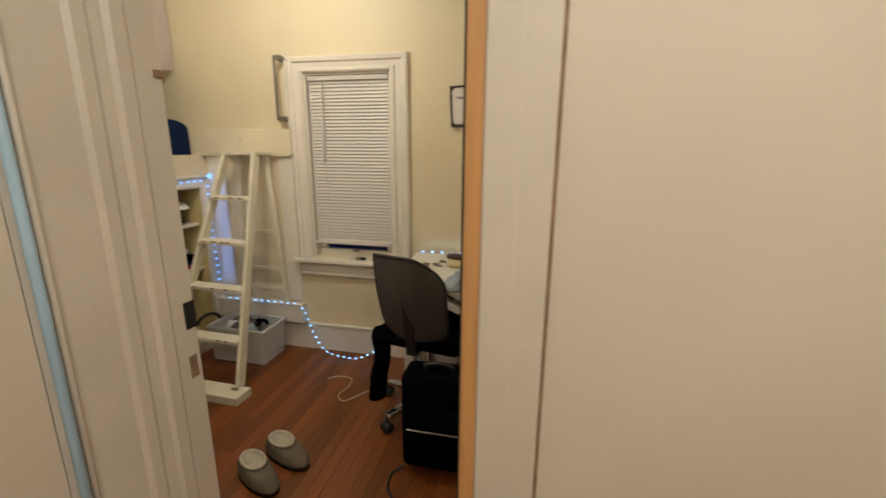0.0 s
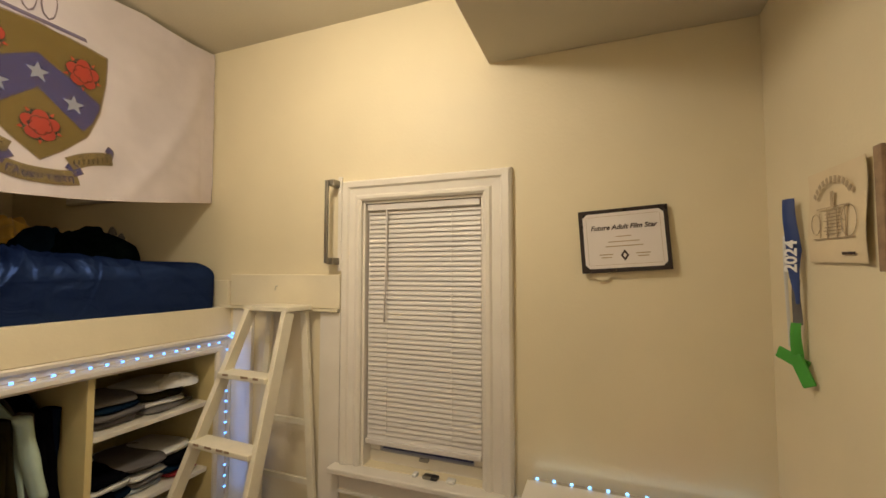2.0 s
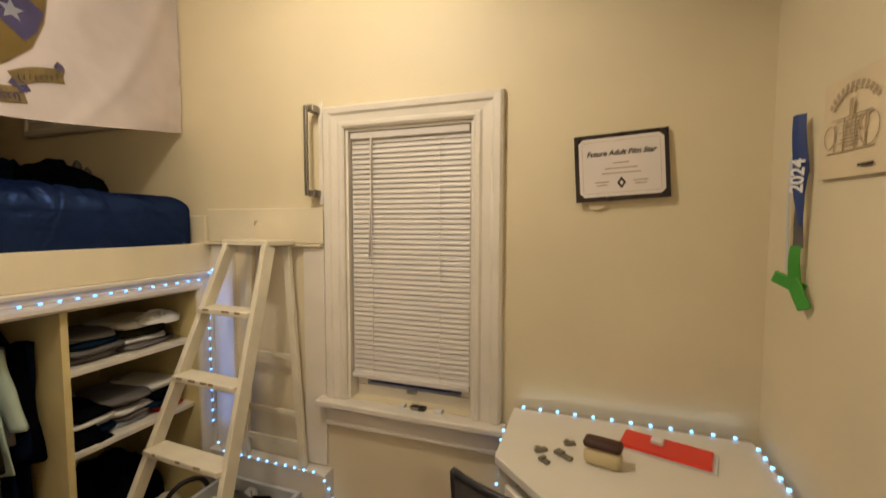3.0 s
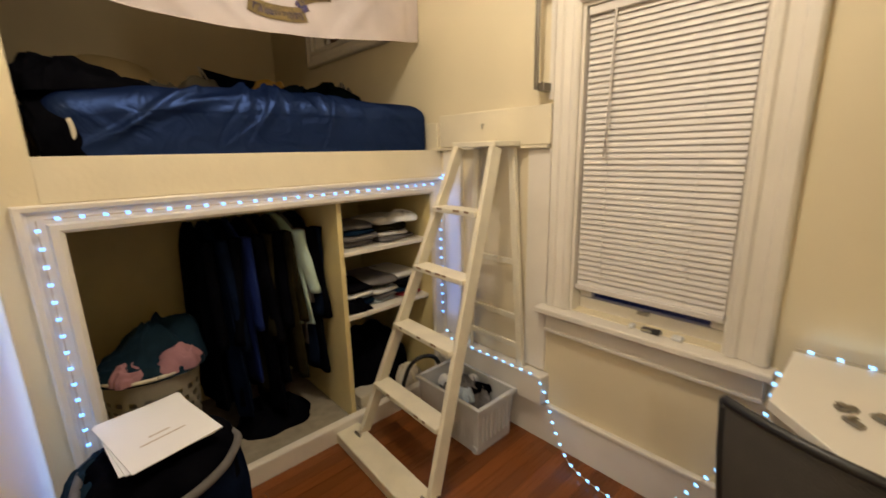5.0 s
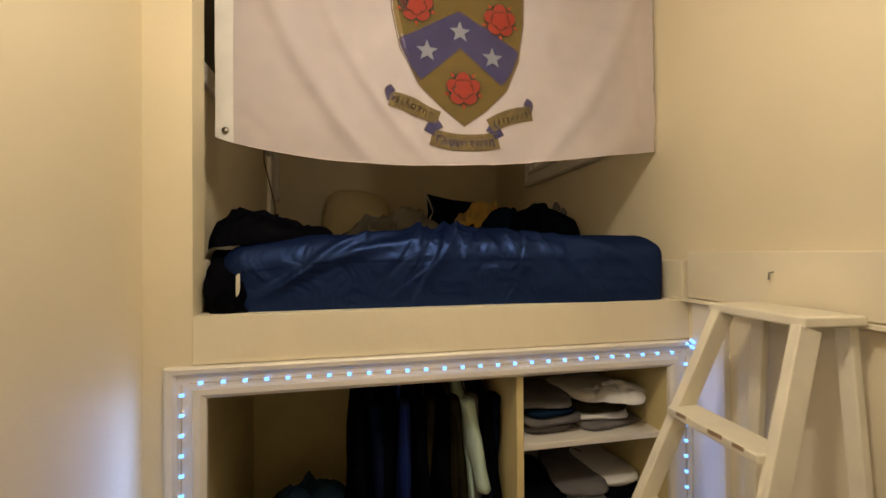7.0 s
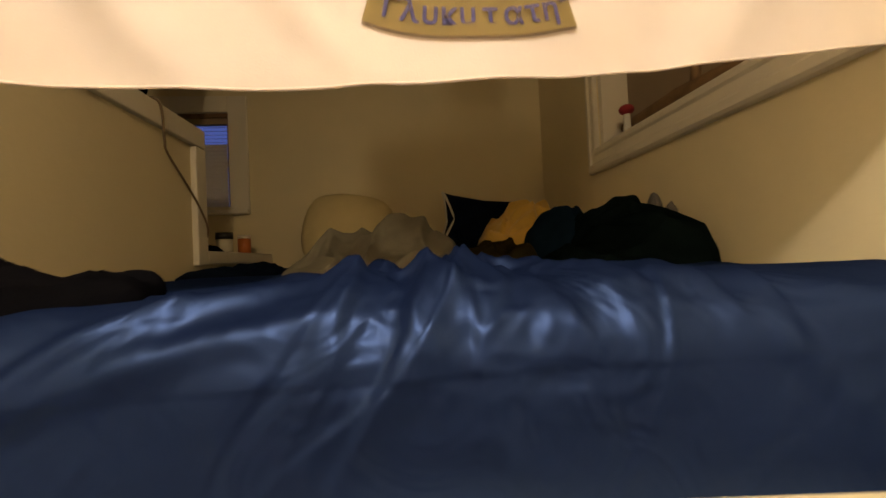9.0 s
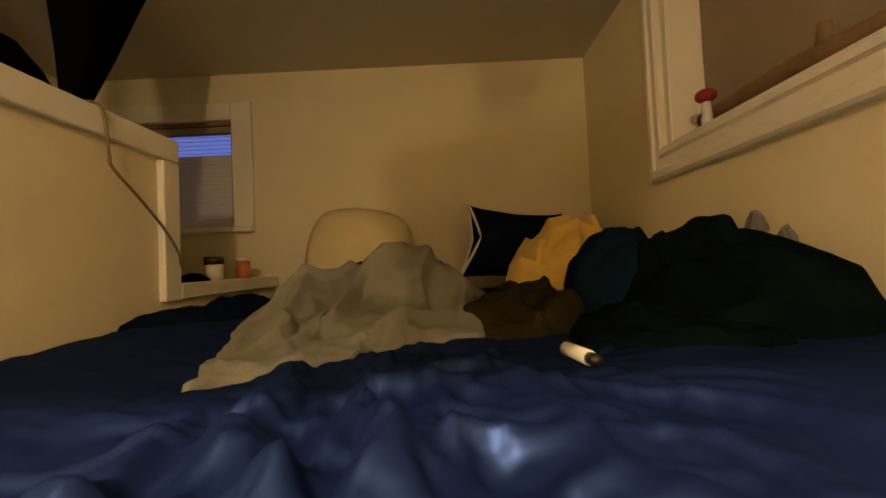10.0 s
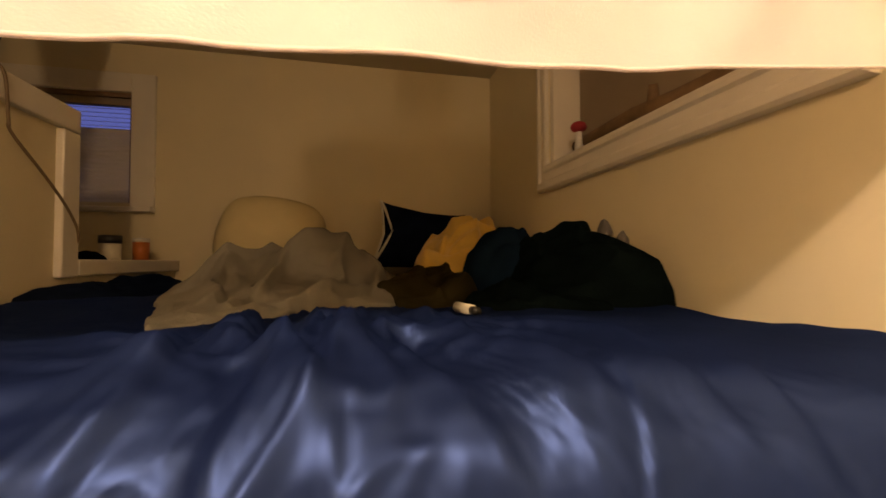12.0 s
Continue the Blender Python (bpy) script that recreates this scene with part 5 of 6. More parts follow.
for f in (0.10, 0.24, 0.5):
    l, r = RL1.lerp(RL0, f), RR1.lerp(RR0, f)
    part("rear_brace", beam(bmesh.new(), l, r, 0.026, 0.014, (0, 1, 0), 0.002), LADDERP, lad)
part("foot_plank", box(bmesh.new(), -0.355, 0.335, -0.06, 0.06, 0.0, 0.05, 0.005, Matrix.Translation((-1.675, 1.925, 0.001)) @ Matrix.Rotation(radians(-2.5), 4, "Z")), LADDERP, lad, "scuffed plank under the ladder's feet")
for x, y in ((-1.91, 1.985), (-1.41, 1.965)):
    part("foot_shoe", box(bmesh.new(), x - 0.02, x + 0.02, y - 0.045, y - 0.036, 0.05, 0.062, 0.001), STEEL, lad, "worn metal shoe")

# grab bar by the window
gb = thing("grab_bar", (-1.385, WY - 0.05, 1.52), "grey metal pull bar screwed upright beside the window", "handle")
bm = bmesh.new()
box(bm, -1.400, -1.385, WY - 0.075, WY - 0.061, 1.535, 1.905, 0.003)
part("bar", bm, STEEL, gb)
for z in (1.53, 1.88):
    part("bracket", box(bmesh.new(), -1.392, -1.362, WY - 0.061, WY - 0.001, z, z + 0.03, 0.003), STEEL, gb)
part("back_plate", box(bmesh.new(), -1.372, -1.352, WY - 0.012, WY - 0.001, 1.50, 1.93, 0.002), WHITE, gb)
bm = bmesh.new()
tube(bm, [(-1.70, WY - 0.02, 1.43), (-1.70, WY - 0.035, 1.428), (-1.70, WY - 0.038, 1.41)], 0.002, 6)
solo("bent_nail", bm, STEEL, "bent nail in the rail board", "nail")

# ---- storage bin ----
binq = thing("storage_bin", (-1.65, 2.39, 0.0), "cloudy white plastic storage bin full of grey odds and ends", "storage bin")
bm = bmesh.new()
BX0, BX1, BY0, BY1, BH = -1.86, -1.46, 2.275, 2.515, 0.235


def bin_wall(u, v, inset):
    c = [(-1, -1), (1, -1), (1, 1), (-1, 1)]
    s = (u * 4) % 4
    i = int(s) % 4
    f = s - int(s)
    a, b = c[i], c[(i + 1) % 4]
    px, py = a[0] + (b[0] - a[0]) * f, a[1] + (b[1] - a[1]) * f
    gx = (BX1 - BX0) / 2 * (0.93 + 0.07 * v) - inset
    gy = (BY1 - BY0) / 2 * (0.90 + 0.10 * v) - inset
    return Vector(((BX0 + BX1) / 2 + px * gx, (BY0 + BY1) / 2 + py * gy, 0.003 + BH * v))


grid(bm, lambda u, v: bin_wall(u, v, 0.0), 32, 4, True)
grid(bm, lambda u, v: bin_wall(u, v, 0.004), 32, 4, True)
box(bm, BX0 + 0.02, BX1 - 0.02, BY0 + 0.02, BY1 - 0.02, 0.002, 0.008)
part("tub", bm, PLASTW, binq)
bm = bmesh.new()
for x0, x1, y0, y1 in ((BX0 - 0.012, BX1 + 0.012, BY0 - 0.012, BY0 + 0.006), (BX0 - 0.012, BX1 + 0.012, BY1 - 0.006, BY1 + 0.012), (BX0 - 0.012, BX0 + 0.006, BY0 + 0.007, BY1 - 0.007), (BX1 - 0.006, BX1 + 0.012, BY0 + 0.007, BY1 - 0.007)):
    box(bm, x0, x1, y0, y1, BH - 0.012, BH + 0.006, 0.003)
part("rim", bm, PLASTW, binq)
bm = bmesh.new()
for i in range(7):
    box(bm, BX1 - 0.008 - 0.0, BX1 + 0.0015, BY0 + 0.03 + i * 0.028, BY0 + 0.036 + i * 0.028, 0.06, 0.19)
for i in range(12):
    box(bm, BX0 + 0.03 + i * 0.030, BX0 + 0.036 + i * 0.030, BY0 + 0.0045, BY0 + 0.012, 0.06, 0.19)
part("ribs", bm, PLASTW, binq)
part("wheel", rod(bmesh.new(), (BX1 - 0.03, BY0 + 0.004, 0.02), (BX1 - 0.03, BY0 + 0.014, 0.02), 0.018, None, 14), PLASTW, binq)
solo("binned_clothes", heap(bmesh.new(), (-1.66, 2.39, 0.17), (0.15, 0.085, 0.09), 21, 0.9, 0.0, 0.6, 30, 80, 4.0), GREYC, "tangled grey socks and cables in the bin", "clothing", smooth=True)
for k, (x, y, mt, nm) in enumerate(((-1.74, 2.36, WHITEC, "white_sock"), (-1.58, 2.41, BLACKC, "black_sock"), (-1.66, 2.44, WHITEC, "white_sock"), (-1.60, 2.34, LBLUEC, "grey_sock"))):
    solo(nm, heap(bmesh.new(), (x, y, 0.215), (0.055, 0.03, 0.04), 50 + k, 0.7, k * 0.9, 0.6, 12, 40), mt, "balled sock lying in the storage bin", "sock", "socks in the bin", smooth=True)

# ---- desk ----
DZ = 0.742
DK = [(-0.525, WY - 0.03), (-0.525, 2.235), (-0.10, 1.815), (RX - 0.025, 1.815), (RX - 0.025, WY - 0.03)]
desk = thing("corner_desk", (-0.1, 2.25, 0.0), "white laminate corner desk with an angled front", "desk")


def prism(bm, poly, z0, z1, bev=0.003):
    lo = [bm.verts.new((x, y, z0)) for x, y in poly]
    hi = [bm.verts.new((x, y, z1)) for x, y in poly]
    bm.faces.new(lo[::-1])
    bm.faces.new(hi)
    for i in range(len(poly)):
        j = (i + 1) % len(poly)
        bm.faces.new((lo[i], lo[j], hi[j], hi[i]))
    if bev:
        bmesh.ops.bevel(bm, geom=bm.edges, offset=bev, segments=2, profile=0.5, affect="EDGES")
    return bm


part("desktop", prism(bmesh.new(), DK, DZ - 0.026, DZ), DESKW, desk)
bm = bmesh.new()
box(bm, -0.09, RX - 0.035, 1.83, 1.848, DZ - 0.10, DZ - 0.027, 0.002)
part("front_apron", bm, DESKW, desk)
for x0, y0 in ((-0.105, 1.825), (RX - 0.085, 1.825), (-0.515, 2.24), (-0.515, WY - 0.10), (RX - 0.085, WY - 0.10)):
    part("leg", box(bmesh.new(), x0, x0 + 0.055, y0, y0 + 0.05, 0, DZ - 0.027, 0.003), DESKW, desk)
for z in (0.18, 0.46):
    part("shelf", box(bmesh.new(), -0.049, RX - 0.086, 1.835, 2.2, z, z + 0.018, 0.002), DESKW, desk)
bm = bmesh.new()
beam(bm, (-0.05, 1.85, 0.20), (RX - 0.086, 1.85, 0.455), 0.018, 0.010)
part("cross_brace", bm, DESKW, desk)
bm = bmesh.new()
beam(bm, (-0.05, 1.862, 0.455), (RX - 0.086, 1.862, 0.20), 0.018, 0.010)
part("cross_brace", bm, DESKW, desk)
part("left_rail", box(bmesh.new(), -0.50, -0.485, 2.29, WY - 0.10, 0.10, 0.13, 0.002), DESKW, desk)
bm = bmesh.new()
TM = Matrix.Translation((-0.29, 2.05, DZ - 0.085)) @ Matrix.Rotation(math.atan2(-0.42, 0.425), 4, "Z")
box(bm, -0.24, 0.25, -0.035, 0.26, 0, 0.014, 0.002, TM)
box(bm, -0.24, 0.25, -0.038, -0.026, -0.006, 0.028, 0.002, TM)
part("keyboard_tray", bm, DESKW, desk, "white pull-out keyboard tray")
part("tray_runner", box(bmesh.new(), 0.18, 0.21, 0.0, 0.25, 0.015, 0.058, 0.001, TM), STEEL, desk)
solo("red_bag", heap(bmesh.new(), (0.08, 1.98, 0.198), (0.09, 0.09, 0.16), 61, 0.3, 0, 0.35), REDC, "dark red cloth bag on the desk's side shelf", "bag", smooth=True)
bm = bmesh.new()
box(bm, -0.03, 0.13, 1.88, 2.08, 0.479, 0.54, 0.006)
solo("dark_box", bm, BLACKP, "dark box on the desk's side shelf", "box")

# things on the desk
bru = thing("hand_brush", (-0.228, 2.285, DZ), "cream brush block topped with dark brown bristles", "brush")
bm = bmesh.new()
BM = Matrix.Translation((-0.228, 2.285, DZ)) @ Matrix.Rotation(radians(-12), 4, "Z")
box(bm, -0.050, 0.050, -0.024, 0.024, 0.001, 0.050, 0.014, BM)
part("body", bm, CREAMC, bru, "cream-coloured body", True)
bm = bmesh.new()
box(bm, -0.052, 0.052, -0.026, 0.026, 0.050, 0.074, 0.011, BM)
part("bristles", bm, BROWNB, bru, "dark brown top", True)
RM = Matrix.Translation((-0.045, 2.42, DZ)) @ Matrix.Rotation(radians(-16), 4, "Z")
red = thing("red_case", (-0.045, 2.385, DZ), "flat glossy red plastic case in clear wrap", "case")
part("case_body", box(bmesh.new(), -0.125, 0.115, -0.055, 0.055, 0.001, 0.014, 0.004, RM), REDP, red)
part("clear_edge", box(bmesh.new(), -0.128, 0.128, -0.059, 0.059, 0.0005, 0.006, 0.002, RM), PLASTW, red, "clear plastic edge")
part("white_tag", box(bmesh.new(), -0.045, -0.01, -0.005, 0.025, 0.0142, 0.028, 0.004, RM), PAPER, red, "small white tag")
for k, (x, y, a, l) in enumerate(((-0.40, 2.30, 0.6, 0.04), (-0.385, 2.245, -0.7, 0.035), (-0.335, 2.29, -0.6, 0.06), (-0.32, 2.365, 0.4, 0.035))):
    bm = bmesh.new()
    KM = Matrix.Translation((x, y, DZ + 0.001)) @ Matrix.Rotation(a, 4, "Z")
    box(bm, -l / 2, l / 2, -0.009, 0.009, 0, 0.010, 0.003, KM)
    box(bm, -l / 2 + 0.005, 0, -0.012, 0.012, 0.0101, 0.013, 0.001, KM)
    solo("metal_clip", bm, STEEL, "small dark metal clip lying on the desk", "clip", "clips on the desk")
SHIRT_TUCKS = [(-0.16, 1.84, -0.10, 1.98, 0.016, 0.022), (-0.10, 1.86, -0.02, 2.02, 0.018, 0.026), (-0.03, 1.85, 0.03, 1.96, 0.016, 0.022), (-0.15, 1.92, -0.04, 1.94, 0.020, 0.026), (-0.18, 1.88, -0.13, 2.0, 0.018, 0.028)]
shirt = thing("blue_shirt", (-0.07, 1.94, DZ + 0.026), "crumpled light blue-grey shirt thrown over papers on the desk", "clothing")
part("body", spread([(-0.13, 1.85), (-0.03, 1.835), (0.045, 1.85), (0.055, 1.97), (-0.01, 2.065), (-0.09, 2.03), (-0.14, 1.97)], [(-0.09, 1.91, 0.05, 0.03), (-0.04, 1.96, 0.06, 0.045), (0.01, 1.93, 0.06, 0.025)],
                    SHIRT_TUCKS, 31, 0.008, 0.022, 0.9, 150, 70, 0.5, lambda x, y: DZ + 0.026, 3.2), LBLUEC, shirt, "", True)
part("sleeve", spread([(-0.20, 1.83), (-0.15, 1.845), (-0.09, 1.93), (-0.10, 2.02), (-0.15, 2.03), (-0.215, 1.93)], [(-0.15, 1.90, 0.045, 0.04), (-0.13, 2.0, 0.03, 0.045)],
                      [(-0.19, 1.86, -0.11, 1.89, 0.012, 0.018), (-0.19, 1.93, -0.10, 1.95, 0.012, 0.020), (-0.16, 1.99, -0.10, 2.0, 0.010, 0.016)], 33, 0.008, 0.018, 0.2, 110, 50, 0.5, lambda x, y: DZ + 0.027, 3.2), LBLUEC, shirt, "", True)
bm = bmesh.new()
box(bm, -0.17, 0.165, -0.10, 0.09, 0, 0.006, 0.002, Matrix.Translation((0.045, 1.975, DZ + 0.022)) @ Matrix.Rotation(radians(-6), 4, "Z"))
solo("blue_folder", bm, BLUEP, "bright blue folder under the shirt", "folder")
for k in range(4):
    bm = bmesh.new()
    box(bm, -0.19, 0.17, -0.11, 0.10, 0, 0.0045, 0.001, Matrix.Translation((0.0 - 0.008 * k, 1.945 + 0.006 * k, DZ + 0.001 + 0.005 * k)) @ Matrix.Rotation(radians(-4 - 5 * k + 9 * (k % 2)), 4, "Z"))
    solo("paper_sheet", bm, PAPER if k != 1 else BEIGEP, "loose white paper lying on the desk", "papers", "papers on the desk")
bm = bmesh.new()
rod(bm, (0.07, 1.85, DZ + 0.006), (0.20, 1.875, DZ + 0.006), 0.005, None, 8)
solo("orange_pen", bm, ORANGE, "orange pen on the desk's corner", "pen", smooth=True)
bm = bmesh.new()
box(bm, -0.06, 0.06, -0.02, 0.02, 0, 0.02, 0.004, TM @ Matrix.Translation((0.07, 0.04, 0.015)))
solo("black_charger", bm, BLACKP, "black charger brick on the tray", "charger")

# sill clutter
for k, (x, mt, l) in enumerate(((-0.93, STEEL, 0.04), (-0.90, BLACKP, 0.03), (-0.83, WHITEC, 0.035), (-0.985, WHITEC, 0.02))):
    bm = bmesh.new()
    box(bm, x - l / 2, x + l / 2, WY - 0.02, WY + 0.012, 0.6625, 0.677, 0.005)
    solo("sill_clip", bm, mt, "small latch piece lying on the window sill", "clip", "clutter on the sill")

# ---- desk chair ----
CH = Matrix.Translation((-0.325, 2.06, 0)) @ Matrix.Rotation(radians(-10), 4, "Z")   # faces +y of its own
chair = thing("office_chair", (-0.325, 2.06, 0), "charcoal mesh-backed swivel chair pulled up to the desk", "chair")


def chair_back(u, v, t):
    s = 2 * u - 1
    top = max(0.0, (v - 0.68) / 0.32)
    w = 0.158 + 0.025 * v if s < 0 else 0.172 * (1 - 0.24 * top ** 2.5)
    w *= 1 - 0.18 * max(0.0, (0.2 - v) / 0.2) ** 2
    z = 0.50 + 0.405 * v + (-0.012 * s * s if s < 0 else -0.075 * s * s) * v * v
    y = -0.20 - 0.04 * math.sin(v * math.pi * 0.9) + 0.055 * s * s - 0.05 * v * v + t
    return CH @ Vector((s * w, y, z))


bm = bmesh.new()
grid(bm, lambda u, v: chair_back(u, v, -0.004), 24, 26)
grid(bm, lambda u, v: chair_back(u, v, 0.004), 24, 26)
part("backrest", bm, MESHG, chair, "charcoal mesh backrest", True)
bm = bmesh.new()
loop = [chair_back(k / 24, 1, 0) for k in range(25)] + [chair_back(1, 1 - k / 24, 0) for k in range(1, 25)] + [chair_back(1 - k / 24, 0, 0) for k in range(1, 25)] + [chair_back(0, k / 24, 0) for k in range(1, 25)]
tube(bm, loop, 0.008, 8)
part("back_frame", bm, BLACKP, chair, "", True)
bm = bmesh.new()
beam(bm, CH @ Vector((0, -0.245, 0.72)), CH @ Vector((0, -0.20, 0.44)), 0.05, 0.02, (0, 1, 0), 0.004)
beam(bm, CH @ Vector((0, -0.21, 0.43)), CH @ Vector((0, 0.02, 0.42)), 0.05, 0.02, (0, 0, 1), 0.004)
part("back_stay", bm, BLACKP, chair)
bm = bmesh.new()
box(bm, -0.23, 0.23, -0.20, 0.23, 0.44, 0.50, 0.024, CH)
part("seat", bm, BLACKC, chair, "black upholstered seat", True)
part("column", rod(bmesh.new(), CH @ Vector((0, 0, 0.10)), CH @ Vector((0, 0, 0.44)), 0.024), CHROME, chair, "", True)
for k in range(5):
    a = radians(72 * k + 100)
    tip = Vector((math.cos(a) * 0.27, math.sin(a) * 0.27, 0.085))
    bm = bmesh.new()
    beam(bm, CH @ Vector((0, 0, 0.115)), CH @ tip, 0.04, 0.024, (0, 0, 1), 0.006)
    leg = part("base_arm", bm, CHROME, chair, "", True)
    bm = bmesh.new()
    for o in (-0.014, 0.014):
        n = Vector((-math.sin(a), math.cos(a), 0))
        c = Vector((tip.x, tip.y, 0.029)) + n * o
        rod(bm, CH @ (c - n * 0.008), CH @ (c + n * 0.008), 0.028, None, 16)
    rod(bm, CH @ Vector((tip.x, tip.y, 0.03)), CH @ Vector((tip.x, tip.y, 0.08)), 0.008)
    part("caster", bm, BLACKP, leg, "", True)


def trouser(u, v):
    a = 2 * math.pi * u
    n = noise.noise(Vector((math.cos(a) * 1.5, math.sin(a) * 1.5, v * 4)))
    p = Vector((-0.205 + 0.01 * math.sin(v * 5), -0.13 - 0.03 * v, 0.49 - 0.36 * v))
    return CH @ (p + Vector((math.cos(a) * (0.036 + 0.008 * n), math.sin(a) * (0.06 + 0.01 * n), 0)))


bm = grid(bmesh.new(), trouser, 26, 18, True)
bmesh.ops.holes_fill(bm, edges=bm.edges, sides=60)
solo("black_trousers", bm, BLACKC, "black trouser leg hanging off the chair seat", "clothing", smooth=True)

# ---- black suitcase ----
sc = thing("suitcase", (-0.19, 1.68, 0.0), "black soft-sided suitcase standing by the chair", "suitcase")
part("body", box(bmesh.new(), -0.335, -0.03, 1.60, 1.755, 0.03, 0.47, 0.03), BLACKC, sc, "", True)
part("front_pocket", box(bmesh.new(), -0.305, -0.06, 1.578, 1.602, 0.06, 0.33, 0.012), BLACKC, sc, "", True)
bm = bmesh.new()
tube(bm, curve_pts([(-0.24, 1.66, 0.47), (-0.235, 1.66, 0.495), (-0.18, 1.66, 0.505), (-0.125, 1.66, 0.495), (-0.12, 1.66, 0.47)], 6), 0.009)
part("handle", bm, BLACKP, sc, "", True)
bm = bmesh.new()
tube(bm, [(-0.30, 1.577, 0.235), (-0.06, 1.577, 0.235)], 0.003)
part("zip", bm, STEEL, sc)
for x in (-0.30, -0.07):
    part("wheel", rod(bmesh.new(), (x - 0.01, 1.72, 0.025), (x + 0.01, 1.72, 0.025), 0.025, None, 16), BLACKP, sc, "", True)
bm = bmesh.new()
tube(bm, curve_pts([(-0.33, 1.62, 0.02), (-0.37, 1.58, 0.006), (-0.36, 1.50, 0.006), (-0.32, 1.44, 0.006), (-0.33, 1.36, 0.006)], 8), 0.006)
solo("black_strap", bm, BLACKP, "black strap trailing on the floor", "strap", smooth=True)

# ---- slippers ----


def slipper(loc, rot, name):
    M = Matrix.Translation(loc) @ Matrix.Rotation(rot, 4, "Z")
    sh = thing(name, loc, "grey felt slipper with a pale fleece lining", "slipper", "pair of slippers")

    def outl(a):
        w = 0.056 - 0.010 * math.cos(a) * (1 if math.cos(a) < 0 else -0.3)
        return Vector((math.cos(a) * 0.135, math.sin(a) * w, 0))
    bm = bmesh.new()
    grid(bm, lambda u, v: M @ (outl(2 * math.pi * u) * (1.0 if v < 0.8 else 1 - 0.08 * (v - 0.8) / 0.2) + Vector((0, 0, 0.002 + 0.018 * v))), 36, 4, True)
    bmesh.ops.holes_fill(bm, edges=bm.edges, sides=60)
    part("sole", bm, BROWNC, sh, "", True)

    def upper(u, v):
        a = 2 * math.pi * u
        o = outl(a)
        toe = 0.5 + 0.5 * math.cos(a)
        hz = 0.020 + (0.062 - 0.012 * toe) * math.sin(v * math.pi / 2)
        op = Vector((-0.035 + math.cos(a) * 0.068, math.sin(a) * 0.042, 0))
        p = o.lerp(op, v ** 1.6)
        return M @ Vector((p.x, p.y, hz))
    part("upper", grid(bmesh.new(), upper, 36, 12, True), SHOEG, sh, "", True)

    def lining(u, v):
        a = 2 * math.pi * u
        return M @ Vector((-0.035 + math.cos(a) * 0.067 * (1 - 0.15 * v), math.sin(a) * 0.0415 * (1 - 0.1 * v), 0.083 - 0.058 * v))
    bm = grid(bmesh.new(), lining, 36, 6, True)
    bmesh.ops.holes_fill(bm, edges=bm.edges, sides=60)
    part("lining", bm, SHOEI, sh, "pale fleece lining", True)
    bm = bmesh.new()
    tube(bm, [M @ Vector((-0.035 + math.cos(a) * 0.068, math.sin(a) * 0.042, 0.082)) for a in (2 * math.pi * k / 30 for k in range(31))], 0.006, 8)
    part("collar", bm, SHOEI, sh, "pale fleece collar", True)


slipper((-0.91, 1.43, 0), radians(-28), "slipper")
slipper((-0.865, 1.575, 0), radians(-22), "slipper")

# ---- papers on the walls ----
cert = thing("framed_certificate", (-0.18, WY - 0.01, 1.48), "white award certificate in a dark brown folder frame", "certificate")
CM = Matrix.Translation((-0.183, WY - 0.016, 1.611)) @ Matrix.Rotation(radians(-3.3), 4, "Y") @ Matrix.Rotation(radians(-2.5), 4, "X")
part("frame", box(bmesh.new(), -0.145, 0.145, -0.006, 0.004, -0.112, 0.112, 0.002, CM), FRAMEB, cert)
part("paper", box(bmesh.new(), -0.131, 0.131, -0.0085, -0.0062, -0.098, 0.098, 0, CM), CERTP, cert)
bm = bmesh.new()
for sx in (-1, 1):
    for sz in (-1, 1):
        v = [bm.verts.new(CM @ Vector((sx * a, -0.0092, sz * b))) for a, b in ((0.133, 0.100), (0.133, 0.082), (0.115, 0.100))]
        bm.faces.new(v)
part("corner_mount", bm, FRAMEB, cert)
bm = bmesh.new()
for s in (-1, 1):
    box(bm, -0.117, 0.117, -0.0090, -0.0086, s * 0.086 - 0.0005, s * 0.086 + 0.0005, 0, CM)
    box(bm, s * 0.119 - 0.0005, s * 0.119 + 0.0005, -0.0090, -0.0086, -0.084, 0.084, 0, CM)
part("border_line", bm, INKL, cert)
bm = bmesh.new()
random.seed(4)
for x, z, w in ((0, 0.012, 0.05), (0, -0.006, 0.10), (0, -0.022, 0.12), (-0.06, -0.05, 0.045), (0.058, -0.05, 0.045), (-0.06, -0.06, 0.035), (0.058, -0.06, 0.035)):
    box(bm, x - w / 2, x + w / 2, -0.0090, -0.0086, z - 0.0018, z + 0.0018, 0, CM)
part("small_print", bm, INKL, cert, "unreadable small print")
bm = bmesh.new()
for r, y in ((0.020, -0.0089),):
    v = [bm.verts.new(CM @ Vector((a * r * 0.7, y, -0.055 + b * r))) for a, b in ((0, 1), (1, 0), (0, -1), (-1, 0))]
    bm.faces.new(v)
part("seal", bm, INK, cert, "dark diamond seal")
bm = bmesh.new()
v = [bm.verts.new(CM @ Vector((a * 0.006, -0.0093, -0.055 + b * 0.009))) for a, b in ((0, 1), (1, 0), (0, -1), (-1, 0))]
bm.faces.new(v)
part("seal_heart", bm, CERTP, cert)
text_mesh("award_title", "Future Adult Film Star", 0.0235, CM @ Matrix.Translation((0, -0.0090, 0.045)) @ Matrix.Rotation(radians(90), 4, "X"), INK, cert, 0.25, 0.0007)
bm = bmesh.new()
rod(bm, (-0.255, WY - 0.012, 1.502), (-0.255, WY - 0.002, 1.502), 0.035, None, 24)
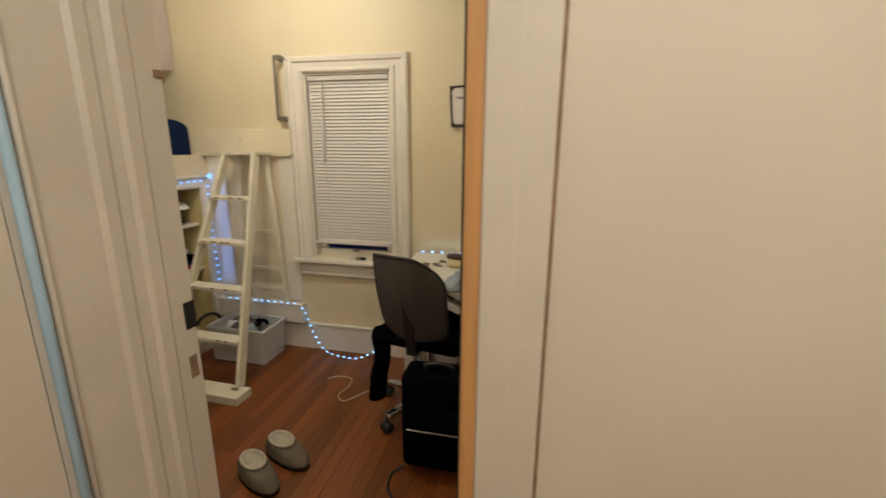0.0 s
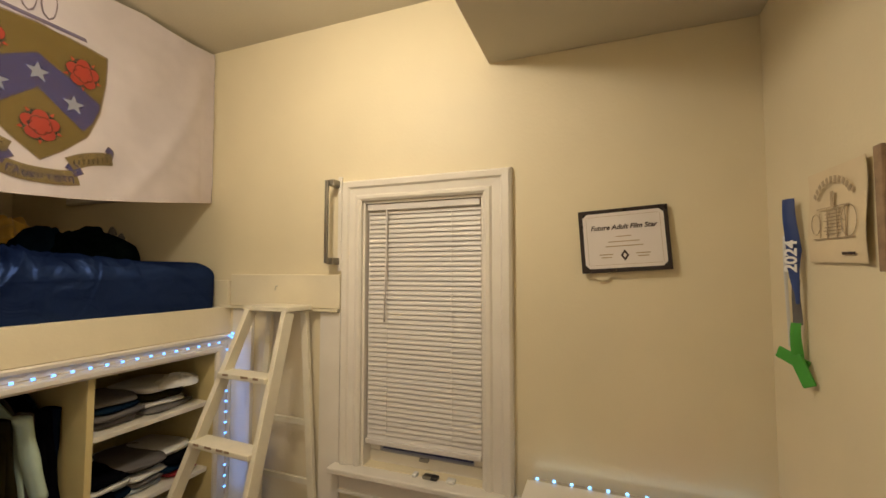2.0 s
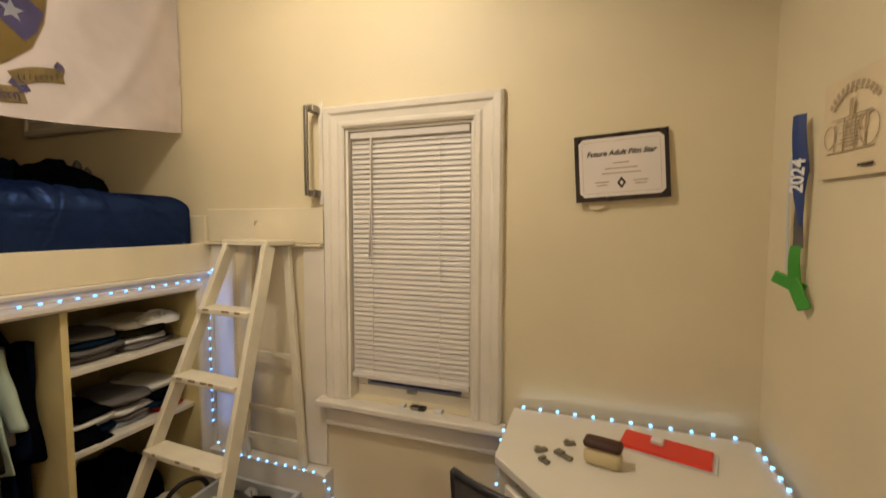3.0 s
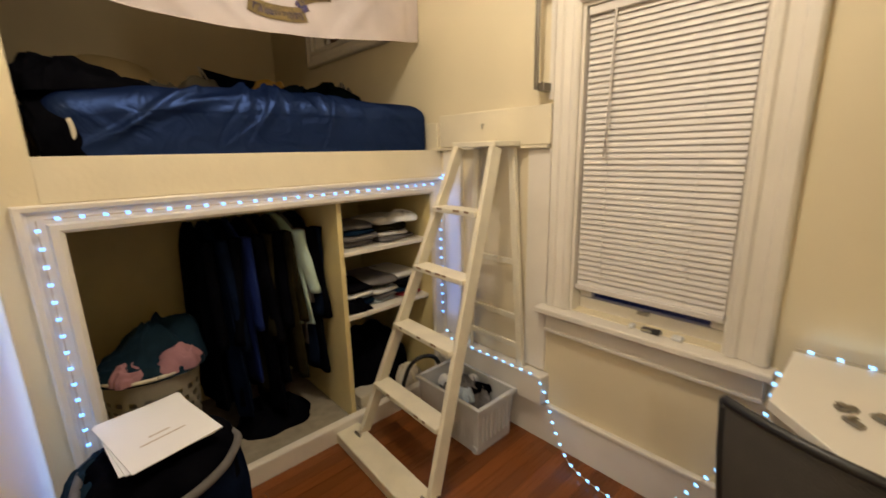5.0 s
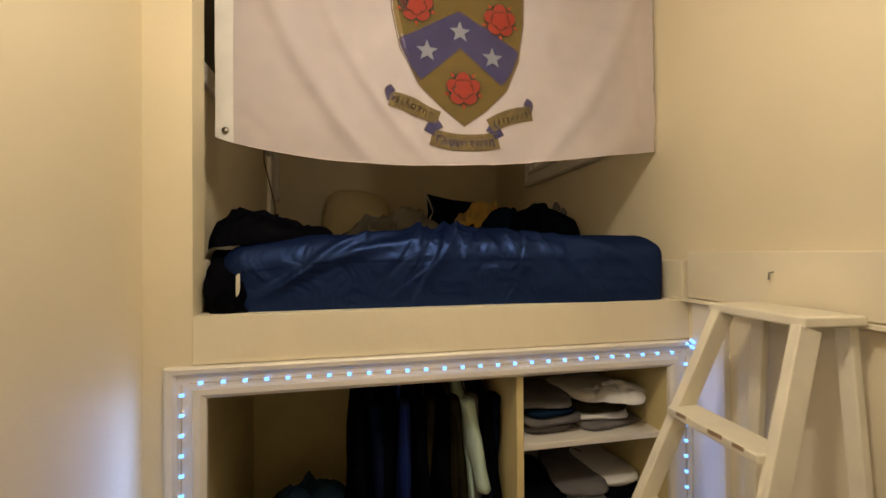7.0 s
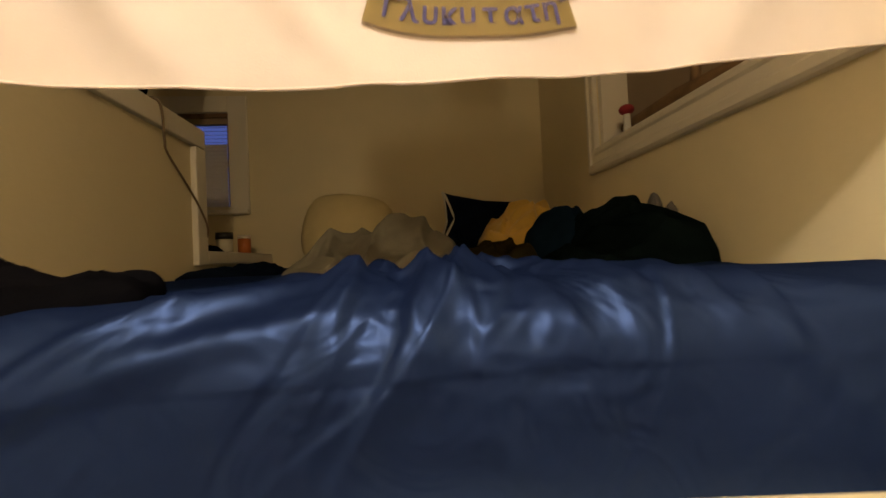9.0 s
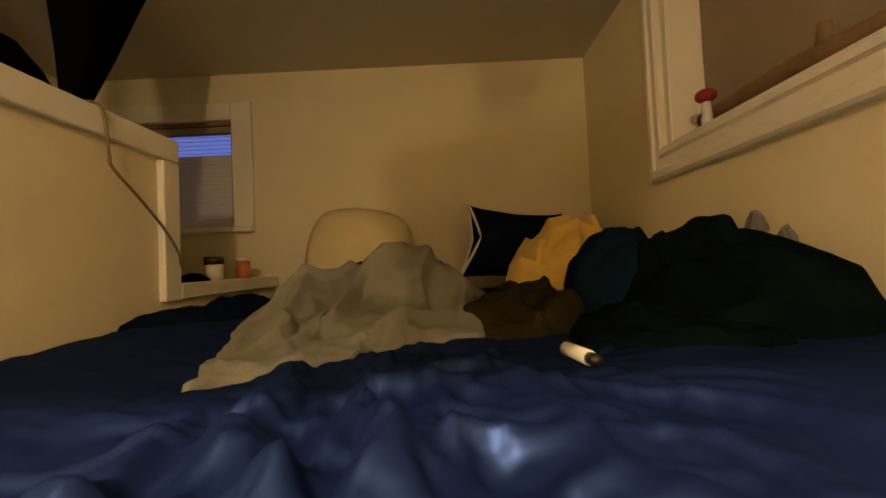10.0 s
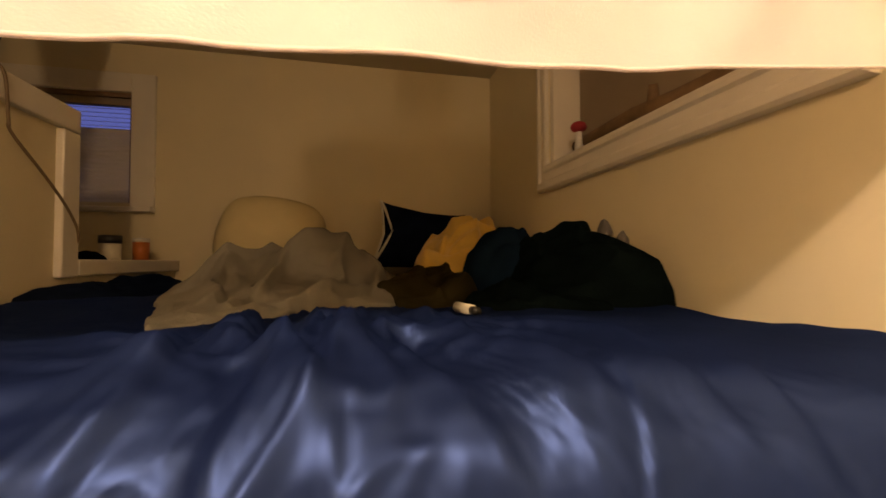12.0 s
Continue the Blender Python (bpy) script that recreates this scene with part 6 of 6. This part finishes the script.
solo("round_hook", bm, CREAM, "round cream wall hook behind the certificate", "hook")

post = thing("chapter_poster", (RX - 0.005, 2.17, 1.51), "cream engraved certificate pinned to the wall", "poster")
PM = Matrix.Translation((RX - 0.006, 2.175, 1.625)) @ Matrix.Rotation(radians(90), 4, "Z") @ Matrix.Rotation(radians(-1.5), 4, "Y")
bm = bmesh.new()
grid(bm, lambda u, v: PM @ Vector((-0.125 + 0.25 * u, 0.004 + 0.012 * max(0, 0.12 - u) * 8 * 0.3 + 0.003 * math.sin(6 * v), -0.105 + 0.215 * v)), 10, 8)
grid(bm, lambda u, v: PM @ Vector((-0.125 + 0.25 * u, 0.0025 + 0.012 * max(0, 0.12 - u) * 8 * 0.3 + 0.003 * math.sin(6 * v), -0.105 + 0.215 * v)), 10, 8)
part("sheet", bm, PARCH, post, "", True)
bm = bmesh.new()
random.seed(9)
for k in range(11):
    a = radians(150 - 12 * k)
    x, z = 0.085 * math.cos(a), 0.02 + 0.062 * math.sin(a)
    box(bm, -0.005, 0.005, 0, 0.0006, -0.007, 0.007, 0, PM @ Matrix.Translation((x, 0.0095, z)) @ Matrix.Rotation(-(a - math.pi / 2), 4, "Y"))
part("arched_heading", bm, INKL, post, "unreadable arched heading")
bm = bmesh.new()
for x0, x1, z0, z1 in ((-0.006, 0.006, 0.02, 0.055), (-0.07, 0.07, 0.018, 0.021), (-0.085, 0.085, -0.052, -0.049), (-0.055, -0.05, -0.05, 0.02), (-0.02, -0.016, -0.05, 0.02), (0.02, 0.024, -0.05, 0.02), (0.055, 0.058, -0.05, 0.01)):
    box(bm, x0, x1, 0.0092, 0.0098, z0, z1, 0, PM)
for k in range(8):
    z = 0.012 - k * 0.0075
    w = random.uniform(0.03, 0.045)
    box(bm, -w, w * 0.9, 0.0092, 0.0098, z - 0.0012, z + 0.0012, 0, PM)
for cx, r in ((-0.065, 0.03), (0.075, 0.022)):
    tube(bm, [PM @ Vector((cx + r * math.cos(a), 0.0095, -0.015 + r * 1.1 * math.sin(a))) for a in (2 * math.pi * k / 24 for k in range(25))], 0.001, 4)
part("engraving", bm, INKL, post, "faint engraved figure")
bm = bmesh.new()
box(bm, -0.085, -0.035, 0.0092, 0.0098, -0.088, -0.082, 0, PM)
part("signature", bm, INK, post, "dark signature")
# dark leaning strip beside it
bm = bmesh.new()
box(bm, RX - 0.010, RX - 0.001, 2.005, 2.030, 1.50, 1.74, 0.002)
solo("dark_frame_strip", bm, SCUFF, "narrow dark wooden strip on the wall", "trim")
bm = bmesh.new()
box(bm, RX - 0.006, RX - 0.001, 1.90, 1.96, 1.52, 1.66, 0.002)
solo("pinned_card", bm, PAPER, "small pale card pinned to the wall", "card")

lan = thing("medal_lanyard", (RX - 0.012, 2.39, 1.20), "blue and green medal ribbon marked 2024 hanging on the wall", "medal ribbon")


def lany(c0, c1, w0, w1, mt, nm, lb="", off=0.0):
    """A band that stands off the wall, turned half towards the room."""
    wd = Vector((0.60, -0.80, 0))
    out = Vector((-0.80, -0.60, 0))

    def f(u, v, d=0.0):
        c = Vector(c0).lerp(Vector(c1), v)
        w = w0 + (w1 - w0) * v
        return c + wd * (u - 0.5) * w + out * (off + d + 0.003 * math.sin(5 * v) + 0.004 * math.sin(math.pi * u))
    bm = grid(bmesh.new(), f, 6, 16)
    grid(bm, lambda u, v: f(u, v, -0.0015), 6, 16)
    return part(nm, bm, mt, lan, lb, True)


LX = RX - 0.026
lany((LX, 2.372, 1.695), (LX, 2.355, 1.547), 0.030, 0.038, BLUER, "ribbon_blue", "dark blue ribbon")
lany((LX, 2.355, 1.547), (LX, 2.346, 1.415), 0.038, 0.008, BLUER, "ribbon_tail", "dark blue ribbon tapering down")
lany((LX, 2.350, 1.48), (LX, 2.357, 1.36), 0.018, 0.024, GREYC, "ribbon_grey", "grey ribbon", -0.004)
lany((LX, 2.357, 1.365), (LX, 2.362, 1.27), 0.024, 0.032, GREENC, "ribbon_green", "green ribbon")
lany((LX + 0.012, 2.44, 1.60), (LX + 0.012, 2.44, 1.29), 0.010, 0.008, WHITEC, "ribbon_back", "pale edge of the ribbon's back")
bm = bmesh.new()
box(bm, -0.040, 0.040, -0.004, 0.004, -0.016, 0.016, 0.003, Matrix.Translation((LX - 0.004, 2.375, 1.268)) @ Matrix.Rotation(radians(-53), 4, "Z") @ Matrix.Rotation(radians(22), 4, "Y"))
box(bm, -0.016, 0.016, -0.004, 0.004, -0.05, 0.03, 0.003, Matrix.Translation((LX - 0.002, 2.335, 1.255)) @ Matrix.Rotation(radians(-53), 4, "Z") @ Matrix.Rotation(radians(-24), 4, "Y"))
part("ribbon_knot", bm, GREENC, lan, "bunched green ribbon end")
text_mesh("year", "2024", 0.042, Matrix.Translation((LX - 0.0075, 2.352 - 0.0055, 1.540)) @ Matrix.Rotation(radians(-53), 4, "Z") @ Matrix.Rotation(radians(90), 4, "X") @ Matrix.Rotation(radians(88), 4, "Z"), PAPER, lan, 0, 0.0012)


# ---- closet ----
div = setting("closet_divider", box(bmesh.new(), CB + 0.002, FX - 0.032, 1.992, 2.016, 0.056, 1.178, 0.002), SHELFP, "painted upright board dividing the closet")
for z in (0.565, 0.875):
    sh = solo("closet_shelf", box(bmesh.new(), CB + 0.002, FX - 0.045, 2.017, 2.514, z - 0.02, z, 0.002), WHITE, "painted closet shelf holding folded clothes", "shelf", "closet shelves")
bm = bmesh.new()
rod(bm, (-2.40, 1.062, 1.075), (-2.40, 1.99, 1.075), 0.014, None, 14)
solo("closet_rod", bm, STEEL, "metal rod across the closet", "rod", smooth=True)


def garment(y, mt, label, depth, drop, thick, seed, tilt=0.0):
    g = thing("hanging_garment", (-2.40, y, 1.06), label, "clothing", "clothes on the rod")
    bm = bmesh.new()
    tube(bm, curve_pts([(-2.40, y, 1.04), (-2.395, y, 1.075), (-2.40, y, 1.094), (-2.415, y, 1.088)], 5), 0.003, 6)
    part("hanger_hook", bm, STEEL, g)

    def f(u, v):
        a = 2 * math.pi * u
        c, s = math.cos(a), math.sin(a)
        w = depth * (0.10 + 0.90 * min(1.0, (v / 0.16) ** 0.6)) if v < 0.16 else depth * (1 + 0.05 * math.sin(v * 7 + seed))
        t = thick * (0.45 + 0.55 * min(1.0, v / 0.25)) * (1 + 0.5 * noise.noise(Vector((c * 2, v * 3, seed))))
        n = noise.noise(Vector((c * 3.0, v * 2.0, seed + 4)))
        z = 1.045 - drop * v + 0.02 * n * v
        return Vector((-2.40 + 0.02 * math.sin(seed * 5) + w * c, y + t * s * (1 + 0.4 * math.sin(9 * c + seed)) + tilt * v * 0.08 + 0.012 * n * v, z))
    bm = grid(bmesh.new(), f, 48, 30, True)
    bmesh.ops.holes_fill(bm, edges=bm.edges, sides=80)
    part("body", bm, mt, g, "", True)

    def slv(u, v):
        a = 2 * math.pi * u
        n = noise.noise(Vector((math.cos(a) * 2, v * 4, seed + 11)))
        z = 0.985 - 0.55 * drop * v
        return Vector((-2.40 + depth * (0.88 + 0.16 * v) + 0.045 * math.cos(a) * (1 - 0.2 * v), y + 0.012 * seed % 0.02 + (thick * 0.8 + 0.006 * n) * math.sin(a) + tilt * v * 0.08, z))
    bm = grid(bmesh.new(), slv, 20, 14, True)
    bmesh.ops.holes_fill(bm, edges=bm.edges, sides=80)
    part("sleeve", bm, mt, g, "", True)


CL = [(1.50, BLACKC, "black jacket on a hanger", 0.21, 0.80), (1.55, NAVYC, "dark navy coat on a hanger", 0.22, 0.86), (1.60, BLACKC, "black hooded top on a hanger", 0.22, 0.80), (1.645, BLUEC, "royal blue shirt on a hanger", 0.232, 0.72),
      (1.69, BLACKC, "black coat on a hanger", 0.23, 0.88), (1.735, BROWNC, "dark brown jacket on a hanger", 0.22, 0.80), (1.775, BLACKC, "black shirt on a hanger", 0.21, 0.78), (1.815, BROWNC, "brown shirt on a hanger", 0.22, 0.76),
      (1.855, MINTC, "pale mint shirt on a hanger", 0.25, 0.52), (1.885, GREYC, "grey shirt on a hanger", 0.205, 0.62), (1.92, BLACKC, "black jacket on a hanger", 0.23, 0.78), (1.955, NAVYC, "dark navy jacket on a hanger", 0.22, 0.74)]
for k, (y, mt, lb, dep, drop) in enumerate(CL):
    garment(y, mt, lb, dep, drop, 0.030 if mt in (BLACKC, NAVYC, MINTC) else 0.021, k * 1.7 + 1, 0.55 if mt is MINTC else 0.5 * math.sin(k * 2.1))

# laundry basket
bas = thing("laundry_basket", (-2.33, 1.275, 0.056), "round beige plastic basket with rows of holes", "laundry basket")


def bas_f(u, v, o=0.0):
    a = 2 * math.pi * u
    r = 0.135 + 0.035 * v + o
    return Vector((-2.33 + r * math.cos(a), 1.275 + r * math.sin(a), 0.058 + 0.455 * v))


bm = bmesh.new()
NU, NV = 80, 22
vs = [[bm.verts.new(bas_f(i / NU, j / NV)) for j in range(NV + 1)] for i in range(NU)]
for i in range(NU):
    for j in range(NV):
        row = j // 2
        hole = j % 2 == 1 and 2 < j < NV - 3 and ((i + (row % 2) * 2) % 4 < 2)
        if not hole:
            bm.faces.new((vs[i][j], vs[(i + 1) % NU][j], vs[(i + 1) % NU][j + 1], vs[i][j + 1]))
bmesh.ops.solidify(bm, geom=bm.faces[:], thickness=0.004)
rod(bm, (-2.33, 1.275, 0.057), (-2.33, 1.275, 0.062), 0.134, None, 40)
part("tub", bm, BEIGEP, bas)
bm = bmesh.new()
tube(bm, [bas_f(k / 48, 1.0, 0.003) for k in range(49)], 0.008, 8)
part("rim", bm, BEIGEP, bas, "", True)
solo("teal_laundry", spread([(-2.155, 1.28), (-2.18, 1.40), (-2.28, 1.475), (-2.40, 1.47), (-2.50, 1.36), (-2.49, 1.20), (-2.40, 1.12), (-2.28, 1.105), (-2.19, 1.17)], [(-2.36, 1.33, 0.11, 0.12), (-2.31, 1.24, 0.09, 0.07), (-2.32, 1.41, 0.06, 0.11)], [(-2.42, 1.20, -2.24, 1.36, 0.02, 0.035), (-2.40, 1.36, -2.24, 1.24, 0.02, 0.03)], 71, 0.03, 0.015, 0.6, 120, 50, 0.5, lambda x, y: 0.505, 1.4),
     TEALL, "dark teal laundry piled in the basket", "clothing", smooth=True)
solo("pink_laundry", heap(bmesh.new(), (-2.215, 1.355, 0.515), (0.055, 0.085, 0.075), 72, 0.8, 0.2, 0.6), PINKC, "pink garment among the laundry", "clothing", smooth=True)
solo("grey_laundry", heap(bmesh.new(), (-2.225, 1.215, 0.515), (0.05, 0.08, 0.065), 73, 0.8, 0.4, 0.6), PINKC, "faded pink garment among the laundry", "clothing", smooth=True)

# folded clothes on the shelves


def folded(x, y, z, w, d, h, mt, seed, label, rot=0.0):
    bm = bmesh.new()
    M = Matrix.Translation((x, y, z)) @ Matrix.Rotation(rot, 4, "Z")

    def f(u, v):
        a = 2 * math.pi * u
        c, s = math.cos(a), math.sin(a)
        q = (abs(c) ** 5 + abs(s) ** 5) ** (-1 / 5)
        k = math.sin(math.pi * min(1, max(0, v))) ** 0.35
        n = noise.noise(Vector((c * 2, s * 2, v * 3 + seed)))
        r = q * (0.85 + 0.15 * k) * (1 + 0.06 * n)
        return M @ Vector((c * r * w / 2, s * r * d / 2, 0.001 + h * v * (1 + 0.12 * noise.noise(Vector((c, s, seed))))))
    grid(bm, f, 36, 6, True)
    bmesh.ops.holes_fill(bm, edges=bm.edges, sides=80)
    return solo("folded_garment", bm, mt, label, "clothing", "folded clothes on shelves", smooth=True)


random.seed(12)
for z0, stacks in ((0.875, ((2.14, 0.22, (GREYC, GREYC, TEALC, GREYC)), (2.36, 0.24, (GREYC, WHITEC, BROWNC, WHITEC)))),
                   (0.565, ((2.12, 0.20, (TEALC, LBLUEC, WHITEC, BLACKC)), (2.27, 0.20, (LBLUEC, GREYC, WHITEC, BROWNC, GREYC)), (2.42, 0.17, (REDC, TEALC, BLACKC, WHITEC))))):
    for y, w, mats in stacks:
        z = z0
        for k, mt in enumerate(mats):
            h = random.uniform(0.022, 0.040)
            folded(-2.25 + random.uniform(-0.02, 0.03), y + random.uniform(-0.012, 0.012), z, 0.30 + random.uniform(-0.04, 0.04), w + random.uniform(-0.03, 0.02), h, mt, k + y * 9, "loosely folded garment stacked on a closet shelf", random.uniform(-0.2, 0.2))
            z += h * 1.02
solo("white_shirt", heap(bmesh.new(), (-2.13, 2.40, 0.985), (0.08, 0.10, 0.035), 75, 0.8), WHITEC, "white shirt tossed on folded clothes", "clothing", smooth=True)
solo("black_shirt", heap(bmesh.new(), (-2.15, 2.09, 0.566), (0.10, 0.07, 0.11), 76, 0.7), BLACKC, "crumpled black garment on the shelf", "clothing", smooth=True)
solo("draped_shirt", heap(bmesh.new(), (-2.10, 2.10, 0.550), (0.055, 0.08, 0.05), 79, 0.7), BLACKC, "dark garment slipping off the shelf", "clothing", smooth=True)
solo("dark_bag", heap(bmesh.new(), (-2.28, 2.26, 0.056), (0.19, 0.21, 0.33), 77, 0.35, 0, 0.45), BLACKC, "black bag slumped at the bottom of the closet", "bag", smooth=True)
bm = bmesh.new()
box(bm, -2.16, -2.06, 2.06, 2.20, 0.057, 0.12, 0.006)
solo("pale_box", bm, BEIGEP, "small pale box on the closet floor", "box")
solo("fallen_coat", heap(bmesh.new(), (-2.30, 1.70, 0.056), (0.14, 0.17, 0.11), 78, 0.7), BLACKC, "dark coat slumped on the closet floor under hanging clothes", "clothing", smooth=True)
bm = bmesh.new()
tube(bm, curve_pts([(-2.03, 2.30, 0.09), (-1.98, 2.31, 0.22), (-1.95, 2.37, 0.27), (-1.93, 2.45, 0.24), (-1.92, 2.49, 0.12), (-1.92, 2.50, 0.01)], 8), 0.011, 8)
solo("black_strap_loop", bm, BLACKP, "stiff black strap looped out of the closet", "strap", smooth=True)
solo("pale_sun_hat", heap(bmesh.new(), (-2.11, 2.38, 0.056), (0.08, 0.10, 0.10), 81, 0.3, 0, 0.5), BEIGEP, "pale sun hat on the closet floor", "hat", smooth=True)

# soft hamper in front of the closet, with papers on top
ham = thing("laundry_hamper", (-1.67, 1.21, 0.0), "soft grey hamper overfilled with dark clothes", "laundry hamper")


def ham_f(u, v):
    a = 2 * math.pi * u
    n = noise.noise(Vector((math.cos(a) * 1.5, math.sin(a) * 1.5, v * 3)))
    r = (0.185 + 0.02 * math.sin(v * 3)) * (1 + 0.06 * n)
    return Vector((-1.68 + r * 1.05 * math.cos(a), 1.21 + r * math.sin(a), 0.003 + 0.47 * v + 0.02 * math.sin(2 * a) * v))


bm = bmesh.new()
grid(bm, ham_f, 60, 12, True)
bmesh.ops.holes_fill(bm, edges=[e for e in bm.edges if e.is_boundary and e.verts[0].co.z < 0.01], sides=80)
part("sack", bm, NAVYC, ham, "", True)
bm = bmesh.new()
tube(bm, [ham_f(k / 60, 1.0) for k in range(61)], 0.012, 8)
part("rim", bm, GREYC, ham, "grey fabric rim", True)
solo("dark_laundry", heap(bmesh.new(), (-1.675, 1.21, 0.42), (0.185, 0.185, 0.135), 91, 0.25, 0, 0.3, 32, 90), BLACKC, "dark laundry piled over the hamper's rim", "clothing", smooth=True)
solo("blue_laundry", heap(bmesh.new(), (-1.77, 1.09, 0.41), (0.10, 0.10, 0.10), 92, 0.6, 0, 0.5), TEALL, "dark blue garment hanging at the hamper's edge", "clothing", smooth=True)
PZ = 0.575
for k in range(3):
    bm = bmesh.new()
    PMx = Matrix.Translation((-1.70 + 0.006 * k, 1.205 + 0.004 * k, PZ + 0.003 * k)) @ Matrix.Rotation(radians(6 + 3 * k), 4, "Z") @ Matrix.Rotation(radians(2), 4, "Y")
    box(bm, -0.14, 0.14, -0.108, 0.108, 0, 0.0022, 0, PMx)
    sheet_ob = solo("printed_sheet", bm, PAPER, "white printed sheets lying on the laundry", "paper", "sheets on the hamper")
bm = bmesh.new()
for x, z0, z1 in ((0.05, -0.06, 0.05), (0.025, -0.03, 0.02)):
    box(bm, x - 0.002, x + 0.002, z0, z1, 0.0024, 0.0028, 0, PMx)
part("print_lines", bm, INKL, sheet_ob, "unreadable printed lines")

# ---- LED string ----
led = thing("led_string", (FX, 1.8, 1.15), "string of cold blue-white LED lights tacked round the closet", "string lights")
LX = FX + 0.014


def wire(pts, step, mesh, nm="wire"):
    bm = bmesh.new()
    tube(bm, pts, 0.0016, 5)
    part(nm, bm, CABLEW, led, "thin clear wire")
    acc, last = step * 0.5, pts[0]
    for p in pts[1:]:
        d = (p - last).length
        while acc <= d and d > 0:
            q = last.lerp(p, acc / d)
            piece("led", mesh, led, Matrix.Translation(q))
            acc += step
        acc -= d
        last = p


bm = bmesh.new()
box(bm, -0.003, 0.003, -0.0055, 0.0055, -0.0042, 0.0042, 0.0012)
led_mesh = finish("led", bm, LEDM)
bm = bmesh.new()
box(bm, -0.005, 0.005, -0.004, 0.004, -0.0036, 0.0036, 0.0012)
led_mesh2 = finish("led", bm, LEDC)
V = Vector
wire([V((LX, 1.058, 0.42)), V((LX, 1.06, 0.8)), V((LX, 1.062, 1.15))], 0.052, led_mesh)
wire([V((LX, 1.08, 1.152)), V((LX, 1.8, 1.150)), V((LX, 2.545, 1.156))], 0.054, led_mesh)
wire([V((LX, 2.562, 1.14)), V((LX, 2.560, 0.8)), V((LX + 0.01, 2.555, 0.43))], 0.05, led_mesh)
wire([V((-1.93, 2.525, 0.40)), V((-1.88, 2.525, 0.345)), V((-1.36, 2.525, 0.345))], 0.05, led_mesh2)
wire(curve_pts([(-1.34, 2.53, 0.33), (-1.31, 2.55, 0.25), (-1.26, 2.54, 0.13), (-1.16, 2.50, 0.035), (-1.03, 2.47, 0.02), (-0.90, 2.46, 0.03), (-0.78, 2.47, 0.10), (-0.70, 2.50, 0.22), (-0.60, 2.53, 0.40), (-0.545, 2.50, 0.60), (-0.532, 2.35, 0.70), (-0.532, 2.42, 0.735)], 8), 0.045, led_mesh2)
wire([V((-0.52, WY - 0.028, DZ + 0.006)), V((RX - 0.03, WY - 0.03, DZ + 0.006))], 0.06, led_mesh2)
wire([V((RX - 0.028, WY - 0.06, DZ + 0.006)), V((RX - 0.028, 1.84, DZ + 0.006))], 0.05, led_mesh2)
bm = bmesh.new()
tube(bm, curve_pts([(-0.55, 2.20, 0.005), (-0.70, 2.15, 0.005), (-0.80, 2.03, 0.005), (-0.86, 2.08, 0.005), (-0.84, 2.17, 0.005), (-0.86, 2.25, 0.005), (-0.95, 2.26, 0.005), (-1.0, 2.22, 0.005)], 8), 0.0035, 6)
solo("floor_cable", bm, CABLEW, "pale cable curled on the floor", "cable", smooth=True)

# ---- floor boards ----
bm = bmesh.new()
box(bm, 0, 1, 0, 1, -0.012, 0.0)
plank_mesh = finish("floorboard", bm, PLANK)
random.seed(3)
PWD = 0.057
x = FX + 0.013
while x < RX - 0.001:
    y = -0.2
    while y < WY - 0.001:
        ln = random.uniform(0.7, 1.9)
        y1 = min(WY - 0.001, y + ln)
        w = min(PWD, RX - x)
        piece("floorboard", plank_mesh, floor, Matrix.Translation((x, y, -random.uniform(0, 0.0008))) @ Matrix.Diagonal((w - 0.0014, y1 - y - 0.0015, 1, 1)))
        y = y1
    x += PWD
bm = bmesh.new()
box(bm, -2.0, FX + 0.012, -1.2, HY, -0.011, -0.001)
box(bm, RX + 0.001, 1.8, -1.2, HY, -0.011, -0.001)
box(bm, FX + 0.014, RX, -1.2, -0.202, -0.011, -0.001)
setting("hall_floor", bm, PLANK, "reddish oak floor in the hall")
# bundled end of the light string at the closet's corner
bm = bmesh.new()
for k in range(5):
    r = bmesh.ops.create_icosphere(bm, subdivisions=1, radius=0.0055)
    bmesh.ops.translate(bm, vec=(-1.968 + 0.006 * math.sin(k * 2.3), 2.565 + 0.008 * math.cos(k * 1.9), 1.172 + 0.006 * k), verts=r["verts"])
solo("light_string_end", bm, LEDM, "bunched glowing blue end of the light string", "string lights")
